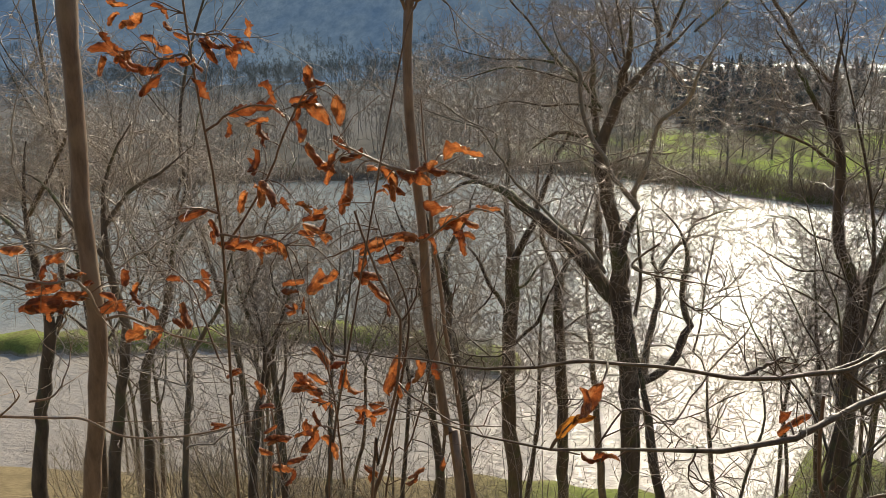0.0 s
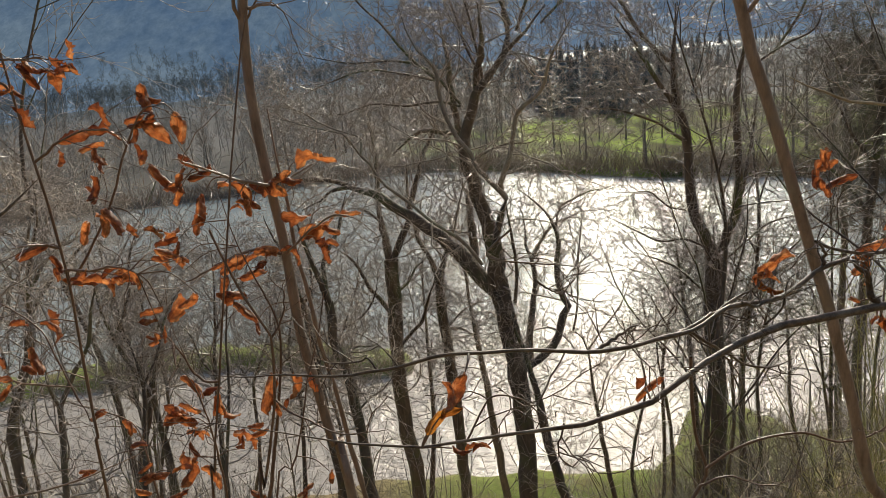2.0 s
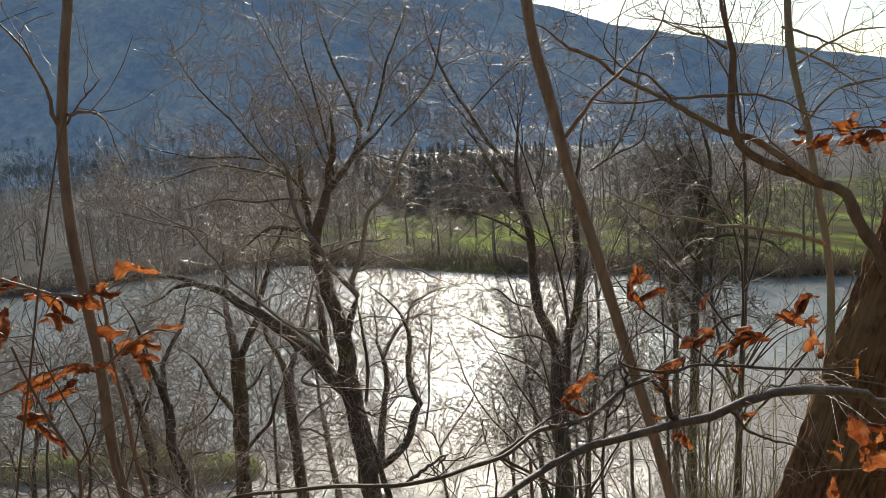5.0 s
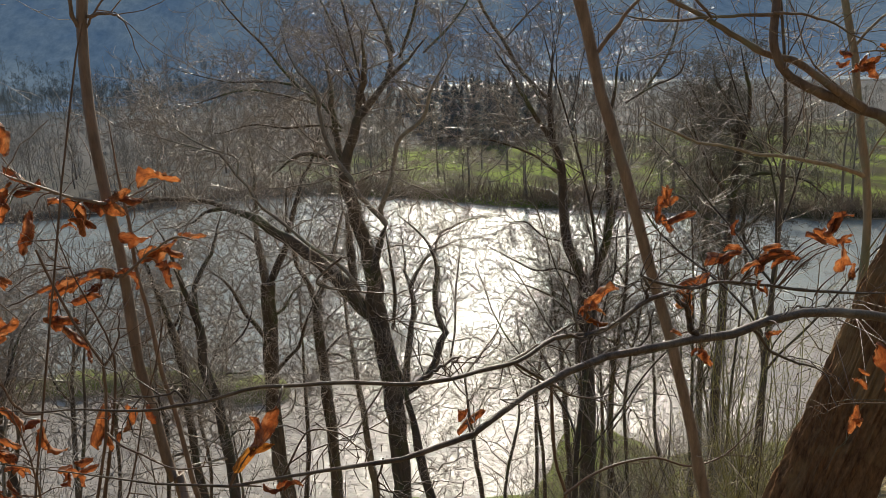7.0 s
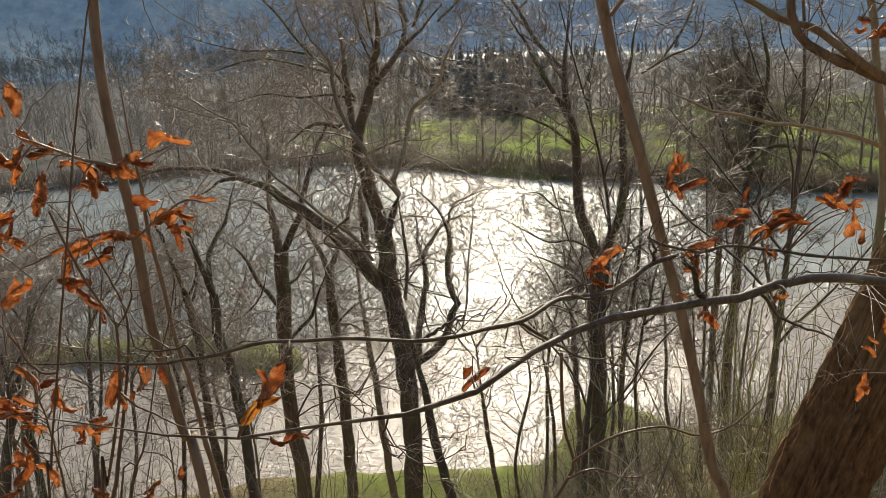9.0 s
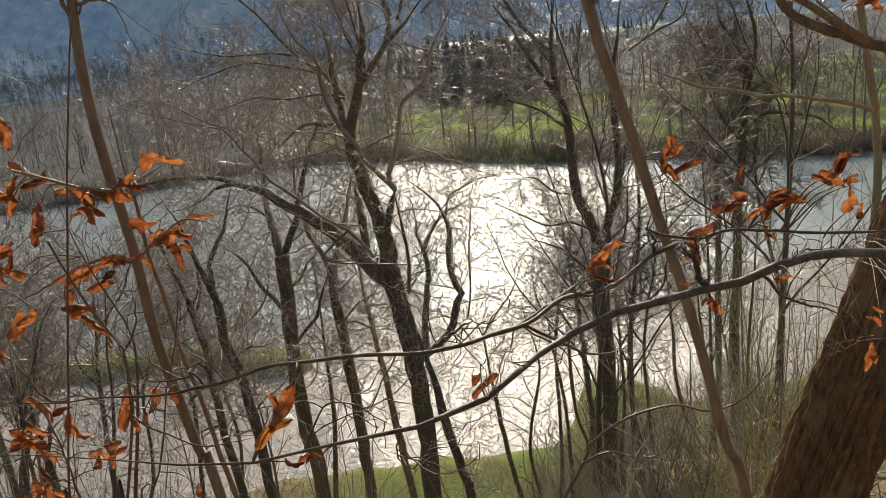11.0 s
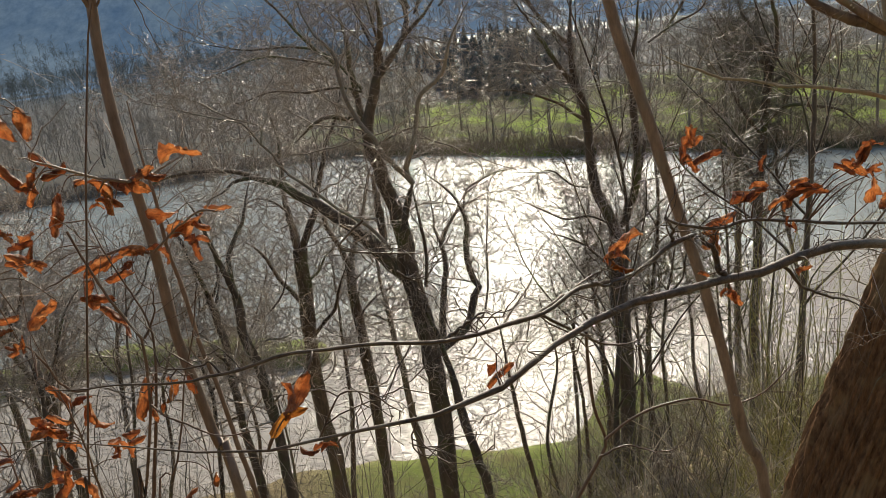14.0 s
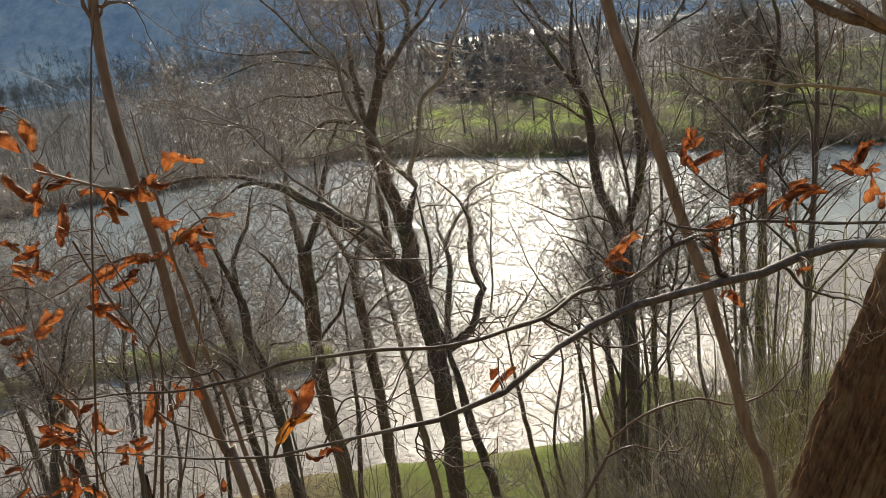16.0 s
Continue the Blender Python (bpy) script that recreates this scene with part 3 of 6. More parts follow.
s = []
s.append(("trunk", [(5.72, 15.00, 14.63), (5.76, 15.00, 15.35), (5.82, 15.00, 16.52), (5.88, 15.00, 17.62), (5.89, 15.00, 18.56), (5.85, 15.00, 19.23), (5.83, 15.00, 19.87), (5.82, 15.00, 20.50), (5.83, 15.00, 21.05), (5.88, 15.00, 21.47), (5.90, 15.00, 21.73)], 0.139, 0.193))
s.append(("limb", [(5.82, 15.00, 21.72), (5.63, 14.93, 22.12), (5.47, 14.87, 22.50), (5.37, 14.80, 22.93), (5.32, 14.73, 23.34), (5.28, 14.67, 23.79), (5.22, 14.60, 24.23), (5.10, 14.53, 24.59), (5.02, 14.47, 24.97), (4.97, 14.40, 25.31), (4.97, 14.33, 25.70), (5.01, 14.27, 26.09), (4.99, 14.20, 26.47)], 0.118, 0.046))
s.append(("limb", [(5.96, 15.00, 21.67), (6.10, 14.92, 22.10), (6.23, 14.84, 22.51), (6.26, 14.76, 22.97), (6.25, 14.68, 23.54), (6.18, 14.60, 24.10), (6.14, 14.52, 24.69), (6.17, 14.44, 25.16), (6.21, 14.36, 25.56), (6.23, 14.28, 25.95), (6.28, 14.20, 26.28)], 0.096, 0.041))
s.append(("limb", [(6.15, 15.00, 22.02), (6.46, 15.14, 22.77), (6.65, 15.28, 23.30), (6.81, 15.42, 23.83), (6.94, 15.56, 24.37), (7.07, 15.70, 24.96)], 0.054, 0.022))
s.append(("limb", [(5.05, 14.50, 24.58), (4.86, 14.39, 24.92), (4.68, 14.27, 25.11), (4.51, 14.16, 25.37), (4.30, 14.04, 25.69), (4.14, 13.93, 25.94), (3.96, 13.81, 26.16), (3.80, 13.70, 26.37)], 0.052, 0.029))
s.append(("limb", [(5.43, 15.00, 23.89), (5.06, 14.87, 24.17), (4.76, 14.73, 24.39), (4.36, 14.60, 24.58), (3.85, 14.47, 24.76), (3.36, 14.33, 24.83), (2.88, 14.20, 24.98)], 0.032, 0.011))
s.append(("limb", [(4.97, 14.40, 24.88), (4.69, 14.32, 25.00), (4.30, 14.24, 25.07), (3.97, 14.16, 25.14), (3.66, 14.08, 25.30), (3.35, 14.00, 25.37)], 0.019, 0.010, BARK_SUNLIT))
s.append(("limb", [(4.97, 14.40, 25.20), (4.80, 14.55, 25.51), (4.60, 14.70, 25.85), (4.34, 14.85, 26.08), (3.97, 15.00, 26.28)], 0.019, 0.012))
s.append(("limb", [(5.22, 15.00, 25.35), (4.87, 14.87, 25.64), (4.46, 14.73, 26.09), (4.17, 14.60, 26.57), (3.84, 14.47, 26.99), (3.48, 14.33, 27.78), (3.33, 14.20, 28.40)], 0.048, 0.020))
s.append(("limb", [(4.14, 14.50, 26.52), (4.76, 14.70, 27.07), (5.50, 14.90, 27.58), (6.27, 15.10, 28.06)], 0.019, 0.010))
s.append(("limb", [(7.02, 15.00, 25.41), (7.55, 15.15, 26.00), (7.87, 15.30, 26.55), (8.07, 15.45, 27.34), (8.55, 15.60, 28.18)], 0.028, 0.017))
s.append(("limb", [(6.70, 15.00, 25.26), (7.16, 14.83, 25.55), (7.68, 14.67, 25.82), (7.72, 14.50, 26.41)], 0.024, 0.012))
s.append(("limb", [(4.53, 15.00, 26.09), (3.99, 15.20, 26.76), (3.72, 15.40, 27.21), (3.32, 15.60, 27.35)], 0.020, 0.011))
s.append(("limb", [(5.79, 15.00, 20.75), (5.54, 15.20, 21.04), (5.26, 15.40, 21.34), (4.85, 15.60, 21.54), (4.43, 15.80, 21.68)], 0.028, 0.013))
s.append(("limb", [(5.76, 15.00, 21.79), (5.38, 15.25, 21.97), (4.97, 15.50, 21.91), (4.57, 15.75, 22.10), (4.00, 16.00, 22.44)], 0.024, 0.013))
s.append(("limb", [(5.94, 15.00, 19.72), (6.44, 15.27, 20.05), (6.93, 15.53, 20.08), (7.39, 15.80, 20.37)], 0.024, 0.013))
s.append(("limb", [(5.98, 15.00, 21.45), (6.59, 15.27, 21.77), (7.21, 15.53, 22.05), (7.97, 15.80, 22.07)], 0.028, 0.013))
s.append(("limb", [(5.45, 15.00, 22.59), (4.94, 14.80, 22.77), (4.51, 14.60, 23.14), (4.07, 14.40, 23.19)], 0.020, 0.010))
bare_tree("twin_topped_tree", "tall dark tree forking into two upright stems", s, FINE, BARK_OLD, 12)

s = []
s.append(("trunk", [(-0.69, 16.50, 13.30), (-0.67, 16.50, 14.45), (-0.60, 16.50, 15.79), (-0.58, 16.50, 16.86), (-0.67, 16.50, 17.61), (-0.71, 16.50, 18.46), (-0.70, 16.50, 19.29), (-0.68, 16.50, 19.96), (-0.63, 16.50, 20.74), (-0.59, 16.50, 21.37), (-0.56, 16.50, 21.87)], 0.183, 0.159))
s.append(("limb", [(-0.60, 16.50, 21.81), (-0.64, 16.63, 22.32), (-0.70, 16.77, 22.70), (-0.71, 16.90, 23.16), (-0.67, 17.03, 23.68), (-0.66, 17.17, 24.20), (-0.77, 17.30, 24.80)], 0.088, 0.031))
s.append(("limb", [(-0.55, 16.50, 21.81), (-0.36, 16.39, 22.22), (-0.15, 16.27, 22.60), (-0.01, 16.16, 23.08), (0.16, 16.04, 23.54), (0.35, 15.93, 24.10), (0.62, 15.81, 24.63), (0.79, 15.70, 25.16)], 0.083, 0.028))
s.append(("limb", [(-0.64, 16.50, 20.54), (-0.88, 16.66, 20.92), (-1.14, 16.82, 21.24), (-1.34, 16.98, 21.68), (-1.63, 17.14, 21.98), (-1.97, 17.30, 22.21)], 0.059, 0.025))
s.append(("limb", [(-0.66, 16.50, 19.82), (-0.33, 16.35, 20.21), (-0.04, 16.20, 20.54), (0.17, 16.05, 21.13), (0.35, 15.90, 21.52)], 0.047, 0.023))
s.append(("limb", [(-0.61, 16.50, 21.12), (-0.28, 16.70, 21.26), (-0.05, 16.90, 21.55), (0.30, 17.10, 21.76)], 0.031, 0.018))
s.append(("limb", [(-0.69, 16.50, 22.73), (-0.95, 16.67, 22.94), (-1.30, 16.83, 23.02), (-1.64, 17.00, 22.85)], 0.026, 0.013))
bare_tree("slope_tree", "dark upright tree with spreading bare crown", s, MID, BARK_OLD, 13)

s = []
s.append(("trunk", [(0.45, 17.00, 13.02), (0.46, 17.00, 13.82), (0.51, 17.00, 15.22), (0.52, 17.00, 16.03), (0.51, 17.00, 16.95), (0.50, 17.00, 17.84), (0.47, 17.00, 18.71), (0.45, 17.00, 19.42), (0.42, 17.00, 20.18), (0.42, 17.00, 20.85), (0.43, 17.00, 21.34)], 0.146, 0.121))
s.append(("limb", [(0.40, 17.00, 21.29), (0.25, 16.87, 21.74), (0.10, 16.73, 22.11), (0.03, 16.60, 22.56), (-0.04, 16.47, 23.02), (-0.03, 16.33, 23.52), (0.02, 16.20, 24.11)], 0.067, 0.023))
s.append(("limb", [(0.45, 17.00, 21.31), (0.65, 17.20, 21.75), (0.80, 17.40, 22.13), (1.01, 17.60, 22.58), (1.17, 17.80, 23.10)], 0.067, 0.025))
s.append(("limb", [(0.43, 17.00, 19.97), (0.85, 17.17, 20.32), (1.27, 17.33, 20.47), (1.52, 17.50, 20.71)], 0.027, 0.014))
bare_tree("slope_tree", "slim dark tree standing above the water", s, MID, BARK_OLD, 14)

s = []
s.append(("trunk", [(1.55, 18.00, 12.35), (1.55, 18.00, 12.83), (1.56, 18.00, 14.34), (1.50, 18.00, 15.39), (1.42, 18.00, 16.37), (1.34, 18.00, 17.18), (1.29, 18.00, 17.96), (1.23, 18.00, 18.73), (1.16, 18.00, 19.26), (1.10, 18.00, 19.78), (1.06, 18.00, 20.36), (1.04, 18.00, 20.86), (0.99, 18.00, 21.35), (0.89, 18.00, 21.84), (0.78, 18.00, 22.33)], 0.129, 0.045))
s.append(("limb", [(1.17, 18.00, 19.33), (0.81, 18.20, 19.54), (0.40, 18.40, 19.54), (0.03, 18.60, 19.76)], 0.029, 0.015))
bare_tree("slope_tree", "slim grey-barked leaning tree above the water", s, MID, BARK_GREY, 15)

s = []
s.append(("trunk", [(-0.68, 19.00, 11.66), (-0.64, 19.00, 12.61), (-0.45, 19.00, 14.14), (-0.33, 19.00, 15.19), (-0.19, 19.00, 16.17), (-0.11, 19.00, 17.14), (-0.08, 19.00, 18.09), (-0.06, 19.00, 18.87), (-0.04, 19.00, 19.63), (-0.02, 19.00, 20.30), (0.04, 19.00, 21.10), (0.21, 19.00, 21.93)], 0.088, 0.027))
bare_tree("slope_tree", "thin dark tree among stouter ones", s, THIN, BARK_OLD, 16)

s = []
s.append(("trunk", [(-1.24, 12.50, 15.99), (-1.22, 12.50, 17.50), (-1.17, 12.50, 18.50), (-1.17, 12.50, 19.09), (-1.18, 12.50, 19.80), (-1.22, 12.50, 20.39), (-1.27, 12.50, 20.90), (-1.35, 12.50, 21.32), (-1.43, 12.50, 21.57), (-1.41, 12.50, 21.95), (-1.42, 12.50, 22.32)], 0.107, 0.076))
s.append(("limb", [(-1.42, 12.50, 22.29), (-1.46, 12.63, 22.69), (-1.45, 12.77, 22.93), (-1.33, 12.90, 23.16), (-1.17, 13.03, 23.39), (-1.06, 13.17, 23.73), (-0.94, 13.30, 24.06)], 0.049, 0.019))
s.append(("limb", [(-1.41, 12.50, 22.24), (-1.47, 12.34, 22.66), (-1.54, 12.18, 23.09), (-1.60, 12.02, 23.48), (-1.64, 11.86, 23.83), (-1.74, 11.70, 24.13)], 0.054, 0.017))
s.append(("limb", [(-1.38, 12.50, 21.32), (-1.11, 12.77, 21.39), (-0.86, 13.03, 21.28), (-0.56, 13.30, 21.34)], 0.020, 0.011))
s.append(("limb", [(-1.19, 12.50, 20.33), (-0.99, 12.70, 20.46), (-0.74, 12.90, 20.53), (-0.52, 13.10, 20.72)], 0.020, 0.011))
bare_tree("slope_tree", "leaning dark tree with crooked limbs", s, MID, BARK_OLD, 17)

s = []
s.append(("trunk", [(-2.09, 14.50, 14.64), (-2.05, 14.50, 16.23), (-1.98, 14.50, 17.39), (-1.99, 14.50, 18.00), (-2.05, 14.50, 18.58), (-2.09, 14.50, 19.21), (-2.10, 14.50, 19.80), (-2.12, 14.50, 20.36), (-2.11, 14.50, 20.82), (-2.15, 14.50, 21.29), (-2.23, 14.50, 21.81)], 0.104, 0.067))
s.append(("limb", [(-2.22, 14.50, 21.75), (-2.28, 14.34, 22.20), (-2.35, 14.18, 22.60), (-2.39, 14.02, 23.00), (-2.47, 13.86, 23.30), (-2.51, 13.70, 23.64)], 0.047, 0.020))
s.append(("limb", [(-2.18, 14.50, 21.52), (-2.04, 14.70, 21.82), (-2.04, 14.90, 22.21), (-2.07, 15.10, 22.61), (-1.96, 15.30, 22.99)], 0.031, 0.017))
s.append(("limb", [(-2.08, 14.50, 19.27), (-2.39, 14.67, 19.16), (-2.67, 14.83, 19.06), (-2.98, 15.00, 19.20)], 0.027, 0.016))
s.append(("limb", [(-2.13, 14.50, 20.42), (-2.28, 14.38, 20.68), (-2.35, 14.25, 21.03), (-2.54, 14.12, 21.28), (-2.79, 14.00, 21.42)], 0.023, 0.011))
bare_tree("slope_tree", "crooked dark tree leaning over the slope", s, MID, BARK_OLD, 18)

s = []
s.append(("trunk", [(-4.03, 13.00, 16.44), (-3.95, 13.00, 17.77), (-3.81, 13.00, 18.76), (-3.76, 13.00, 19.45), (-3.69, 13.00, 20.26), (-3.63, 13.00, 20.94), (-3.56, 13.00, 21.54), (-3.44, 13.00, 22.13), (-3.37, 13.00, 22.65), (-3.32, 13.00, 23.17), (-3.34, 13.00, 23.55)], 0.060, 0.023))
s.append(("limb", [(-3.50, 13.00, 21.84), (-3.25, 13.15, 22.24), (-2.99, 13.30, 22.54), (-2.83, 13.45, 22.92), (-2.54, 13.60, 23.18)], 0.021, 0.011))
s.append(("limb", [(-3.61, 13.00, 21.04), (-3.75, 12.80, 21.46), (-3.77, 12.60, 21.94), (-3.89, 12.40, 22.28)], 0.021, 0.010))
bare_tree("slope_tree", "thin dark crooked tree", s, MID, BARK_OLD, 19)

s = []
s.append(("trunk", [(-5.04, 12.00, 17.60), (-4.96, 12.00, 18.74), (-4.79, 12.00, 19.63), (-4.63, 12.00, 20.43), (-4.50, 12.00, 21.14), (-4.49, 12.00, 21.71), (-4.54, 12.00, 22.12), (-4.62, 12.00, 22.43), (-4.61, 12.00, 22.83)], 0.064, 0.026))
s.append(("limb", [(-4.49, 12.00, 21.38), (-4.28, 12.15, 21.75), (-4.15, 12.30, 22.13), (-4.14, 12.45, 22.54), (-3.98, 12.60, 22.84)], 0.022, 0.011))
bare_tree("slope_tree", "dark mossy tree low on the slope", s, MID, BARK_OLD, 34)

s = []
s.append(("trunk", [(6.10, 17.00, 13.21), (6.13, 17.00, 13.98), (6.14, 17.00, 15.31), (6.12, 17.00, 16.26), (6.09, 17.00, 17.19), (6.05, 17.00, 18.10), (6.00, 17.00, 18.84), (5.94, 17.00, 19.56), (5.85, 17.00, 20.28), (5.77, 17.00, 20.97), (5.71, 17.00, 21.65), (5.67, 17.00, 22.32)], 0.103, 0.036))
s.append(("limb", [(6.03, 17.00, 18.39), (5.64, 16.80, 19.12), (5.28, 16.60, 19.81), (4.94, 16.40, 20.47), (4.60, 16.20, 20.98)], 0.032, 0.013))
s.append(("limb", [(5.90, 17.00, 19.99), (6.23, 17.27, 20.41), (6.39, 17.53, 20.88), (6.35, 17.80, 21.38)], 0.027, 0.014))
bare_tree("slope_tree", "dark upright tree in a clump by the bank", s, FINE, BARK_OLD, 20)

s = []
s.append(("trunk", [(7.50, 18.00, 13.14), (7.54, 18.00, 14.45), (7.58, 18.00, 16.11), (7.61, 18.00, 17.71), (7.71, 18.00, 18.62), (7.68, 18.00, 19.53), (7.87, 18.00, 20.38), (7.99, 18.00, 21.37)], 0.071, 0.026))
s.append(("limb", [(7.59, 18.00, 16.76), (7.92, 17.73, 17.45), (8.13, 17.47, 18.13), (8.38, 17.20, 18.48)], 0.024, 0.011))
bare_tree("slope_tree", "dark slim tree in a clump by the bank", s, MID, BARK_OLD, 21)

s = []
s.append(("trunk", [(3.87, 15.00, 14.35), (3.75, 15.00, 15.80), (3.63, 15.00, 16.56), (3.52, 15.00, 17.28), (3.42, 15.00, 18.11), (3.35, 15.00, 18.85), (3.29, 15.00, 19.50), (3.25, 15.00, 20.02), (3.11, 15.00, 20.31), (2.97, 15.00, 20.42)], 0.070, 0.032))
s.append(("limb", [(2.99, 15.00, 20.41), (3.09, 14.93, 20.99), (3.13, 14.85, 21.83), (3.23, 14.78, 22.63), (3.24, 14.70, 23.37)], 0.020, 0.010))
s.append(("limb", [(3.26, 15.00, 19.95), (3.59, 15.17, 20.27), (4.03, 15.33, 20.70), (4.30, 15.50, 21.16)], 0.020, 0.011))
bare_tree("slope_tree", "slender leaning tree over the water", s, THIN, BARK_OLD, 35)

s = []
s.append(("trunk", [(3.99, 14.00, 15.00), (3.95, 14.00, 16.40), (3.84, 14.00, 17.12), (3.78, 14.00, 17.78), (3.88, 14.00, 18.39), (4.04, 14.00, 18.98), (4.13, 14.00, 19.46), (4.09, 14.00, 19.95), (3.94, 14.00, 20.45), (3.87, 14.00, 20.92)], 0.045, 0.020))
bare_tree("slope_tree", "thin crooked stem above the bank", s, THIN, BARK_OLD, 36)

s = []
s.append(("trunk", [(5.04, 16.00, 13.68), (5.16, 16.00, 14.84), (5.20, 16.00, 15.78), (5.20, 16.00, 16.67), (5.18, 16.00, 17.41), (5.10, 16.00, 18.13), (4.99, 16.00, 18.78), (4.94, 16.00, 19.54), (4.94, 16.00, 20.33)], 0.063, 0.023))
bare_tree("slope_tree", "thin dark stem among the bank trees", s, THIN, BARK_OLD, 37)

s = []
s.append(("trunk", [(10.20, 20.00, 12.79), (10.09, 20.00, 13.82), (9.84, 20.00, 14.89), (9.71, 20.00, 15.82), (9.70, 20.00, 16.88), (9.62, 20.00, 18.09), (9.49, 20.00, 19.12), (9.29, 20.00, 20.29)], 0.071, 0.029))
bare_tree("slope_tree", "thin bare tree on the lower slope", s, THIN, BARK_GREY, 23)

s = []
s.append(("trunk", [(14.02, 24.00, 10.51), (13.83, 24.00, 11.99), (13.81, 24.00, 14.18), (13.90, 24.00, 16.26), (13.96, 24.00, 18.26), (14.10, 24.00, 20.17), (14.24, 24.00, 21.64), (14.39, 24.00, 23.07), (14.36, 24.00, 24.13)], 0.171, 0.129))
s.append(("limb", [(14.39, 24.00, 23.07), (14.52, 23.80, 23.94), (14.45, 23.60, 24.80), (14.11, 23.40, 25.67), (13.82, 23.20, 26.33)], 0.086, 0.041))
s.append(("limb", [(14.36, 24.00, 23.95), (14.04, 24.27, 24.69), (13.81, 24.53, 25.24), (13.77, 24.80, 25.94)], 0.077, 0.035))
s.append(("limb", [(14.25, 24.00, 21.74), (14.91, 23.80, 22.21), (15.76, 23.60, 22.11), (16.40, 23.40, 21.95), (16.86, 23.20, 21.55), (17.22, 23.00, 21.07)], 0.077, 0.025))
s.append(("limb", [(14.37, 24.00, 22.89), (15.43, 24.33, 23.28), (16.43, 24.67, 23.59), (17.66, 25.00, 23.62)], 0.069, 0.027))
s.append(("limb", [(14.20, 24.00, 21.28), (13.34, 23.75, 22.33), (12.84, 23.50, 23.12), (12.36, 23.25, 23.88), (11.98, 23.00, 24.76)], 0.069, 0.025))
s.append(("limb", [(14.08, 24.00, 20.18), (15.23, 24.33, 20.53), (16.05, 24.67, 20.94), (17.09, 25.00, 20.85)], 0.060, 0.027))
s.append(("limb", [(14.03, 24.00, 19.80), (13.40, 24.27, 20.80), (12.76, 24.53, 21.42), (12.11, 24.80, 21.76)], 0.060, 0.027))
s.append(("limb", [(13.98, 24.00, 18.46), (14.67, 23.73, 19.18), (15.30, 23.47, 19.52), (16.13, 23.20, 19.35)], 0.060, 0.025))
s.append(("limb", [(14.30, 24.00, 23.61), (13.53, 24.40, 24.05), (12.99, 24.80, 25.17), (12.82, 25.20, 25.72)], 0.060, 0.027))
bare_tree("broad_crowned_tree", "dark tree with a dense brownish crown by the bank", s, DENSE, BARK_OLD, 22, twig_mat=BARK_GREY)

s = []
s.append(("trunk", [(14.87, 27.00, 8.82), (14.83, 27.00, 10.34), (14.79, 27.00, 13.76), (14.89, 27.00, 16.95), (14.89, 27.00, 19.56), (14.98, 27.00, 21.22), (14.91, 27.00, 23.04), (14.72, 27.00, 24.43)], 0.145, 0.087))
s.append(("limb", [(14.94, 27.00, 22.44), (14.73, 27.27, 23.45), (14.83, 27.53, 24.42), (15.16, 27.80, 25.56)], 0.077, 0.040))
s.append(("limb", [(14.96, 27.00, 20.81), (14.10, 26.73, 21.77), (13.35, 26.47, 22.49), (12.41, 26.20, 22.83)], 0.068, 0.028))
s.append(("limb", [(14.91, 27.00, 23.24), (15.71, 27.27, 24.31), (15.98, 27.53, 25.26), (16.03, 27.80, 26.04)], 0.068, 0.030))
bare_tree("broad_crowned_tree", "dark tree with drooping brown crown", s, DENSE, BARK_OLD, 38, twig_mat=BARK_GREY)

s = []
s.append(("trunk", [(10.92, 18.00, 13.89), (10.87, 18.00, 14.44), (10.85, 18.00, 16.14), (10.92, 18.00, 17.74), (11.05, 18.00, 19.12), (11.16, 18.00, 20.15), (11.54, 18.00, 21.12)], 0.051, 0.026))
bare_tree("slope_tree", "thin bare tree on the lower slope", s, THIN, BARK_GREY, 24)


s = []
s.append(("trunk", [(5.07, 17.00, 13.03), (5.11, 17.00, 13.91), (5.28, 17.00, 15.49), (5.31, 17.00, 17.04), (5.34, 17.00, 18.52), (5.53, 17.00, 19.63), (5.82, 17.00, 20.69), (5.96, 17.00, 21.75), (5.88, 17.00, 22.54)], 0.055, 0.022))
s.append(("limb", [(5.40, 17.00, 18.80), (5.17, 17.23, 19.33), (5.07, 17.47, 19.84), (5.10, 17.70, 20.48)], 0.030, 0.013))
s.append(("limb", [(5.68, 17.00, 20.17), (5.94, 16.77, 20.74), (6.04, 16.53, 21.44), (5.98, 16.30, 22.14)], 0.030, 0.012))
bare_tree("slope_tree", "thin dark tree in a clump by the bank", s, MID, BARK_OLD, 80, twig_mat=BARK_OLD)

s = []
s.append(("trunk", [(7.11, 18.00, 12.88), (7.17, 18.00, 14.52), (7.36, 18.00, 16.15), (7.34, 18.00, 17.76), (7.28, 18.00, 19.00), (7.46, 18.00, 20.01), (7.68, 18.00, 20.99), (7.65, 18.00, 21.84)], 0.058, 0.023))
s.append(("limb", [(7.34, 18.00, 17.76), (7.79, 18.23, 18.21), (8.14, 18.47, 18.69), (8.20, 18.70, 19.38)], 0.032, 0.013))
s.append(("limb", [(7.38, 18.00, 19.43), (7.08, 17.77, 20.14), (6.99, 17.53, 20.92), (6.74, 17.30, 21.70)], 0.032, 0.012))
bare_tree("slope_tree", "thin dark tree in a clump by the bank", s, MID, BARK_OLD, 81, twig_mat=BARK_OLD)

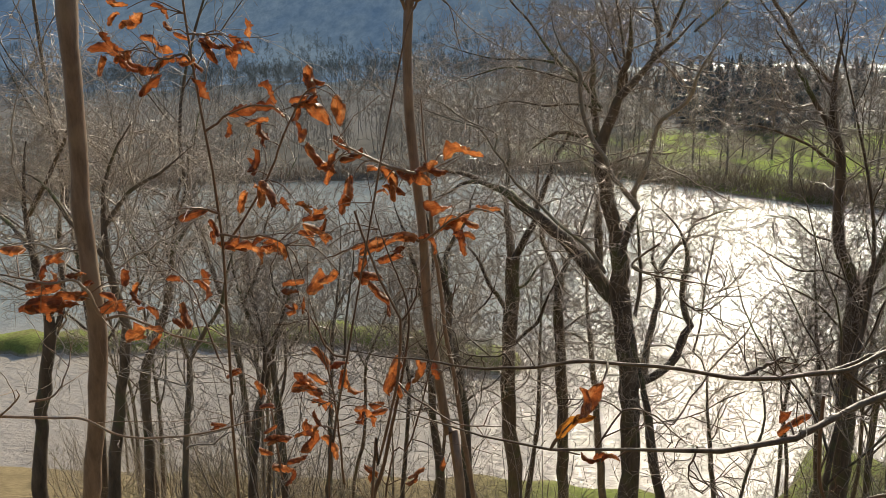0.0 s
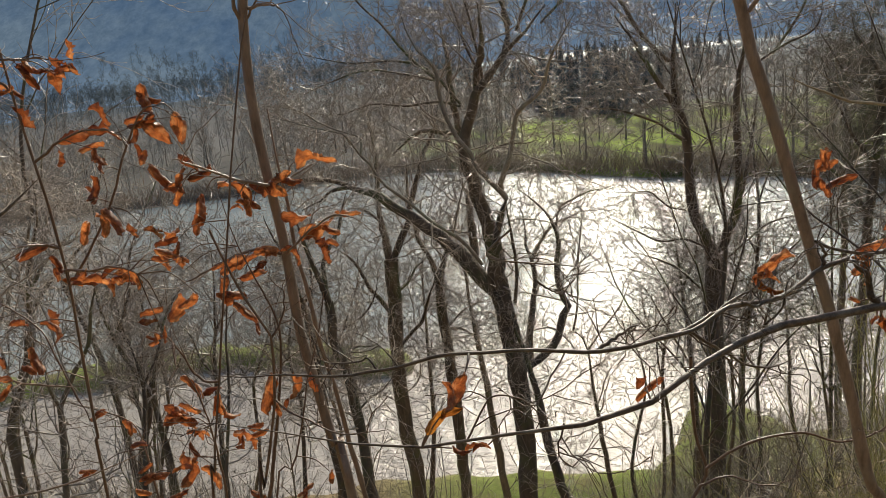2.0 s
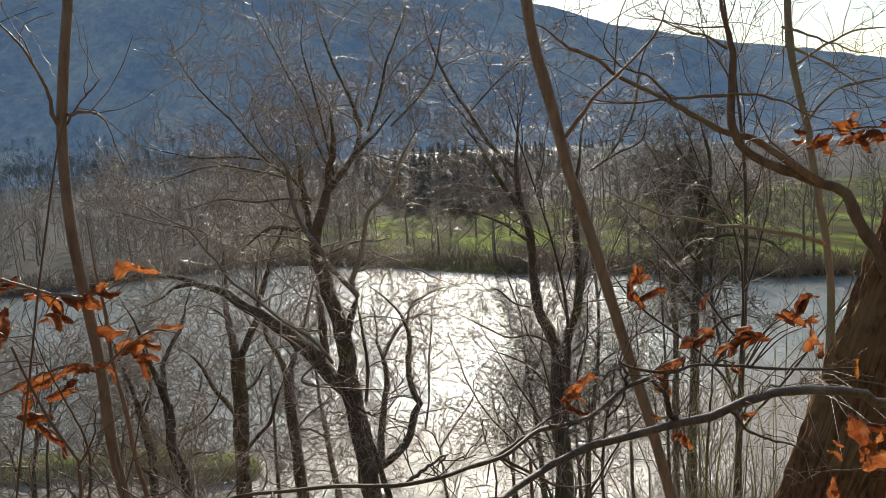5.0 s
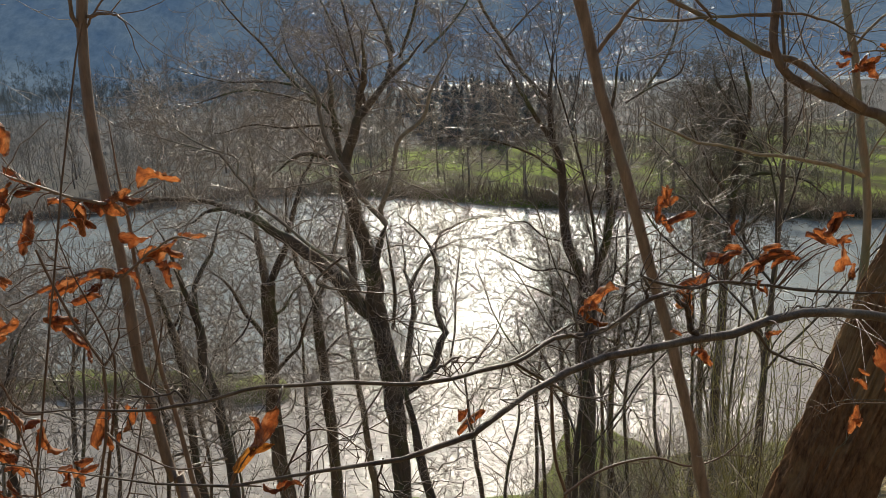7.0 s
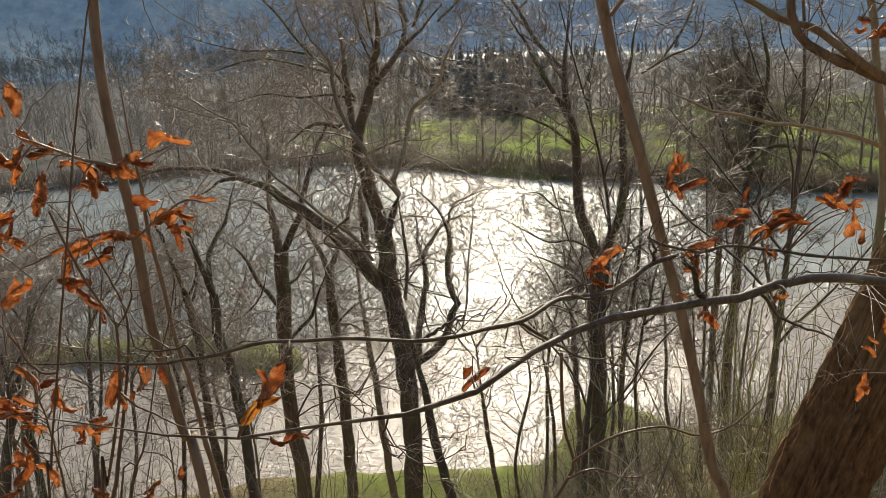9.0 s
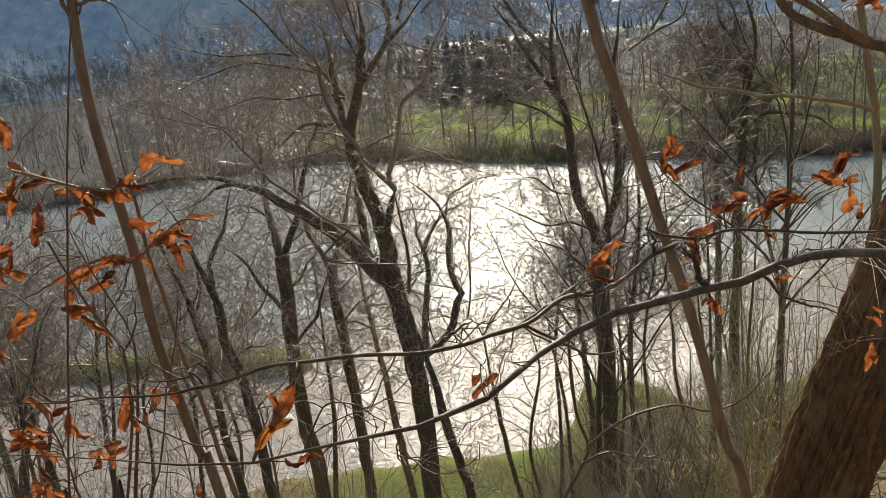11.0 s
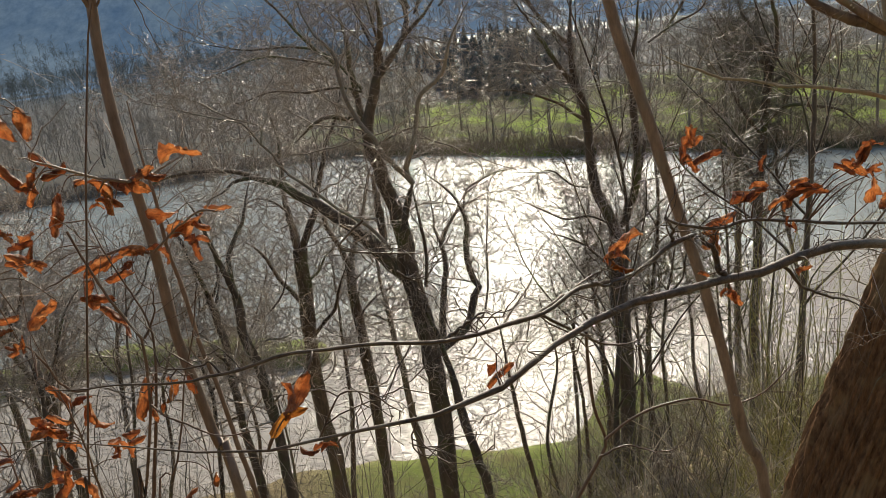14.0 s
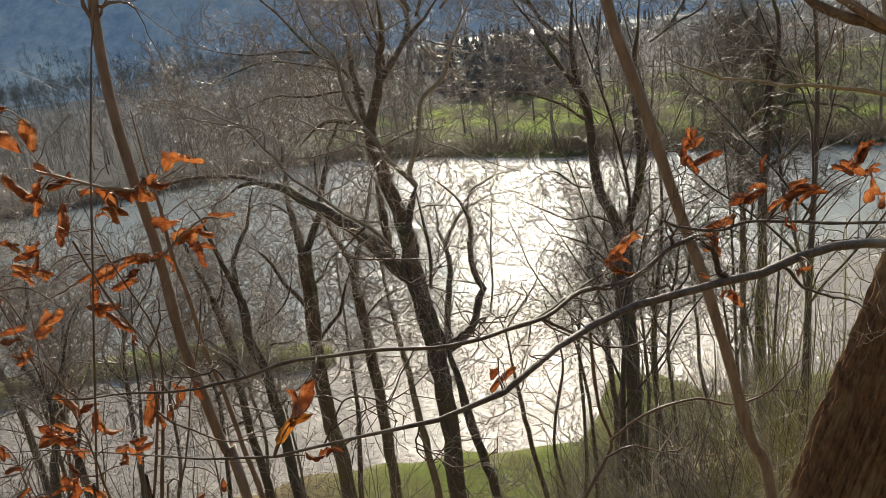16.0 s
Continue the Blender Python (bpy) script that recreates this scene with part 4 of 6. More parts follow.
s = []
s.append(("trunk", [(7.08, 16.00, 14.65), (7.22, 16.00, 15.66), (7.18, 16.00, 17.15), (7.12, 16.00, 18.31), (7.24, 16.00, 19.40), (7.45, 16.00, 20.30), (7.64, 16.00, 21.19), (8.06, 16.00, 21.89)], 0.051, 0.021))
s.append(("limb", [(7.16, 16.00, 18.59), (6.98, 16.23, 18.95), (6.97, 16.47, 19.56), (7.16, 16.70, 20.01)], 0.028, 0.012))
s.append(("limb", [(7.29, 16.00, 19.66), (7.56, 15.77, 20.09), (7.61, 15.53, 20.80), (7.95, 15.30, 21.06)], 0.028, 0.011))
bare_tree("slope_tree", "crooked dark tree on the lower slope", s, MID, BARK_OLD, 82, twig_mat=BARK_OLD)

s = []
s.append(("trunk", [(10.23, 19.00, 13.36), (10.33, 19.00, 15.09), (10.16, 19.00, 16.50), (10.03, 19.00, 17.70), (9.92, 19.00, 18.85), (9.60, 19.00, 19.85)], 0.054, 0.022))
s.append(("limb", [(10.13, 19.00, 16.68), (10.63, 19.23, 17.17), (11.10, 19.47, 17.51), (11.65, 19.70, 17.67)], 0.030, 0.014))
bare_tree("slope_tree", "thin dark tree on the lower slope", s, MID, BARK_OLD, 83, twig_mat=BARK_OLD)

s = []
s.append(("trunk", [(-3.02, 15.00, 14.32), (-2.90, 15.00, 17.03), (-2.78, 15.00, 18.07), (-2.69, 15.00, 18.95), (-2.64, 15.00, 19.69), (-2.73, 15.00, 20.32), (-2.69, 15.00, 20.91), (-2.50, 15.00, 21.46), (-2.49, 15.00, 22.14), (-2.62, 15.00, 22.61)], 0.059, 0.024))
s.append(("limb", [(-2.74, 15.00, 20.38), (-2.99, 15.23, 20.63), (-3.29, 15.47, 20.69), (-3.63, 15.70, 20.87)], 0.032, 0.011))
s.append(("limb", [(-2.54, 15.00, 21.35), (-2.18, 14.77, 21.71), (-1.95, 14.53, 22.19), (-1.65, 14.30, 22.54)], 0.032, 0.010))
s.append(("limb", [(-2.64, 15.00, 19.69), (-2.31, 15.23, 19.89), (-2.16, 15.47, 20.26), (-1.91, 15.70, 20.49)], 0.032, 0.011))
bare_tree("slope_tree", "crooked dark tree on the slope", s, MID, BARK_OLD, 84)

s = []
s.append(("trunk", [(-4.52, 16.00, 14.11), (-4.23, 16.00, 16.66), (-3.95, 16.00, 17.73), (-3.85, 16.00, 18.79), (-3.80, 16.00, 19.57), (-3.47, 16.00, 20.28), (-3.21, 16.00, 20.99), (-3.17, 16.00, 21.71), (-2.92, 16.00, 22.39), (-2.61, 16.00, 22.81)], 0.051, 0.021))
s.append(("limb", [(-3.77, 16.00, 19.43), (-4.03, 16.23, 19.77), (-4.15, 16.47, 20.21), (-4.45, 16.70, 20.43)], 0.028, 0.012))
s.append(("limb", [(-3.32, 16.00, 20.76), (-2.92, 15.77, 21.14), (-2.64, 15.53, 21.53), (-2.53, 15.30, 22.17)], 0.028, 0.011))
bare_tree("slope_tree", "thin crooked dark tree on the slope", s, MID, BARK_OLD, 85)

s = []
s.append(("trunk", [(-5.56, 14.00, 16.50), (-5.41, 14.00, 18.25), (-5.21, 14.00, 19.17), (-4.96, 14.00, 19.93), (-4.86, 14.00, 20.60), (-4.90, 14.00, 21.16), (-4.79, 14.00, 21.79), (-4.51, 14.00, 22.37), (-4.48, 14.00, 22.88), (-4.27, 14.00, 23.36)], 0.045, 0.018))
s.append(("limb", [(-4.86, 14.00, 20.60), (-4.64, 14.23, 20.90), (-4.53, 14.47, 21.23), (-4.30, 14.70, 21.37)], 0.025, 0.011))
s.append(("limb", [(-4.82, 14.00, 21.58), (-4.91, 13.77, 22.00), (-4.85, 13.53, 22.48), (-4.92, 13.30, 22.77)], 0.025, 0.010))
bare_tree("slope_tree", "thin dark tree with twisted limbs", s, MID, BARK_OLD, 86)

s = []
s.append(("trunk", [(-2.84, 17.00, 13.03), (-2.60, 17.00, 15.63), (-2.32, 17.00, 16.79), (-2.24, 17.00, 17.95), (-2.36, 17.00, 18.69), (-2.29, 17.00, 19.37), (-1.99, 17.00, 20.00), (-1.69, 17.00, 20.62), (-1.37, 17.00, 21.35), (-1.32, 17.00, 21.99)], 0.055, 0.022))
s.append(("limb", [(-2.33, 17.00, 18.82), (-2.60, 17.23, 19.19), (-2.70, 17.47, 19.81), (-2.57, 17.70, 20.25)], 0.030, 0.013))
s.append(("limb", [(-1.88, 17.00, 20.25), (-1.38, 16.77, 20.58), (-1.04, 16.53, 21.05), (-0.87, 16.30, 21.60)], 0.030, 0.012))
bare_tree("slope_tree", "thin crooked dark tree on the slope", s, MID, BARK_OLD, 87)

bare_tree("slope_tree", "stout dark mossy tree with crooked crown", [
    ("trunk", [(-5.69, 9.00, 19.26), (-5.63, 9.00, 20.26), (-5.36, 9.00, 21.61), (-5.17, 9.00, 22.42), (-5.09, 9.00, 22.88), (-5.19, 9.00, 23.63), (-5.21, 9.00, 24.29), (-5.04, 9.00, 24.92), (-4.67, 9.00, 25.46)], 0.093, 0.040),
    ("limb", [(-5.21, 9.00, 23.78), (-5.68, 9.12, 24.19), (-6.10, 9.28, 24.67), (-6.59, 9.46, 24.87)], 0.040, 0.013),
    ("limb", [(-5.18, 9.00, 24.22), (-4.86, 9.12, 24.62), (-4.46, 9.29, 24.87), (-4.06, 9.46, 25.20)], 0.033, 0.010),
], MID, BARK_OLD, 26)

bare_tree("slope_tree", "dark tree with a bent trunk", [
    ("trunk", [(-6.31, 11.00, 18.20), (-6.29, 11.00, 18.97), (-6.18, 11.00, 20.01), (-6.15, 11.00, 21.01), (-6.03, 11.00, 21.59), (-5.65, 11.00, 22.35), (-5.48, 11.00, 22.99), (-5.29, 11.00, 23.78), (-5.04, 11.00, 24.38), (-4.96, 11.00, 25.04)], 0.097, 0.036),
    ("limb", [(-5.49, 11.00, 22.90), (-6.12, 11.41, 23.33), (-6.75, 11.95, 23.77)], 0.040, 0.012),
    ("limb", [(-5.38, 11.00, 23.43), (-5.15, 11.49, 23.85), (-4.93, 12.12, 24.10)], 0.036, 0.012),
], MID, BARK_OLD, 27)

bare_tree("young_forked_tree", "young grey-brown tree forking low", [
    ("trunk", [(-4.06, 8.00, 19.83), (-4.01, 8.00, 20.97), (-3.90, 8.00, 21.86), (-3.79, 8.00, 22.51), (-3.75, 8.00, 22.85)], 0.044, 0.032),
    ("limb", [(-3.75, 8.00, 22.85), (-3.47, 7.87, 23.25), (-3.16, 7.69, 23.63), (-2.96, 7.50, 24.06), (-2.73, 7.30, 24.47)], 0.029, 0.012),
    ("limb", [(-3.75, 8.00, 22.85), (-3.58, 7.57, 23.26), (-3.27, 7.00, 23.74)], 0.021, 0.009),
], THIN, BARK_GREY, 28)

bare_tree("slope_tree", "stout dark tree at the wood's edge", [
    ("trunk", [(-7.52, 10.00, 18.68), (-7.49, 10.00, 19.53), (-7.34, 10.00, 20.68), (-7.14, 10.00, 21.61), (-6.89, 10.00, 22.32), (-6.91, 10.00, 23.01), (-6.97, 10.00, 23.67), (-6.98, 10.00, 24.40), (-6.80, 10.00, 25.18)], 0.125, 0.052),
    ("limb", [(-7.04, 10.00, 21.97), (-6.70, 10.10, 22.81), (-6.70, 10.23, 23.62), (-6.62, 10.38, 24.41), (-6.26, 10.53, 25.12)], 0.052, 0.015),
    ("limb", [(-6.94, 10.00, 23.59), (-7.57, 10.45, 23.90), (-8.52, 11.04, 24.22)], 0.044, 0.015),
    ("limb", [(-6.93, 10.00, 24.16), (-6.28, 9.71, 24.83), (-5.69, 9.33, 25.45), (-5.39, 8.91, 26.08)], 0.037, 0.011),
], FINE, BARK_OLD, 29)

bare_tree("slope_tree", "dark crooked tree on the slope", [
    ("trunk", [(-4.77, 13.00, 16.89), (-4.76, 13.00, 17.81), (-4.69, 13.00, 19.24), (-4.73, 13.00, 20.15), (-4.78, 13.00, 20.81), (-5.04, 13.00, 21.46), (-5.21, 13.00, 21.89), (-5.35, 13.00, 22.62), (-5.36, 13.00, 23.55)], 0.081, 0.033),
    ("limb", [(-4.78, 13.00, 20.81), (-4.39, 12.73, 21.78), (-4.00, 12.38, 22.50), (-3.45, 11.99, 23.10)], 0.038, 0.014),
    ("limb", [(-5.21, 13.00, 21.89), (-4.91, 13.21, 22.57), (-4.85, 13.49, 23.24), (-4.58, 13.79, 23.91)], 0.038, 0.014),
], MID, BARK_OLD, 30)

bare_tree("slope_tree", "dark tree with bent trunk on the slope", [
    ("trunk", [(-5.82, 14.00, 16.46), (-5.76, 14.00, 17.96), (-5.61, 14.00, 19.17), (-5.29, 14.00, 20.09), (-5.24, 14.00, 21.00), (-5.46, 14.00, 21.58), (-5.51, 14.00, 22.13), (-5.44, 14.00, 23.09)], 0.093, 0.036),
    ("limb", [(-5.26, 14.00, 20.43), (-4.94, 14.26, 21.09), (-4.85, 14.60, 21.65), (-4.55, 14.98, 22.19)], 0.041, 0.015),
], MID, BARK_OLD, 31)

bare_tree("slope_tree", "dark tree leaning above the spit", [
    ("trunk", [(-9.25, 16.00, 15.40), (-9.19, 16.00, 17.31), (-9.07, 16.00, 18.82), (-8.85, 16.00, 19.86), (-8.37, 16.00, 20.72), (-8.11, 16.00, 21.70), (-8.19, 16.00, 22.45), (-7.76, 16.00, 23.37), (-7.31, 16.00, 24.49)], 0.118, 0.047),
    ("limb", [(-8.11, 16.00, 21.70), (-7.24, 15.48, 22.51), (-6.39, 14.80, 23.07), (-5.53, 14.05, 23.81)], 0.053, 0.018),
], MID, BARK_OLD, 32)

bare_tree("slope_tree", "thin dark stem among the trees", [
    ("trunk", [(-2.66, 9.00, 18.82), (-2.54, 9.00, 20.81), (-2.38, 9.00, 21.73), (-2.23, 9.00, 22.47), (-2.17, 9.00, 23.04), (-2.04, 9.00, 23.73), (-1.99, 9.00, 24.27)], 0.030, 0.013),
], THIN, BARK_OLD, 33)


# ---- saplings, branch and big trunk close by ----
def leaf_mesh(seed, mat):
    """A dry beech leaf, one long, crumpled, curled about its midrib and bent."""
    rng = np.random.default_rng(seed)
    nu, nv = 14, 9
    curl, bend, twist = rng.uniform(1.0, 3.4), rng.uniform(0.5, 2.0) * rng.choice((-1, 1)), rng.uniform(-1.5, 1.5)
    u, v = np.meshgrid(np.linspace(0, 1, nu), np.linspace(-1, 1, nv), indexing="ij")
    half = 0.27 * np.sin(np.pi * u**0.8) ** 0.75 * (1 + rng.normal(0, 0.05, u.shape) + np.where(np.abs(v) > 0.9, rng.normal(-0.06, 0.2, u.shape), 0)) + 0.004
    a = v * half / 0.3 * curl * (1 + 0.5 * (u - 0.5) * rng.uniform(-1, 1))
    y, z = 0.3 / curl * np.sin(a), 0.3 / curl * (1 - np.cos(a))
    for k in range(7):
        d, w, ph = rng.uniform(0, 6.28), rng.uniform(6, 26), rng.uniform(0, 6.28)
        z = z + 0.3 / (w + 2) * np.sin((u * np.cos(d) + v * 0.35 * np.sin(d)) * w + ph)
    y = y + rng.normal(0, 0.012, u.shape)
    z = z + rng.normal(0, 0.012, u.shape) + 0.03 * np.abs(np.sin(u * 22 + 3 * np.abs(v)))
    t = twist * (u - 0.5)
    y, z = y * np.cos(t) - z * np.sin(t), y * np.sin(t) + z * np.cos(t)
    b = bend * (u - 0.5)
    x = np.sin(b) / bend - z * np.sin(b)
    z = z * np.cos(b) + (1 - np.cos(b)) / bend
    p = np.stack([x, y, z], -1).reshape(-1, 3)
    i, j = np.meshgrid(np.arange(nu - 1), np.arange(nv - 1), indexing="ij")
    q = np.stack([i * nv + j, i * nv + j + 1, (i + 1) * nv + j + 1, (i + 1) * nv + j], -1).reshape(-1, 4)
    return mesh_from("leaf", p, q, mat)


DRY = [leaf_mesh(300 + i, LEAF_DRY) for i in range(14)]
YELLOW = [leaf_mesh(320 + i, LEAF_YELLOW) for i in range(3)]
leaf_rng = np.random.default_rng(99)


BRANCHES = {}


def hang(parent, origin, rows, kinds):
    """Leaves on a plant: middle of the leaf, its length and its slant; a thin stalk joins each to the nearest branch."""
    top = parent.parent or parent
    wood = BRANCHES[top.name]
    stalks = []
    for x, y, z, size, slant in rows:
        a = radians(slant)
        along = Vector((math.cos(a), leaf_rng.uniform(-0.4, 0.4), math.sin(a))).normalized()
        up = Vector(leaf_rng.normal(0, 0.6, 3)) + Vector((0, 0, 1)).cross(along) * 0.2 + Vector((0, -1, 0)) * 1.1
        side = along.cross(up).normalized()
        m = Matrix((along, side, along.cross(side))).transposed().to_4x4()
        here = Vector((x, y, z)) - Vector(origin)
        w = leaf_rng.uniform(0.8, 1.15)
        size *= 0.9
        leaves = [m]
        if kinds is DRY and leaf_rng.random() < 0.55:
            leaves.append(Matrix.Rotation(leaf_rng.uniform(-1.0, 1.0), 4, "Y") @ Matrix.Rotation(leaf_rng.uniform(-0.8, 0.8), 4, "X") @ m)
        for turn in leaves:
            ob = new("leaf", kinds[int(leaf_rng.integers(len(kinds)))])
            ob.parent = parent
            near = Vector(leaf_rng.normal(0, 0.25 * size, 3)) if turn is not m else Vector()
            k = size * (0.8 if turn is not m else 1.0)
            ob.matrix_basis = Matrix.Translation(here + near) @ turn @ Matrix.Diagonal((k, k * w, k, 1))
        ends = [np.array(here - along * size * e) for e in (-0.48, 0.48)]
        gaps = [np.linalg.norm(wood - e, axis=1) for e in ends]
        e = int(gaps[1].min() < gaps[0].min())
        foot = wood[gaps[e].argmin()]
        mid = (ends[e] + foot) / 2 + (leaf_rng.normal(0, 0.06, 3) + (0, 0, 0.12)) * np.linalg.norm(ends[e] - foot)
        stalks.append(spline([foot, mid, ends[e]], 7))
    v, q = tubes(stalks, np.tile(np.linspace(0.0016, 0.0008, 7), (len(stalks), 1)), 5)
    part("spray", mesh_from("spray", v, q, BARK_STEM), parent, "thin leaf stalks", "stuff")


def sapling(name, label, category, stems, mat, seed, twigs=(), sides=14, group="saplings beside the path", knots=0.08, fall=1.5):
    """stems: (part name, bends, radius at start, radius at end), each a mesh; leaves and twigs go on afterwards."""
    rng = np.random.default_rng(seed)
    place = stems[0][1][0]
    root = thing(name, place, label, category, group)
    made, ps, rs = [], [], []
    for what, bends, r0, r1 in stems:
        n = 48
        p = spline(local(bends, place), n, r0 * 0.06, rng)
        knee = np.vstack([np.zeros(3), rng.normal(0, r0 * 0.35, (11, 3)), np.zeros(3)])
        p = p + np.stack([np.interp(np.linspace(0, 12, n), np.arange(13), knee[:, c]) for c in range(3)], -1)
        r = (r1 + (r0 - r1) * np.linspace(1, 0, n) ** (1.0 if what == "trunk" else fall)) * (1 + rng.normal(0, 0.03, n))
        if what != "trunk":
            r = r * (1 - 0.7 * np.clip((np.linspace(0, 1, n) - 0.8) / 0.2, 0, 1))
        at = rng.integers(3, n - 2, 7)
        r[at] *= 1 + knots * rng.uniform(0.5, 2.5, 7)
        made.append(part(what, mesh_from(what, *tubes([p], [r], sides if r0 > 0.006 else 7), mat), root))
        ps.append(p)
        BRANCHES[root.name] = np.vstack(ps)
        rs.append(r)
    if twigs:
        p, r, got = np.array(ps), np.array(rs), []
        for k, u0, length, angle, m, wobble, lift, rmin in twigs:
            p, r = shoots(rng, p, r, k, u0, length, angle, m, wobble, lift, 0.45, rmin)
            got.append(tubes(p, r, 5))
        part("spray", mesh_from("spray", *joined(got), mat), root, "thin bare twigs", "stuff")
    return root, made



def ridged(bends, r0, r1, place, seed):
    """A stout trunk whose bark stands in long broken ridges."""
    rng = np.random.default_rng(seed)
    n, sides = 190, 220
    p = spline(local(bends, place), n)
    r = np.linspace(r0, r1, n)
    v, q = tubes([p], [r], sides)
    v = v.reshape(n, sides, 3)
    out = v - p[:, None]
    a = np.arange(sides) / sides * 2 * np.pi
    s = np.linspace(0, 1, n)[:, None]
    drift = 0.5 * np.sin(9 * s + 1.3) + 0.35 * np.sin(23 * s + 2 * np.sin(a))
    ridge = np.abs(np.sin(17 * a + drift * 1.6)) ** 0.6 * 0.5 + np.abs(np.sin(31 * a - drift * 2.6 + 0.7)) ** 0.7 * 0.5
    broken = 0.65 + 0.35 * np.sin(75 * s + 5 * np.sin(6 * a)) * np.sin(41 * s + 5 * a)
    lump = 0.03 * np.sin(2 * a + 4 * s) + 0.02 * np.sin(3 * a - 7 * s)
    grow = 1 + 0.28 * (ridge * broken - 0.5) + lump + rng.normal(0, 0.008, (n, sides)) + 0.15 * np.exp(-s * 20)
    v = p[:, None] + out * grow[..., None]
    v[-1] = p[-1]
    return mesh_from("trunk", v.reshape(-1, 3), q, BARK_RIDGED)



s = []
s.append(("trunk", [(-0.876, 1.700, 23.356), (-0.786, 1.700, 24.911), (-0.746, 1.700, 25.107), (-0.690, 1.700, 25.353), (-0.666, 1.700, 25.499), (-0.663, 1.700, 25.665), (-0.664, 1.700, 25.799), (-0.655, 1.700, 25.928), (-0.643, 1.700, 26.113), (-0.631, 1.700, 26.288), (-0.617, 1.700, 26.455)], 0.0225, 0.0188))
s.append(("branch", [(-0.624, 1.650, 25.601), (-0.649, 1.627, 25.687), (-0.708, 1.596, 25.695), (-0.761, 1.562, 25.717), (-0.833, 1.526, 25.752)], 0.0042, 0.0018))
s.append(("branch", [(-0.663, 1.700, 25.569), (-0.603, 1.709, 25.581), (-0.543, 1.722, 25.550), (-0.469, 1.735, 25.518), (-0.378, 1.750, 25.500)], 0.0038, 0.0019))
s.append(("branch", [(-1.009, 1.600, 25.375), (-0.872, 1.591, 25.373), (-0.749, 1.579, 25.380), (-0.643, 1.566, 25.386), (-0.545, 1.552, 25.358), (-0.391, 1.537, 25.371), (-0.266, 1.521, 25.410), (-0.183, 1.505, 25.443)], 0.0041, 0.0018))
s.append(("branch", [(-0.952, 1.600, 25.290), (-0.861, 1.578, 25.381), (-0.787, 1.550, 25.441), (-0.761, 1.518, 25.476)], 0.0035, 0.0018))
s.append(("branch", [(-0.801, 1.600, 25.408), (-0.760, 1.634, 25.410), (-0.748, 1.678, 25.456), (-0.756, 1.726, 25.515)], 0.0029, 0.0012))
edge_sapling, edge_sapling_parts = sapling("sapling", "brown smooth-barked sapling with dry leaves", "sapling", s, BARK_SAPLING, 401, [(3, 0.3, 0.25, 50, 8, 0.2, 0.03, 0.0012)])
hang(edge_sapling, (-0.876, 1.700, 23.356), [(-0.820, 1.650, 25.755, 0.073, 0), (-0.720, 1.650, 25.732, 0.061, 30), (-0.759, 1.650, 25.706, 0.059, 60), (-0.750, 1.650, 25.672, 0.108, 3), (-0.782, 1.650, 25.652, 0.071, 0), (-0.751, 1.650, 25.625, 0.118, 5), (-0.795, 1.650, 25.614, 0.071, -5), (-0.678, 1.650, 25.690, 0.059, 10), (-0.586, 1.650, 25.621, 0.088, 15), (-0.532, 1.650, 25.661, 0.053, 75), (-0.554, 1.650, 25.694, 0.050, 85), (-0.505, 1.650, 25.613, 0.059, -30), (-0.525, 1.650, 25.564, 0.099, 15), (-0.501, 1.650, 25.540, 0.047, 40), (-0.548, 1.650, 25.548, 0.059, 0), (-0.652, 1.650, 25.680, 0.047, 5)], DRY)
hang(edge_sapling, (-0.876, 1.700, 23.356), [(-0.708, 1.650, 25.633, 0.071, 10)], DRY)

s = []
s.append(("trunk", [(0.216, 1.850, 23.070), (0.156, 1.850, 25.034), (0.131, 1.850, 25.263), (0.113, 1.850, 25.413), (0.098, 1.850, 25.536), (0.096, 1.850, 25.678), (0.087, 1.850, 25.817), (0.078, 1.850, 25.940), (0.073, 1.850, 26.072), (0.079, 1.850, 26.211), (0.096, 1.850, 26.346), (0.116, 1.850, 26.478), (0.139, 1.850, 26.640), (0.166, 1.850, 26.797)], 0.0136, 0.0102))
s.append(("stem", [(0.198, 1.950, 24.742), (0.173, 1.950, 25.047), (0.142, 1.950, 25.316), (0.116, 1.950, 25.466), (0.110, 1.950, 25.607), (0.097, 1.950, 25.704), (0.091, 1.950, 25.823), (0.084, 1.950, 25.926), (0.077, 1.950, 26.051)], 0.0072, 0.0043))
s.append(("branch", [(0.088, 1.850, 26.268), (0.122, 1.819, 26.269), (0.156, 1.778, 26.263), (0.185, 1.733, 26.241)], 0.0041, 0.0020))
s.append(("branch", [(0.080, 1.850, 26.234), (0.065, 1.836, 26.268), (0.061, 1.818, 26.334), (0.039, 1.798, 26.388), (0.021, 1.776, 26.423), (-0.010, 1.753, 26.467)], 0.0048, 0.0020))
s.append(("branch", [(0.088, 1.800, 25.740), (0.035, 1.818, 25.753), (-0.036, 1.841, 25.734), (-0.113, 1.866, 25.699), (-0.178, 1.893, 25.669)], 0.0040, 0.0020))
s.append(("branch", [(0.089, 1.800, 25.894), (0.052, 1.775, 25.908), (0.002, 1.743, 25.935), (-0.044, 1.708, 25.968), (-0.076, 1.669, 25.988)], 0.0040, 0.0020))
s.append(("branch", [(0.083, 1.800, 25.901), (0.125, 1.854, 25.902), (0.184, 1.925, 25.926)], 0.0033, 0.0020))
s.append(("branch", [(0.098, 1.800, 25.739), (0.147, 1.771, 25.781), (0.218, 1.734, 25.827), (0.269, 1.693, 25.825)], 0.0033, 0.0020))
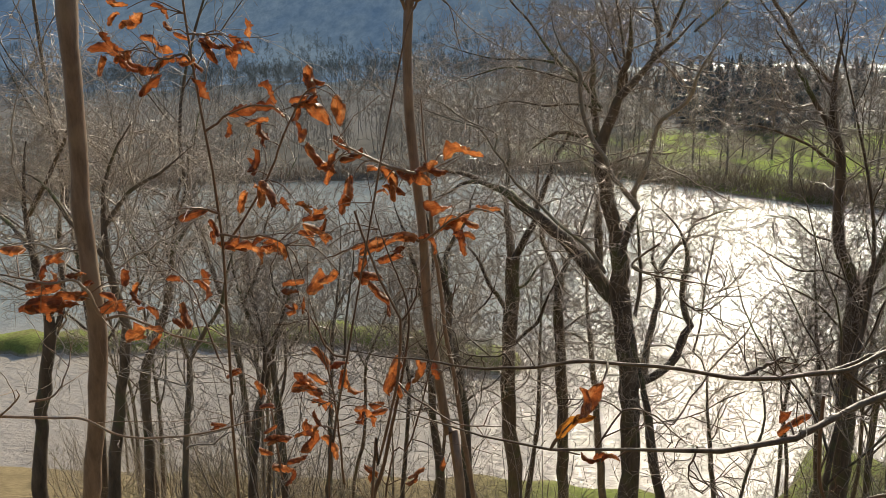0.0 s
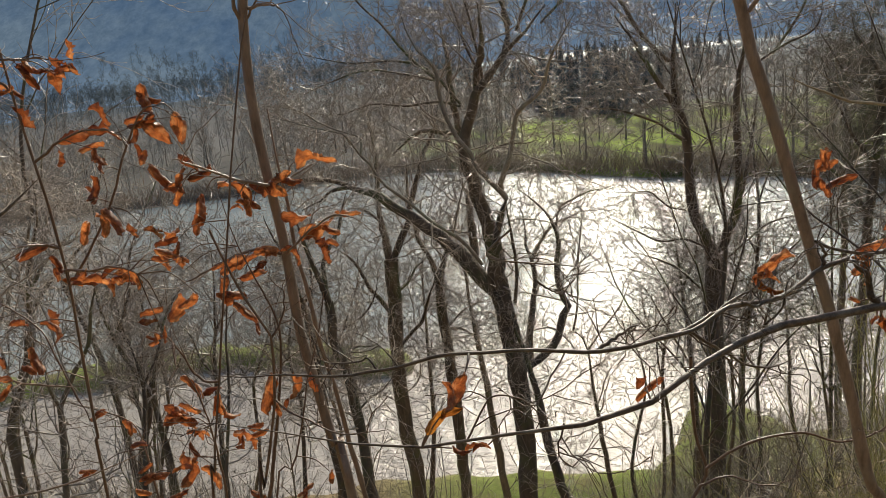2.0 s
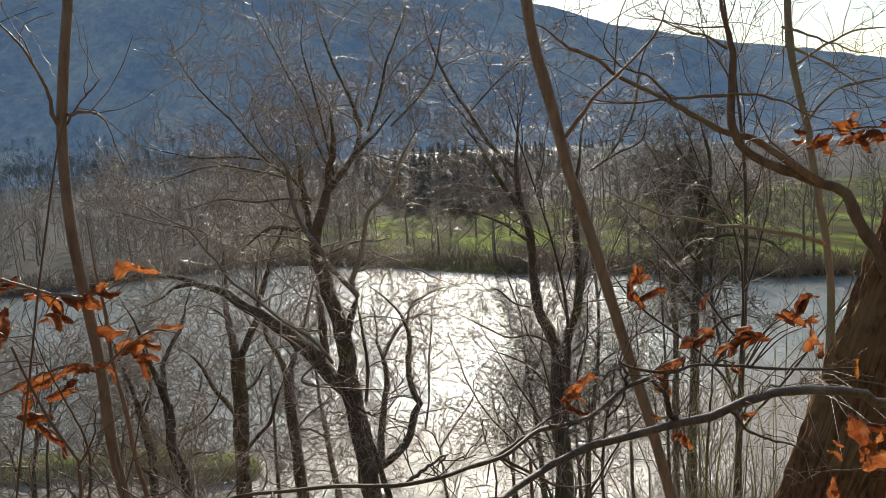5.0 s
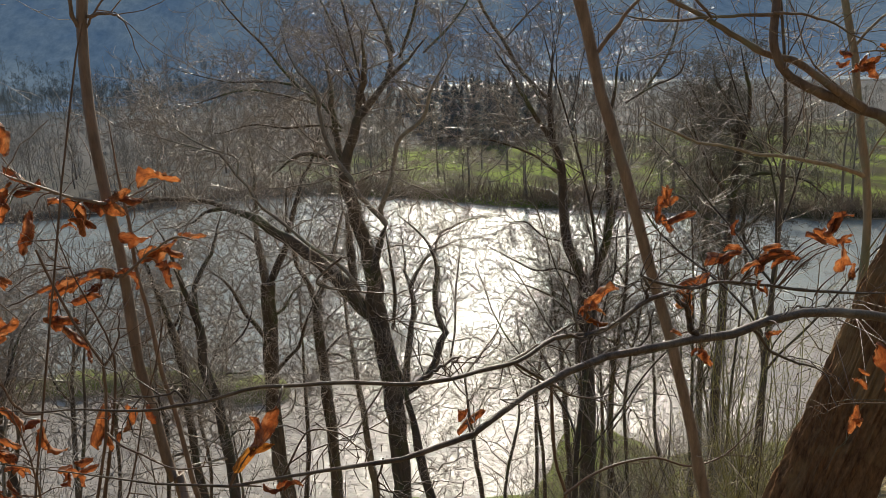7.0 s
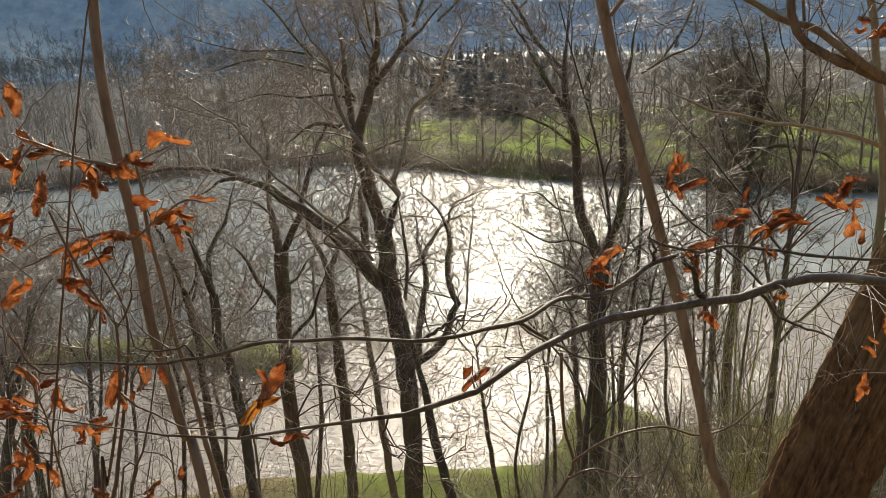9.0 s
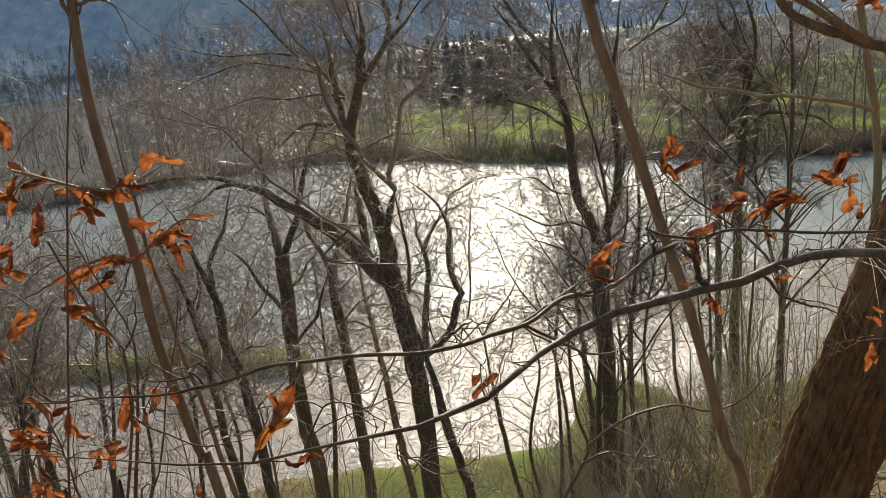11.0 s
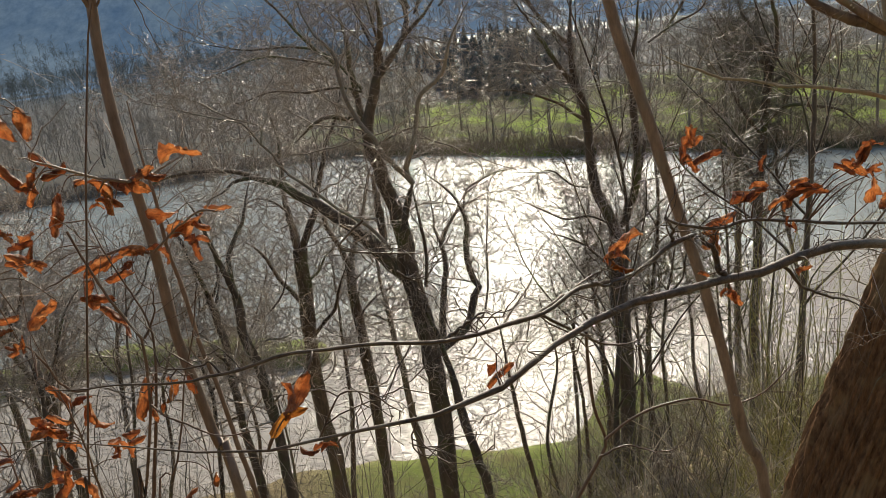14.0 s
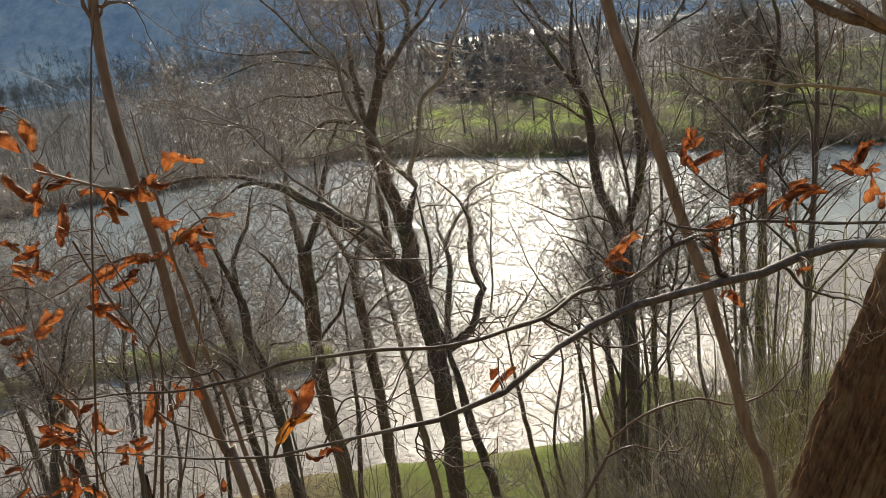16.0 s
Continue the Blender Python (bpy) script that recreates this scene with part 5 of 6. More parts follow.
s.append(("branch", [(0.081, 1.850, 26.245), (0.124, 1.826, 26.293), (0.172, 1.795, 26.332)], 0.0027, 0.0014))
path_sapling, path_sapling_parts = sapling("sapling", "slender tan sapling hung with dry orange beech leaves", "sapling", s, BARK_SAPLING, 402, [(3, 0.25, 0.22, 50, 8, 0.2, 0.03, 0.0012)])
hang(path_sapling, (0.216, 1.850, 23.070), [(-0.139, 1.800, 25.933, 0.098, -50), (-0.102, 1.800, 25.926, 0.064, 80), (-0.056, 1.800, 25.938, 0.082, 25), (-0.118, 1.800, 25.892, 0.069, 65), (-0.065, 1.800, 25.855, 0.095, 80), (0.013, 1.800, 25.890, 0.095, -40), (0.038, 1.800, 25.867, 0.064, -55), (0.078, 1.800, 25.898, 0.082, 10), (0.096, 1.800, 25.882, 0.064, -30), (0.129, 1.800, 25.904, 0.069, -20), (0.193, 1.800, 25.941, 0.108, 3), (0.024, 1.800, 25.854, 0.057, -60), (0.246, 1.800, 25.808, 0.072, -10), (0.174, 1.800, 25.791, 0.095, 15), (0.201, 1.800, 25.786, 0.064, -35), (0.181, 1.800, 25.737, 0.072, -70)], DRY)
hang(path_sapling, (0.216, 1.850, 23.070), [(0.110, 1.800, 25.737, 0.069, -50), (0.058, 1.800, 25.750, 0.069, 0), (-0.022, 1.800, 25.723, 0.082, 30), (0.010, 1.800, 25.699, 0.085, 10), (-0.051, 1.800, 25.685, 0.057, 60), (-0.029, 1.800, 25.655, 0.080, -20), (-0.012, 1.800, 25.614, 0.082, -45), (0.010, 1.800, 25.573, 0.039, -80), (0.031, 1.800, 25.723, 0.051, 30), (0.150, 1.800, 25.776, 0.064, 40)], DRY)

s = []
s.append(("trunk", [(-0.368, 1.650, 23.384), (-0.341, 1.650, 25.232), (-0.331, 1.650, 25.423), (-0.323, 1.650, 25.630), (-0.317, 1.650, 25.753), (-0.323, 1.650, 25.931), (-0.335, 1.650, 26.067), (-0.344, 1.650, 26.187), (-0.349, 1.650, 26.292), (-0.348, 1.650, 26.373)], 0.0049, 0.0024))
s.append(("branch", [(-0.330, 1.650, 26.011), (-0.255, 1.635, 26.051), (-0.190, 1.615, 26.064), (-0.130, 1.593, 26.050)], 0.0030, 0.0018))
s.append(("branch", [(-0.342, 1.650, 26.144), (-0.350, 1.631, 26.167), (-0.382, 1.606, 26.160), (-0.404, 1.579, 26.183)], 0.0030, 0.0018))
s.append(("branch", [(-0.322, 1.650, 25.790), (-0.257, 1.631, 25.789), (-0.201, 1.607, 25.797), (-0.150, 1.580, 25.783)], 0.0030, 0.0018))
s.append(("branch", [(-0.319, 1.650, 25.837), (-0.341, 1.596, 25.858), (-0.349, 1.525, 25.870)], 0.0030, 0.0018))
s.append(("branch", [(-0.341, 1.700, 25.741), (-0.237, 1.679, 25.871), (-0.143, 1.651, 26.029), (-0.089, 1.620, 26.093), (-0.027, 1.587, 26.080)], 0.0031, 0.0019))
s.append(("branch", [(-0.350, 1.650, 26.209), (-0.291, 1.613, 26.204), (-0.228, 1.565, 26.204)], 0.0024, 0.0012))
leafy_shoot, leafy_shoot_parts = sapling("shoot", "thin brown beech shoot thick with curled orange leaves", "shoot", s, BARK_STEM, 403, [(4, 0.2, 0.16, 50, 7, 0.22, 0.02, 0.0011)])
hang(leafy_shoot, (-0.368, 1.650, 23.384), [(-0.495, 1.650, 26.267, 0.057, -10), (-0.456, 1.650, 26.234, 0.059, 35), (-0.398, 1.650, 26.256, 0.050, -40), (-0.389, 1.650, 26.226, 0.033, -50), (-0.361, 1.650, 26.202, 0.050, -30), (-0.426, 1.650, 26.195, 0.061, -35), (-0.520, 1.650, 26.177, 0.099, -15), (-0.542, 1.650, 26.153, 0.059, 60), (-0.477, 1.650, 26.151, 0.075, -35), (-0.428, 1.650, 26.146, 0.075, 20), (-0.445, 1.650, 26.110, 0.078, 42), (-0.455, 1.650, 26.096, 0.042, 60), (-0.364, 1.650, 26.164, 0.052, -10), (-0.332, 1.650, 26.143, 0.047, -35), (-0.335, 1.650, 26.095, 0.066, -60), (-0.304, 1.650, 26.171, 0.075, -65)], DRY)
hang(leafy_shoot, (-0.368, 1.650, 23.384), [(-0.293, 1.650, 26.189, 0.052, -35), (-0.252, 1.650, 26.181, 0.064, -55), (-0.229, 1.650, 26.175, 0.052, -10), (-0.257, 1.650, 26.156, 0.052, -75), (-0.392, 1.650, 26.156, 0.059, 15), (-0.496, 1.650, 26.168, 0.059, 30), (-0.241, 1.650, 26.047, 0.078, 10), (-0.183, 1.650, 26.052, 0.073, -20), (-0.205, 1.650, 26.006, 0.052, -55), (-0.279, 1.650, 26.013, 0.038, 80), (-0.095, 1.650, 26.106, 0.075, -75), (-0.107, 1.650, 26.067, 0.073, 18), (-0.129, 1.650, 26.045, 0.052, 70), (-0.126, 1.650, 26.005, 0.050, -80), (-0.085, 1.650, 26.044, 0.087, -42), (-0.042, 1.650, 26.048, 0.073, -85)], DRY)
hang(leafy_shoot, (-0.368, 1.650, 23.384), [(-0.229, 1.650, 25.948, 0.064, 75), (-0.262, 1.650, 25.864, 0.066, 65), (-0.203, 1.650, 25.876, 0.078, -55), (-0.175, 1.650, 25.852, 0.047, -70), (-0.379, 1.650, 25.834, 0.087, 15), (-0.331, 1.650, 25.803, 0.052, -60), (-0.296, 1.650, 25.774, 0.078, 20), (-0.253, 1.650, 25.753, 0.087, -30), (-0.196, 1.650, 25.760, 0.075, -40), (-0.226, 1.650, 25.778, 0.059, 15), (-0.127, 1.650, 25.845, 0.052, -40), (-0.106, 1.650, 25.797, 0.075, -30), (-0.085, 1.650, 25.803, 0.052, 60), (-0.435, 1.650, 25.688, 0.052, -5), (-0.372, 1.650, 25.667, 0.064, -60), (-0.419, 1.650, 25.604, 0.073, -70)], DRY)
hang(leafy_shoot, (-0.368, 1.650, 23.384), [(-0.285, 1.650, 25.759, 0.059, -10), (-0.165, 1.650, 25.678, 0.064, 20), (-0.085, 1.650, 25.698, 0.064, 30), (-0.153, 1.650, 25.627, 0.040, 80)], DRY)

s = []
s.append(("trunk", [(-0.249, 1.750, 23.325), (-0.047, 1.750, 25.130), (-0.029, 1.750, 25.196), (0.003, 1.750, 25.307), (0.030, 1.750, 25.412), (0.042, 1.750, 25.503), (0.046, 1.750, 25.565), (0.035, 1.750, 25.596), (0.002, 1.750, 25.665), (-0.025, 1.750, 25.743), (-0.047, 1.750, 25.821)], 0.0063, 0.0025))
s.append(("branch", [(0.046, 1.750, 25.565), (0.069, 1.750, 25.596), (0.085, 1.750, 25.638), (0.089, 1.750, 25.687)], 0.0031, 0.0013))
s.append(("branch", [(0.031, 1.750, 25.419), (0.068, 1.710, 25.404), (0.119, 1.670, 25.392), (0.179, 1.630, 25.378), (0.231, 1.590, 25.391), (0.294, 1.550, 25.413)], 0.0025, 0.0013))
knee_shoot, knee_shoot_parts = sapling("shoot", "slender red-brown shoot bent like a knee", "shoot", s, BARK_STEM, 411, [(4, 0.2, 0.16, 50, 7, 0.22, 0.02, 0.0011)])

s = []
s.append(("trunk", [(-0.283, 1.720, 23.345), (-0.141, 1.720, 25.172), (-0.128, 1.720, 25.238), (-0.101, 1.720, 25.373), (-0.075, 1.720, 25.487), (-0.051, 1.720, 25.598), (-0.025, 1.720, 25.716), (0.001, 1.720, 25.830), (0.026, 1.720, 25.940), (0.053, 1.720, 26.046), (0.079, 1.720, 26.148), (0.094, 1.720, 26.208), (0.108, 1.720, 26.246)], 0.0042, 0.0018))
s.append(("branch", [(-0.075, 1.720, 25.487), (-0.101, 1.720, 25.492), (-0.123, 1.720, 25.509), (-0.144, 1.720, 25.558), (-0.167, 1.720, 25.600), (-0.194, 1.720, 25.624)], 0.0031, 0.0018))
tall_shoot, tall_shoot_parts = sapling("shoot", "tall thin upright red-brown shoot", "shoot", s, BARK_STEM, 412, [(5, 0.2, 0.18, 50, 7, 0.22, 0.02, 0.0011)])

s = []
s.append(("trunk", [(-0.191, 1.750, 23.300), (-0.018, 1.750, 25.047), (0.048, 1.750, 25.251), (0.085, 1.750, 25.363), (0.109, 1.750, 25.459), (0.146, 1.750, 25.551), (0.175, 1.750, 25.655)], 0.0058, 0.0013))
s.append(("stem", [(-0.074, 1.800, 25.024), (-0.029, 1.800, 25.165), (0.014, 1.800, 25.330), (0.046, 1.800, 25.489), (0.054, 1.800, 25.567), (0.032, 1.800, 25.646), (0.013, 1.800, 25.710), (-0.016, 1.800, 25.821), (-0.032, 1.800, 25.928)], 0.0060, 0.0013))
s.append(("branch", [(-0.113, 1.750, 25.147), (-0.113, 1.734, 25.304), (-0.115, 1.713, 25.427), (-0.132, 1.691, 25.519), (-0.144, 1.666, 25.557)], 0.0032, 0.0013))
s.append(("branch", [(-0.271, 1.750, 25.162), (-0.292, 1.782, 25.294), (-0.328, 1.823, 25.365), (-0.423, 1.869, 25.388)], 0.0032, 0.0013))
s.append(("branch", [(-0.401, 1.750, 25.463), (-0.435, 1.773, 25.539), (-0.472, 1.802, 25.614), (-0.531, 1.835, 25.656), (-0.618, 1.870, 25.701)], 0.0026, 0.0013))
low_shoot, low_shoot_parts = sapling("shoot", "thin stem low on the slope with scattered dry leaves", "shoot", s, BARK_STEM, 404, [(5, 0.2, 0.2, 50, 7, 0.22, 0.02, 0.0011)])
hang(low_shoot, (-0.191, 1.750, 23.300), [(-0.146, 1.750, 25.470, 0.080, -50), (-0.108, 1.750, 25.464, 0.068, 20), (-0.082, 1.750, 25.408, 0.093, -60), (-0.102, 1.750, 25.421, 0.063, 70), (-0.193, 1.750, 25.397, 0.080, 10), (-0.166, 1.750, 25.391, 0.050, -40), (-0.306, 1.750, 25.386, 0.055, -60), (-0.288, 1.750, 25.343, 0.055, 10), (-0.366, 1.750, 25.425, 0.048, 20), (-0.423, 1.750, 25.291, 0.053, 0), (0.020, 1.750, 25.432, 0.110, 80), (0.032, 1.750, 25.397, 0.063, -70), (0.081, 1.750, 25.447, 0.083, 75), (-0.046, 1.750, 25.330, 0.080, -50), (-0.018, 1.750, 25.338, 0.055, 20), (-0.181, 1.750, 25.281, 0.055, 40)], DRY)
hang(low_shoot, (-0.191, 1.750, 23.300), [(-0.202, 1.750, 25.272, 0.063, 10), (-0.141, 1.750, 25.245, 0.080, -60), (-0.275, 1.750, 25.254, 0.055, 20), (-0.236, 1.750, 25.203, 0.055, 30), (-0.267, 1.750, 25.179, 0.063, -20), (-0.171, 1.750, 25.318, 0.050, -70), (-0.040, 1.750, 25.182, 0.058, -50), (0.125, 1.750, 25.205, 0.058, 80), (-0.060, 1.750, 25.322, 0.050, 60), (-0.306, 1.750, 25.223, 0.045, -30), (-0.247, 1.750, 25.157, 0.055, 60), (-0.287, 1.750, 25.284, 0.045, 30)], DRY)
hang(low_shoot, (-0.191, 1.750, 23.300), [(-0.143, 1.750, 25.799, 0.075, 20), (-0.158, 1.750, 25.759, 0.058, -40), (-0.120, 1.750, 25.759, 0.050, -75), (-0.042, 1.750, 25.740, 0.050, 10), (-0.145, 1.750, 25.659, 0.083, 60), (-0.208, 1.750, 25.589, 0.050, 50), (-0.270, 1.750, 25.260, 0.075, 10), (-0.197, 1.750, 25.410, 0.075, -35), (-0.174, 1.750, 25.385, 0.063, -30), (-0.186, 1.750, 25.263, 0.100, 60), (-0.158, 1.750, 25.354, 0.050, -40), (0.065, 1.750, 25.186, 0.055, 30)], DRY)

s = []
s.append(("trunk", [(1.653, 1.900, 23.268), (1.551, 1.900, 24.687), (1.484, 1.900, 24.956), (1.451, 1.900, 25.094), (1.416, 1.900, 25.228), (1.380, 1.900, 25.376), (1.355, 1.900, 25.487), (1.320, 1.900, 25.612), (1.286, 1.900, 25.734), (1.240, 1.900, 25.910), (1.202, 1.900, 26.053), (1.172, 1.900, 26.190), (1.129, 1.900, 26.325), (1.103, 1.900, 26.429), (1.087, 1.900, 26.581), (1.082, 1.900, 26.728)], 0.0154, 0.0133))
s.append(("branch", [(1.179, 1.900, 26.152), (1.212, 1.881, 26.198), (1.249, 1.856, 26.250), (1.325, 1.828, 26.321), (1.368, 1.798, 26.379), (1.396, 1.767, 26.460)], 0.0056, 0.0021))
leaning_sapling, leaning_sapling_parts = sapling("sapling", "tan-barked leaning sapling with a few dry leaves", "sapling", s, BARK_SAPLING, 405, [(3, 0.3, 0.25, 50, 8, 0.2, 0.03, 0.0012)])
hang(leaning_sapling, (1.653, 1.900, 23.268), [(1.315, 1.850, 25.780, 0.087, 75), (1.368, 1.850, 25.755, 0.085, 20), (1.328, 1.850, 25.748, 0.066, -60), (1.338, 1.850, 25.796, 0.053, 20), (1.510, 1.850, 25.721, 0.048, 75)], DRY)

s = []
s.append(("trunk", [(2.590, 2.900, 23.464), (2.598, 2.900, 23.902), (2.638, 2.900, 24.431), (2.682, 2.900, 24.937), (2.700, 2.900, 25.330), (2.671, 2.900, 25.620), (2.617, 2.900, 25.903), (2.564, 2.900, 26.177), (2.513, 2.900, 26.399), (2.476, 2.900, 26.699), (2.460, 2.900, 26.988)], 0.0181, 0.0128))
s.append(("branch", [(2.681, 2.900, 25.625), (2.607, 2.891, 25.657), (2.499, 2.879, 25.689), (2.345, 2.866, 25.721), (2.101, 2.852, 25.778), (1.889, 2.837, 25.832), (1.683, 2.821, 25.933)], 0.0096, 0.0043))
s.append(("branch", [(2.577, 2.900, 26.132), (2.667, 2.868, 26.236), (2.761, 2.826, 26.272), (2.870, 2.780, 26.284)], 0.0064, 0.0032))
s.append(("branch", [(2.526, 2.900, 26.355), (2.666, 2.935, 26.418), (2.859, 2.980, 26.483), (3.087, 3.030, 26.504)], 0.0064, 0.0032))
s.append(("branch", [(2.489, 2.900, 26.431), (2.616, 2.950, 26.401), (2.756, 3.000, 26.358), (2.901, 3.050, 26.297), (3.135, 3.100, 26.203)], 0.0064, 0.0025))
s.append(("branch", [(2.471, 2.900, 26.505), (2.528, 2.833, 26.467), (2.595, 2.767, 26.416), (2.682, 2.700, 26.371)], 0.0060, 0.0025))
grey_sapling, grey_sapling_parts = sapling("sapling", "thin grey-green sapling beside the big trunk", "sapling", s, BARK_DULL, 406, [(6, 0.3, 0.4, 50, 8, 0.2, 0.03, 0.0016), (3, 0.2, 0.18, 48, 5, 0.25, 0.0, 0.0012)])

s = []
s.append(("limb", [(2.487, 2.350, 25.609), (2.343, 2.350, 25.865), (2.284, 2.350, 25.929), (2.203, 2.350, 25.952), (2.103, 2.350, 25.984), (2.004, 2.350, 26.026), (1.930, 2.350, 26.082), (1.899, 2.350, 26.146), (1.896, 2.350, 26.231), (1.901, 2.350, 26.315), (1.894, 2.350, 26.398), (1.875, 2.350, 26.481), (1.864, 2.350, 26.579)], 0.0210, 0.0110))
s.append(("branch", [(2.208, 2.330, 25.947), (2.094, 2.339, 26.022), (2.002, 2.348, 26.079), (1.902, 2.357, 26.120), (1.803, 2.366, 26.176), (1.715, 2.375, 26.240), (1.627, 2.385, 26.286), (1.541, 2.394, 26.331), (1.456, 2.403, 26.393), (1.372, 2.412, 26.445), (1.306, 2.421, 26.481), (1.240, 2.430, 26.516)], 0.0140, 0.0042))
s.append(("branch", [(1.885, 2.330, 26.239), (1.793, 2.350, 26.245), (1.693, 2.370, 26.240), (1.575, 2.390, 26.236), (1.493, 2.410, 26.251), (1.411, 2.430, 26.272)], 0.0060, 0.0025))
s.append(("branch", [(2.591, 2.200, 26.163), (2.397, 2.168, 26.122), (2.202, 2.128, 26.116), (1.942, 2.082, 26.124)], 0.0049, 0.0024))
s.append(("branch", [(2.549, 2.200, 24.867), (2.343, 2.171, 25.004), (2.164, 2.134, 25.054), (2.000, 2.093, 25.092)], 0.0049, 0.0024))
s.append(("branch", [(2.624, 2.200, 25.294), (2.372, 2.163, 25.290), (2.165, 2.116, 25.351), (1.928, 2.063, 25.390)], 0.0040, 0.0016))
s.append(("branch", [(1.887, 2.330, 26.244), (1.970, 2.305, 26.232), (2.048, 2.280, 26.204), (2.106, 2.255, 26.164), (2.162, 2.230, 26.147)], 0.0050, 0.0022))
s.append(("branch", [(1.690, 2.330, 26.238), (1.606, 2.305, 26.305), (1.507, 2.280, 26.338), (1.445, 2.255, 26.399), (1.452, 2.230, 26.471)], 0.0045, 0.0020))
s.append(("branch", [(1.882, 2.330, 26.380), (1.818, 2.363, 26.427), (1.744, 2.397, 26.459), (1.651, 2.430, 26.516)], 0.0045, 0.0020))
big_trunk, big_trunk_parts = sapling("leaning_tree", "big leaning tree trunk with ridged brown bark", "tree", s, BARK_LIMB, 407, [(5, 0.25, 0.42, 52, 9, 0.26, 0.02, 0.0015), (3, 0.2, 0.2, 50, 6, 0.32, 0.0, 0.0011)])

part("trunk", ridged([(1.794, 2.400, 23.560), (2.146, 2.400, 24.460), (2.241, 2.400, 24.702), (2.338, 2.400, 24.931), (2.431, 2.400, 25.153), (2.515, 2.400, 25.369), (2.609, 2.400, 25.577), (2.716, 2.400, 25.815), (2.832, 2.400, 26.080), (2.963, 2.400, 26.418), (3.074, 2.400, 26.845), (3.114, 2.400, 27.336)], 0.150, 0.136, (2.487, 2.350, 25.609), 5), big_trunk, "leaning trunk of ridged brown bark")
hang(big_trunk_parts[3], (2.487, 2.350, 25.609), [(1.970, 2.100, 26.119, 0.070, -12), (2.029, 2.100, 26.086, 0.097, 14), (2.094, 2.100, 26.114, 0.101, -29), (2.048, 2.100, 26.077, 0.085, -57), (2.142, 2.100, 26.079, 0.103, 33), (2.199, 2.100, 26.108, 0.126, -16), (2.141, 2.100, 26.128, 0.081, 5), (2.257, 2.100, 26.087, 0.098, 23), (2.246, 2.100, 26.121, 0.084, -20), (2.335, 2.100, 26.099, 0.128, -4)], DRY)
hang(big_trunk_parts[4], (2.487, 2.350, 25.609), [(1.664, 1.500, 25.486, 0.108, -59), (1.693, 1.500, 25.449, 0.094, 68), (1.730, 1.500, 25.404, 0.110, 15), (1.721, 1.500, 25.484, 0.076, 1), (1.612, 1.500, 25.364, 0.067, -74), (1.608, 1.500, 25.443, 0.048, -34), (1.788, 1.500, 25.434, 0.098, 31)], DRY)
hang(big_trunk_parts[5], (2.487, 2.350, 25.609), [(1.908, 1.800, 25.514, 0.067, -84)], YELLOW)
s = []
s.append(("limb", [(3.300, 1.500, 24.398), (3.200, 1.480, 24.648), (2.850, 1.440, 25.250), (2.300, 1.400, 25.480), (1.579, 1.290, 25.636), (1.469, 1.260, 25.671), (1.196, 1.161, 25.728), (1.136, 1.139, 25.731), (1.078, 1.116, 25.736), (1.023, 1.093, 25.747), (0.972, 1.073, 25.757), (0.840, 1.020, 25.767), (0.782, 0.981, 25.771), (0.745, 0.956, 25.772), (0.710, 0.930, 25.768), (0.678, 0.912, 25.755), (0.647, 0.894, 25.745), (0.618, 0.879, 25.741), (0.591, 0.873, 25.737), (0.506, 0.862, 25.744), (0.476, 0.865, 25.739), (0.445, 0.867, 25.732), (0.421, 0.869, 25.731), (0.398, 0.873, 25.731), (0.350, 0.885, 25.733), (0.297, 0.899, 25.739), (0.222, 0.908, 25.753), (0.175, 0.917, 25.758), (0.114, 0.930, 25.761), (0.078, 0.936, 25.763)], 0.024, 0.0011))
s.append(("twig", [(1.021, 1.092, 25.747), (1.005, 1.085, 25.769), (0.998, 1.082, 25.793), (0.981, 1.076, 25.814), (0.963, 1.069, 25.823)], 0.0051, 0.0031))
s.append(("twig", [(0.981, 1.100, 25.814), (0.939, 1.084, 25.810), (0.900, 1.069, 25.793), (0.862, 1.054, 25.785), (0.813, 1.024, 25.794), (0.775, 0.999, 25.800), (0.748, 0.979, 25.795), (0.721, 0.960, 25.792), (0.674, 0.933, 25.796), (0.637, 0.910, 25.800), (0.604, 0.903, 25.803), (0.579, 0.898, 25.807), (0.537, 0.891, 25.816), (0.495, 0.894, 25.819), (0.460, 0.897, 25.819), (0.424, 0.900, 25.821), (0.399, 0.906, 25.814), (0.373, 0.912, 25.806), (0.348, 0.918, 25.804), (0.317, 0.925, 25.800), (0.269, 0.933, 25.803), (0.233, 0.937, 25.805), (0.196, 0.943, 25.803), (0.153, 0.952, 25.806)], 0.0035, 0.0014))
s.append(("twig", [(0.939, 1.084, 25.810), (0.942, 1.085, 25.830), (0.929, 1.080, 25.849)], 0.0027, 0.0015))
s.append(("twig", [(0.942, 1.110, 25.840), (0.968, 1.120, 25.824), (1.003, 1.133, 25.811), (1.047, 1.149, 25.801), (1.090, 1.166, 25.801), (1.184, 1.203, 25.778), (1.285, 1.240, 25.750), (1.404, 1.280, 25.722), (1.502, 1.307, 25.704)], 0.0024, 0.0028))
s.append(("twig", [(0.800, 1.008, 25.802), (0.824, 1.024, 25.790), (0.853, 1.042, 25.790), (0.895, 1.059, 25.793)], 0.0022, 0.0015))
s.append(("twig", [(0.596, 0.911, 25.799), (0.627, 0.917, 25.816), (0.652, 0.927, 25.821)], 0.0026, 0.0010))
s.append(("twig", [(0.701, 0.966, 25.785), (0.740, 0.990, 25.789), (0.772, 1.012, 25.794), (0.806, 1.035, 25.800), (0.841, 1.057, 25.803)], 0.0028, 0.0011))
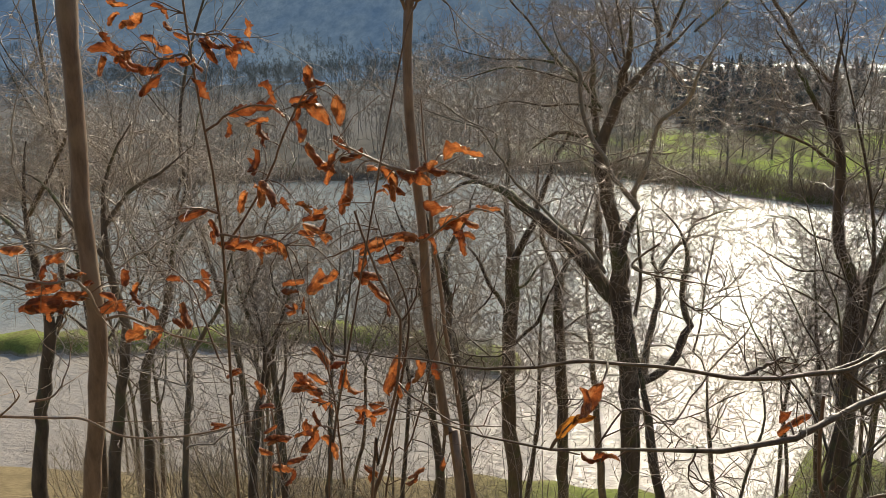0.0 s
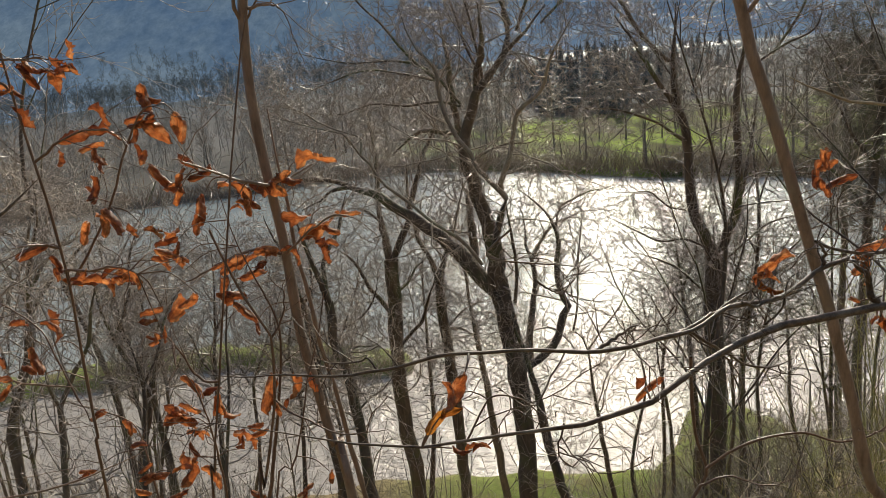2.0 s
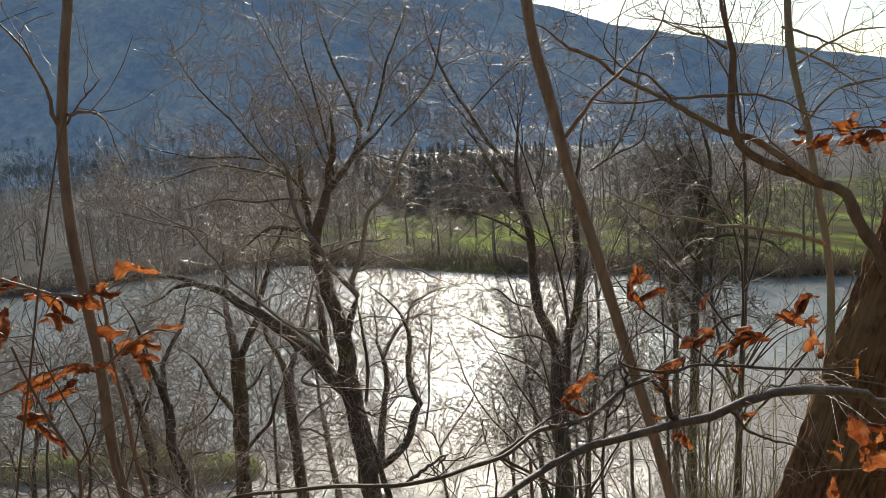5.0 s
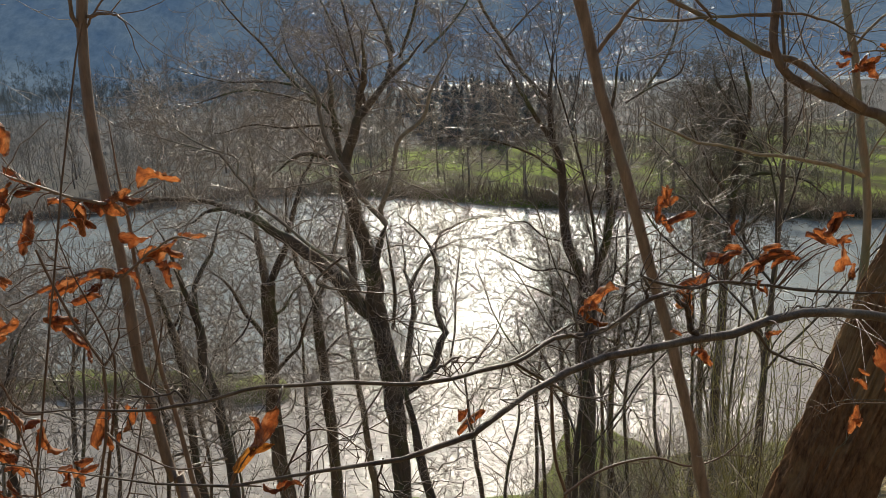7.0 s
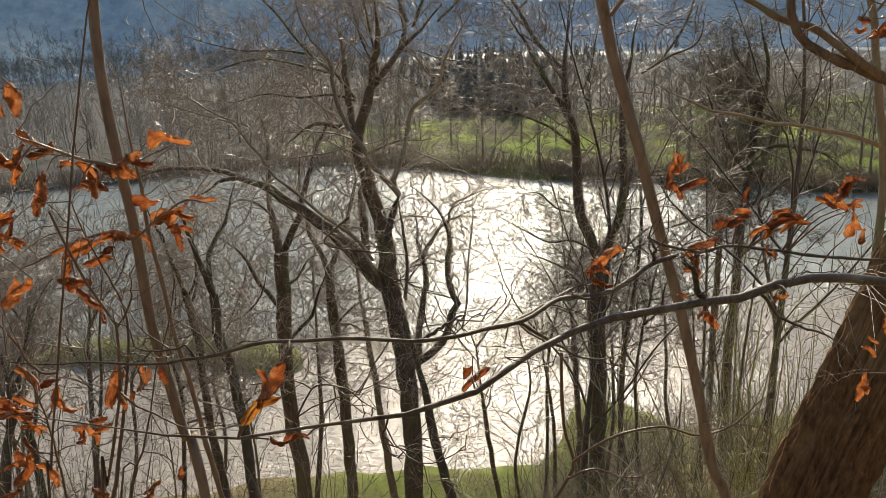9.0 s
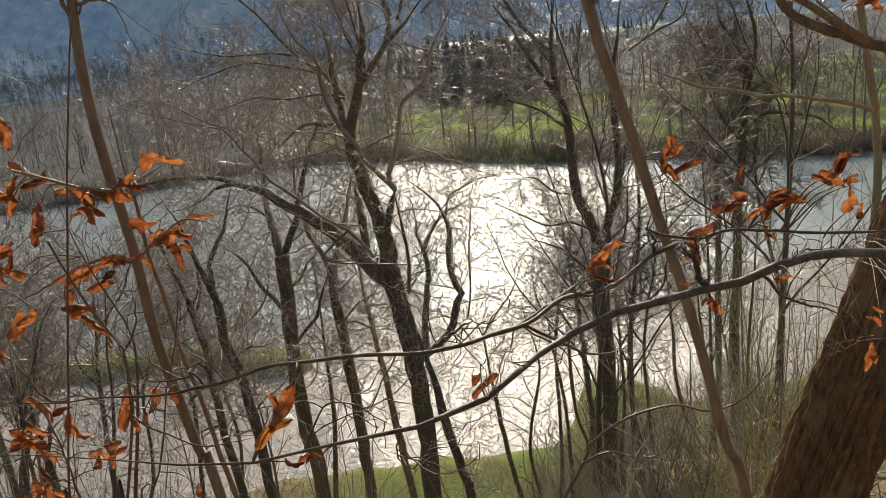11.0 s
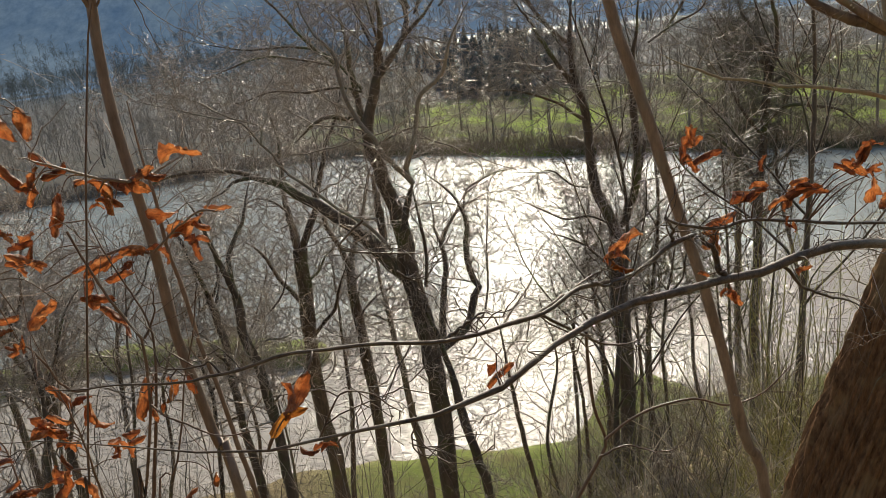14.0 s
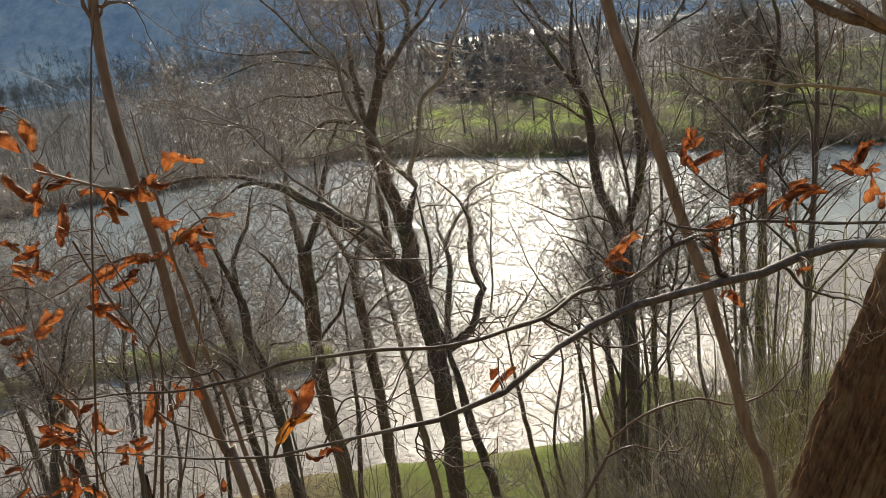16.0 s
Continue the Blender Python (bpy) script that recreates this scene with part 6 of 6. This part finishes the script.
s.append(("twig", [(0.723, 0.970, 25.787), (0.757, 0.996, 25.755), (0.783, 1.015, 25.734), (0.811, 1.034, 25.709), (0.860, 1.064, 25.686), (0.899, 1.079, 25.688)], 0.0021, 0.0012))
s.append(("twig", [(0.531, 1.113, 25.901), (0.497, 1.115, 25.870), (0.532, 1.113, 25.857), (0.584, 1.113, 25.847), (0.617, 1.119, 25.838)], 0.0016, 0.0008))
s.append(("twig", [(0.568, 1.160, 25.811), (0.583, 1.163, 25.798), (0.605, 1.167, 25.784)], 0.0017, 0.0008))
s.append(("twig", [(0.348, 0.937, 25.795), (0.338, 0.940, 25.810), (0.328, 0.943, 25.806), (0.296, 0.950, 25.804), (0.276, 0.952, 25.812)], 0.0013, 0.0007))
s.append(("twig", [(0.441, 0.917, 25.704), (0.474, 0.915, 25.755), (0.505, 0.913, 25.752), (0.527, 0.911, 25.733), (0.544, 0.913, 25.718)], 0.0013, 0.0007))
s.append(("twig", [(0.553, 0.905, 25.719), (0.545, 0.904, 25.683), (0.562, 0.908, 25.659)], 0.0013, 0.0006))
s.append(("twig", [(1.166, 1.189, 25.710), (1.203, 1.202, 25.671), (1.255, 1.221, 25.637), (1.308, 1.239, 25.612), (1.363, 1.257, 25.581)], 0.0030, 0.0013))
s.append(("twig", [(1.215, 1.191, 25.716), (1.252, 1.205, 25.737), (1.278, 1.214, 25.712), (1.290, 1.219, 25.746)], 0.0013, 0.0009))
low_branch, low_branch_parts = sapling("branch", "dark slender bough leaning across from beside the path", "branch", s, BARK_BRANCH, 408, [(5, 0.08, 0.12, 55, 8, 0.28, 0.0, 0.0009), (3, 0.2, 0.05, 50, 4, 0.3, 0.0, 0.0007)], fall=1.15)
hang(low_branch_parts[0], (3.300, 1.500, 24.398), [(0.436, 0.870, 25.789, 0.052, 60), (0.451, 0.870, 25.721, 0.031, 10), (0.434, 0.870, 25.719, 0.025, -20)], DRY)
hang(low_branch_parts[0], (3.300, 1.500, 24.398), [(0.411, 0.870, 25.757, 0.041, 50), (0.427, 0.870, 25.765, 0.030, 10)], YELLOW)
hang(low_branch_parts[0], (3.300, 1.500, 24.398), [(0.658, 0.910, 25.753, 0.036, 40), (0.645, 0.910, 25.741, 0.026, 65)], DRY)
hang(low_branch_parts[2], (3.300, 1.500, 24.398), [(0.868, 1.060, 25.832, 0.058, 42), (0.856, 1.060, 25.813, 0.038, -20), (0.844, 1.060, 25.813, 0.024, 75)], DRY)
hang(low_branch_parts[2], (3.300, 1.500, 24.398), [(0.856, 1.060, 25.799, 0.041, -35)], YELLOW)
hang(low_branch_parts[0], (3.300, 1.500, 24.398), [(1.035, 1.100, 25.711, 0.038, -45), (1.023, 1.100, 25.722, 0.024, 20), (1.143, 1.100, 25.735, 0.027, 25), (0.990, 1.100, 25.755, 0.027, -30)], DRY)
hang(low_branch_parts[4], (3.300, 1.500, 24.398), [(1.083, 1.160, 25.840, 0.066, -5), (1.105, 1.160, 25.841, 0.041, 30), (1.138, 1.160, 25.822, 0.038, 30), (1.177, 1.160, 25.832, 0.066, 25), (1.162, 1.160, 25.828, 0.041, 60), (1.175, 1.160, 25.849, 0.038, 10), (1.050, 1.160, 25.805, 0.061, 35), (1.035, 1.160, 25.788, 0.050, 70), (1.040, 1.160, 25.765, 0.031, -70), (1.158, 1.160, 25.788, 0.028, -60), (1.282, 1.160, 25.881, 0.055, 35), (1.260, 1.160, 25.856, 0.053, -35), (1.289, 1.160, 25.822, 0.053, 80), (1.288, 1.160, 25.848, 0.036, 0), (1.269, 1.160, 25.872, 0.041, 60)], DRY)

s = []
s.append(("trunk", [(1.008, 3.200, 22.172), (1.237, 3.200, 23.726), (1.351, 3.200, 23.943), (1.460, 3.200, 24.125), (1.508, 3.200, 24.231), (1.471, 3.200, 24.381), (1.458, 3.200, 24.550), (1.456, 3.200, 24.766)], 0.0118, 0.0071))
s.append(("branch", [(1.475, 3.100, 24.293), (1.634, 3.092, 24.388), (1.865, 3.081, 24.428), (2.041, 3.069, 24.365), (2.195, 3.057, 24.409), (2.374, 3.043, 24.556)], 0.0068, 0.0034))
s.append(("branch", [(1.444, 3.100, 24.216), (1.571, 3.086, 24.252), (1.718, 3.069, 24.202), (1.868, 3.049, 24.237)], 0.0057, 0.0023))
arching_shrub, arching_shrub_parts = sapling("shrub", "arching thin dark shrub stem low beside the path", "shrub", s, BARK_STEM, 409, [(7, 0.2, 0.4, 50, 8, 0.22, 0.02, 0.0016), (4, 0.2, 0.2, 48, 5, 0.28, 0.02, 0.0013)])



# ---- brush on the slope ----
def scrub(seed, stems, tall, mat=None, crook=0.09):
    """A clump of thin upright shoots."""
    rng = np.random.default_rng(seed)
    base = np.c_[rng.normal(0, 0.35, (stems, 2)), np.zeros(stems)]
    d = np.c_[rng.normal(0, 0.22, (stems, 2)), np.ones(stems)]
    d /= np.linalg.norm(d, axis=1, keepdims=True)
    size = tall * rng.uniform(0.5, 1.1, stems)
    m = 8
    p = np.empty((stems, m, 3))
    p[:, 0] = base
    for j in range(1, m):
        d = d + rng.normal(0, crook, d.shape)
        d /= np.linalg.norm(d, axis=1, keepdims=True)
        p[:, j] = p[:, j - 1] + d * (size / (m - 1))[:, None]
    r = np.linspace(0.014, 0.004, m)[None] * rng.uniform(0.6, 1.3, (stems, 1))
    p1, r1 = shoots(rng, p, r, 7, 0.2, tall * 0.3, 38 + 150 * (crook - 0.09), 4, crook * 2.6, 0.06, 0.6, 0.0032)
    p2, r2 = shoots(rng, p1, r1, 3, 0.2, tall * 0.12, 42, 2, 0.2, 0.02, 0.6, 0.0027)
    mat = mat or BARK_TWIG
    stalks = [mesh_from("stem", *tubes(p[i:i + 1], r[i:i + 1], 5), mat) for i in range(stems)]
    return stalks, mesh_from("crown", *joined([tubes(p1, r1, 3), tubes(p2, r2, 3)]), mat)


def plant_scrub(kind, x, y, size, turn, label):
    root = thing("shrub", (x, y, float(height(np.array(x), np.array(y))) - 0.1), label, "shrub", "shrubs on the slope")
    for stalk in kind[0]:
        part("stem", stalk, root)
    part("crown", kind[1], root, "fine bare twigs", "stuff")
    root.scale, root.rotation_euler = (size, size, size), (0, 0, turn)


SCRUB = [scrub(50 + i, (8, 9, 7, 8)[i], (3.0, 3.8, 4.6, 3.4)[i]) for i in range(4)]
rng = np.random.default_rng(7)
made = 0
while made < 110:
    y = 5 + 33 * rng.random() ** 0.9
    az = math.degrees(math.atan2(rng.uniform(-0.74, 0.9) if made % 6 else rng.uniform(0.28, 0.62), 1.0))
    if (3.5 < az < 13 and rng.random() < 0.8) or (az < 17 and y < 8):
        continue
    made += 1
    x = 0.5 + y * math.tan(radians(az))
    plant_scrub(SCRUB[made % 4], x, y, rng.uniform(0.6, 1.15) * (0.75 if y < 9 else 1.0), rng.uniform(0, 6.28), "leafless brown shrub of thin upright shoots")


for i in range(26):
    y = rng.uniform(24, 38)
    x = 0.5 - y * rng.uniform(0.3, 0.78)
    plant_scrub(SCRUB[i % 4], x, y, rng.uniform(0.35, 0.65), rng.uniform(0, 6.28), "low leafless shrub on the brown slope")

for i in range(22):
    y = rng.uniform(19, 38)
    x = 0.5 + y * math.tan(radians(rng.uniform(12, 27)))
    plant_scrub(SCRUB[i % 4], x, y, rng.uniform(0.8, 1.25), rng.uniform(0, 6.28), "leafless brown shrub of thin upright shoots")

TAN = [scrub(64 + i, 9, (2.2, 2.8)[i], BARK_DULL, 0.14) for i in range(2)]
for i in range(34):
    y = rng.uniform(11, 30)
    x = 0.5 - y * math.tan(radians(rng.uniform(16, 37)))
    plant_scrub(TAN[i % 2], x, y, rng.uniform(0.6, 1.1), rng.uniform(0, 6.28), "pale tan leafless brush on the slope")

TANGLE = [scrub(54 + i, 6, (4.2, 5.0)[i], BARK_OLD, 0.2) for i in range(2)]
for i in range(30):
    y = rng.uniform(9, 22) if i < 20 else rng.uniform(24, 37)
    x = 0.5 + y * math.tan(radians(rng.uniform(-27, 1) if i < 20 else rng.uniform(13, 20)))
    plant_scrub(TANGLE[i % 2], x, y, rng.uniform(0.7, 1.2), rng.uniform(0, 6.28), "dark crooked leafless shrub on the slope")

BRIAR = [scrub(59 + i, 11, (2.4, 3.0)[i], (BARK_CANE, BARK_GREEN)[i], 0.19) for i in range(2)]
for i in range(26):
    y = rng.uniform(4.6, 14)
    x = 0.5 + y * math.tan(radians(rng.uniform(15, 36)))
    plant_scrub(BRIAR[i % 3 == 0], x, y, rng.uniform(0.6, 1.0), rng.uniform(0, 6.28), "tangle of thin arching tan canes")

for i in range(12):
    y = rng.uniform(6, 17)
    x = 0.5 + y * math.tan(radians(rng.uniform(14, 33)))
    plant_scrub(TANGLE[i % 2], x, y, rng.uniform(0.45, 0.8), rng.uniform(0, 6.28), "dark crooked leafless shrub on the slope")

BUDDING = scrub(58, 12, 4.2, BARK_GREEN)
for x, y, s in ((4.9, 7.0, 0.8), (6.4, 9.4, 0.9), (5.6, 8.0, 0.6), (8.8, 13.5, 1.0)):
    plant_scrub(BUDDING, x, y, s, x, "shrub with yellow-green budding shoots")


# ---- trees on the lower slope and the near bank ----
def tall_tree(seed, tall):
    rng = np.random.default_rng(seed)
    root = thing("bank_tree", (0, 0, 0), "slender leafless tree on the lower slope", "tree", "trees by the near bank")
    bend = rng.normal(0, 0.035 * tall, (4, 2))
    trunk = spline([(0, 0, 0), (*bend[0] * 0.5, tall * 0.3), (*bend[1], tall * 0.65), (*bend[2], tall)], 20)
    r = np.linspace(0.0065 * tall, 0.01, 20)
    part("trunk", mesh_from("trunk", *tubes([trunk], [r], 8), BARK_OLD), root)
    p0, r0 = shoots(rng, trunk[None], r[None], 15, 0.25, tall * 0.3, 38, 9, 0.12, 0.08, 0.5, 0.012)
    p1, r1 = shoots(rng, p0, r0, 8, 0.15, tall * 0.12, 42, 6, 0.2, 0.04, 0.6, 0.008)
    p2, r2 = shoots(rng, p1, r1, 4, 0.15, tall * 0.055, 44, 3, 0.3, 0.02, 0.6, 0.006)
    for i in range(len(p0)):
        part("branch", mesh_from("branch", *tubes(p0[i:i + 1], r0[i:i + 1], 4), BARK_OLD), root)
    part("crown", mesh_from("crown", *joined([tubes(p1, r1, 3), tubes(p2, r2, 3)]), BARK_TWIG), root, "fine bare twigs", "stuff")
    return root


BANK = [tall_tree(60 + i, (13, 15, 11)[i]) for i in range(3)]
BANK_SPOTS = [(-19, 31), (-14.5, 36), (-11, 28), (-7.5, 33), (-4.5, 38), (-24, 38), (13.5, 36), (17, 30), (21, 36), (10.8, 31), (25, 31), (-30, 33), (-9.5, 23), (15.5, 24), (29, 37),
              (5.2, 14), (7.6, 17.5), (10.4, 19), (8.6, 13.2), (-6.5, 15.5), (-10.5, 18.5), (-8.2, 12.5), (-14, 23)]
rng = np.random.default_rng(17)
for i, (x, y) in enumerate(BANK_SPOTS):
    z, turn = float(height(np.array(x), np.array(y))) - 0.1, rng.uniform(0, 6.28)
    if i < 3:
        BANK[i].location, BANK[i].rotation_euler = (x, y, z), (0, 0, turn)
    else:
        copy_thing(BANK[i % 3], Matrix.Translation((x, y, z)) @ Matrix.Rotation(turn, 4, "Z")).scale = [rng.uniform(0.75, 1.1)] * 3


# ---- far bank ----
def far_tree(seed, tall, name="bare_tree"):
    rng = np.random.default_rng(seed)
    root = thing(name, (0, 0, 0), "tall leafless tree on the far bank", "tree", "trees on the far bank")
    bend = rng.normal(0, 0.03 * tall, (4, 2))
    trunk = spline([(0, 0, 0), (*bend[0] * 0.5, tall * 0.3), (*bend[1], tall * 0.65), (*bend[2], tall)], 12)
    r = np.linspace(0.02 * tall, 0.05, 12)
    part("trunk", mesh_from("trunk", *tubes([trunk], [r], 6), BARK_FAR), root)
    p0, r0 = shoots(rng, trunk[None], r[None], 13, 0.25, tall * 0.36, 42, 5, 0.13, 0.08, 0.5, 0.05)
    p1, r1 = shoots(rng, p0, r0, 6, 0.2, tall * 0.16, 45, 2, 0.2, 0.03, 0.6, 0.03)
    p2, r2 = shoots(rng, p1, r1, 2, 0.2, tall * 0.1, 40, 2, 0.2, 0.03, 0.6, 0.022)
    part("crown", mesh_from("crown", *joined([tubes(p0, r0, 4), tubes(p1, r1, 3), tubes(p2, r2, 3)]), BARK_FAR), root, kind="stuff")
    return root


def planted(source, x, y, size, turn):
    m = Matrix.Translation((x, y, float(height(np.array(x), np.array(y))) - 0.1)) @ Matrix.Rotation(turn, 4, "Z")
    ob = copy_thing(source, m)
    ob.scale = (size, size, size)
    return ob


FAR = [far_tree(70 + i, (11, 13, 9, 12)[i]) for i in range(4)]
rng = np.random.default_rng(21)
spots = []
for i in range(118):
    az = radians(rng.uniform(-36, 6) if i % 3 == 0 else rng.uniform(4, 44))
    for _ in range(12):
        d = rng.uniform(95, 280)
        x, y = d * math.sin(az), d * math.cos(az)
        gap = y - float(bank_far(np.array(x)))
        clear = 6 < math.degrees(az) < 17 and 20 < gap < 90
        if gap > 2 and (gap < 14 or rng.random() < 0.5) and not (clear and rng.random() < 0.45):
            spots.append((x, y))
            break
for i, (x, y) in enumerate(spots):
    if i < 4:
        z = float(height(np.array(x), np.array(y))) - 0.1
        FAR[i].location = (x, y, z)
    else:
        planted(FAR[i % 4], x, y, rng.uniform(0.6, 1.25), rng.uniform(0, 6.28))


def brush_belt():
    """Brown brush along the far waterline, one uncountable hedge."""
    rng = np.random.default_rng(31)
    n = 9700
    x = np.r_[rng.uniform(-120, 120, 6500), rng.uniform(10, 115, 3200)]
    y = bank_far(x) + np.abs(rng.normal(0, 4.0, n)) + 0.3 + 2.5 * wave(x, bank_far(x), 25, 11)
    z = height(x, y)
    keep = z > 0.2
    base = np.c_[x, y, z][keep]
    k = len(base)
    d = np.c_[rng.normal(0, 0.45, (k, 2)), np.ones(k)]
    size = (rng.uniform(0.8, 3.2, k) * (1 + 0.3 * smooth(25, 35, base[:, 0]) * smooth(62, 48, base[:, 0])))[:, None, None]
    s = np.linspace(0, 1, 3)[None, :, None]
    p = base[:, None] + d[:, None] * s * size + rng.normal(0, 0.12, (k, 3, 3)) * s
    r = np.full((k, 3), 0.05) * np.linspace(1, 0.35, 3)
    tagged(new("brush", mesh_from("brush", *tubes(p, r, 3), REED)), "belt of brown leafless brush along the far waterline", "brush", kind="stuff")


brush_belt()


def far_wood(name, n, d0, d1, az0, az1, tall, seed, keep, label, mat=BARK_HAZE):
    """Distant leafless wood; the bark colours carry the haze."""
    rng = np.random.default_rng(seed)
    az = np.radians(rng.uniform(az0, az1, n))
    d = np.sqrt(rng.uniform(d0**2, d1**2, n))
    x, y = d * np.sin(az), d * np.cos(az)
    z = height(x, y)
    ok = (z > 0.3) & keep(x, y)
    x, y, z = x[ok], y[ok], z[ok]
    k = len(x)
    h = tall * rng.uniform(0.45, 1.2, k)
    top = np.stack([x + rng.normal(0, 0.6, k), y + rng.normal(0, 0.6, k), z + h], -1)
    base = np.stack([x, y, z], -1)
    s = np.linspace(0, 1, 3)[None, :, None]
    p = base[:, None] * (1 - s) + top[:, None] * s
    r = (h * 0.009)[:, None] * np.linspace(1, 0.3, 3)
    p0, r0 = shoots(rng, p, r, 9, 0.25, tall * 0.36, 52, 2, 0.15, 0.08, 0.6, max(0.05, d0 * 0.00016))
    p1, r1 = shoots(rng, p0, r0, 3, 0.2, tall * 0.22, 55, 2, 0.15, 0.08, 0.7, max(0.045, d0 * 0.00016))
    tagged(new(name, mesh_from(name, *joined([tubes(p, r, 3), tubes(p0, r0, 3), tubes(p1, r1, 3)]), mat)), label, "woods", kind="stuff")


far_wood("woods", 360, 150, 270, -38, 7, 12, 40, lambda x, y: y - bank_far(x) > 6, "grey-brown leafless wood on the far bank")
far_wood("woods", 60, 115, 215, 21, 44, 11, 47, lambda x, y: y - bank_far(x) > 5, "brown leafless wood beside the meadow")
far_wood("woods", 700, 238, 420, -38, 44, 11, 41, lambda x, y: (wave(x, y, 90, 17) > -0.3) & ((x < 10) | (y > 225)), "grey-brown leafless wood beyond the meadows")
far_wood("woods", 1300, 430, 1100, -38, 4, 17, 42, lambda x, y: wave(x, y, 160, 19) > -0.45, "distant leafless wood in the valley, painted haze grey", BARK_VALLEY_HAZE)
far_wood("woods", 600, 900, 1380, -38, 5, 24, 46, lambda x, y: wave(x, y, 200, 23) > -0.6, "distant wood at the foot of the hills", BARK_VALLEY_HAZE)
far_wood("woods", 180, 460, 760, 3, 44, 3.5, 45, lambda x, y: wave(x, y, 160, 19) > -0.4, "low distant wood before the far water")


def conifers(name, n, x0, y0, sx, sy, seed, tall, label):
    rng = np.random.default_rng(seed)
    x, y = x0 + rng.normal(0, sx, n), y0 + rng.normal(0, sy, n)
    z = height(x, y)
    h = tall * rng.uniform(0.45, 1.2, n)
    ps, rs = [], []
    for lift in (0.06, 0.17, 0.28, 0.39, 0.5, 0.61, 0.72, 0.83, 0.92):
        off = rng.normal(0, 0.012, (n, 2)) * h[:, None]
        a = np.stack([x + off[:, 0], y + off[:, 1], z + h * lift], -1)
        b = np.stack([x, y, z + h * (lift + 0.15)], -1)
        ps.append(np.stack([a, (a + b) / 2, b], 1))
        w = h * 0.26 * (1.06 - lift) * rng.uniform(0.7, 1.3, n)
        rs.append(np.stack([w, w * 0.45, w * 0.06], 1))
    v, q = tubes(np.concatenate(ps), np.concatenate(rs), 7)
    v = v + rng.normal(0, 0.02 * tall, v.shape)
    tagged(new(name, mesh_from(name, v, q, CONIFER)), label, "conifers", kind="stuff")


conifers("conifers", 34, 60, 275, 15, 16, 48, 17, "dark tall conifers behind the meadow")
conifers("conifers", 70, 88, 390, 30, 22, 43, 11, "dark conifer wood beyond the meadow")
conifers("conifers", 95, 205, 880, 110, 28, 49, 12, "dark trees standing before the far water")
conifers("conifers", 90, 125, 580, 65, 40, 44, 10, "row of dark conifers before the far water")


def leaf_litter():
    """Fallen leaves about the foot of the leaning tree."""
    rng = np.random.default_rng(77)
    vs, qs, at = [], [], 0
    for k in range(170):
        x, y = 2.9 + rng.normal(0, 0.6), 2.7 + rng.normal(0, 0.6)
        z = float(height(np.array(x), np.array(y))) + 0.012
        me = DRY[k % len(DRY)]
        co = np.empty(len(me.vertices) * 3, np.float32)
        me.vertices.foreach_get("co", co)
        ix = np.empty(len(me.loops), np.int32)
        me.loops.foreach_get("vertex_index", ix)
        m = np.array(Euler((rng.normal(0, 0.35), rng.normal(0, 0.35), rng.uniform(0, 6.28))).to_matrix())
        vs.append(co.reshape(-1, 3) * (1, 1, 0.5) @ m.T * rng.uniform(0.04, 0.07) + (x, y, z))
        qs.append(ix.reshape(-1, 4) + at)
        at += len(me.vertices)
    tagged(new("leaf_litter", mesh_from("leaf_litter", np.vstack(vs), np.vstack(qs), LITTER)), "brown fallen leaves on the ground", "leaf litter", kind="stuff")


leaf_litter()
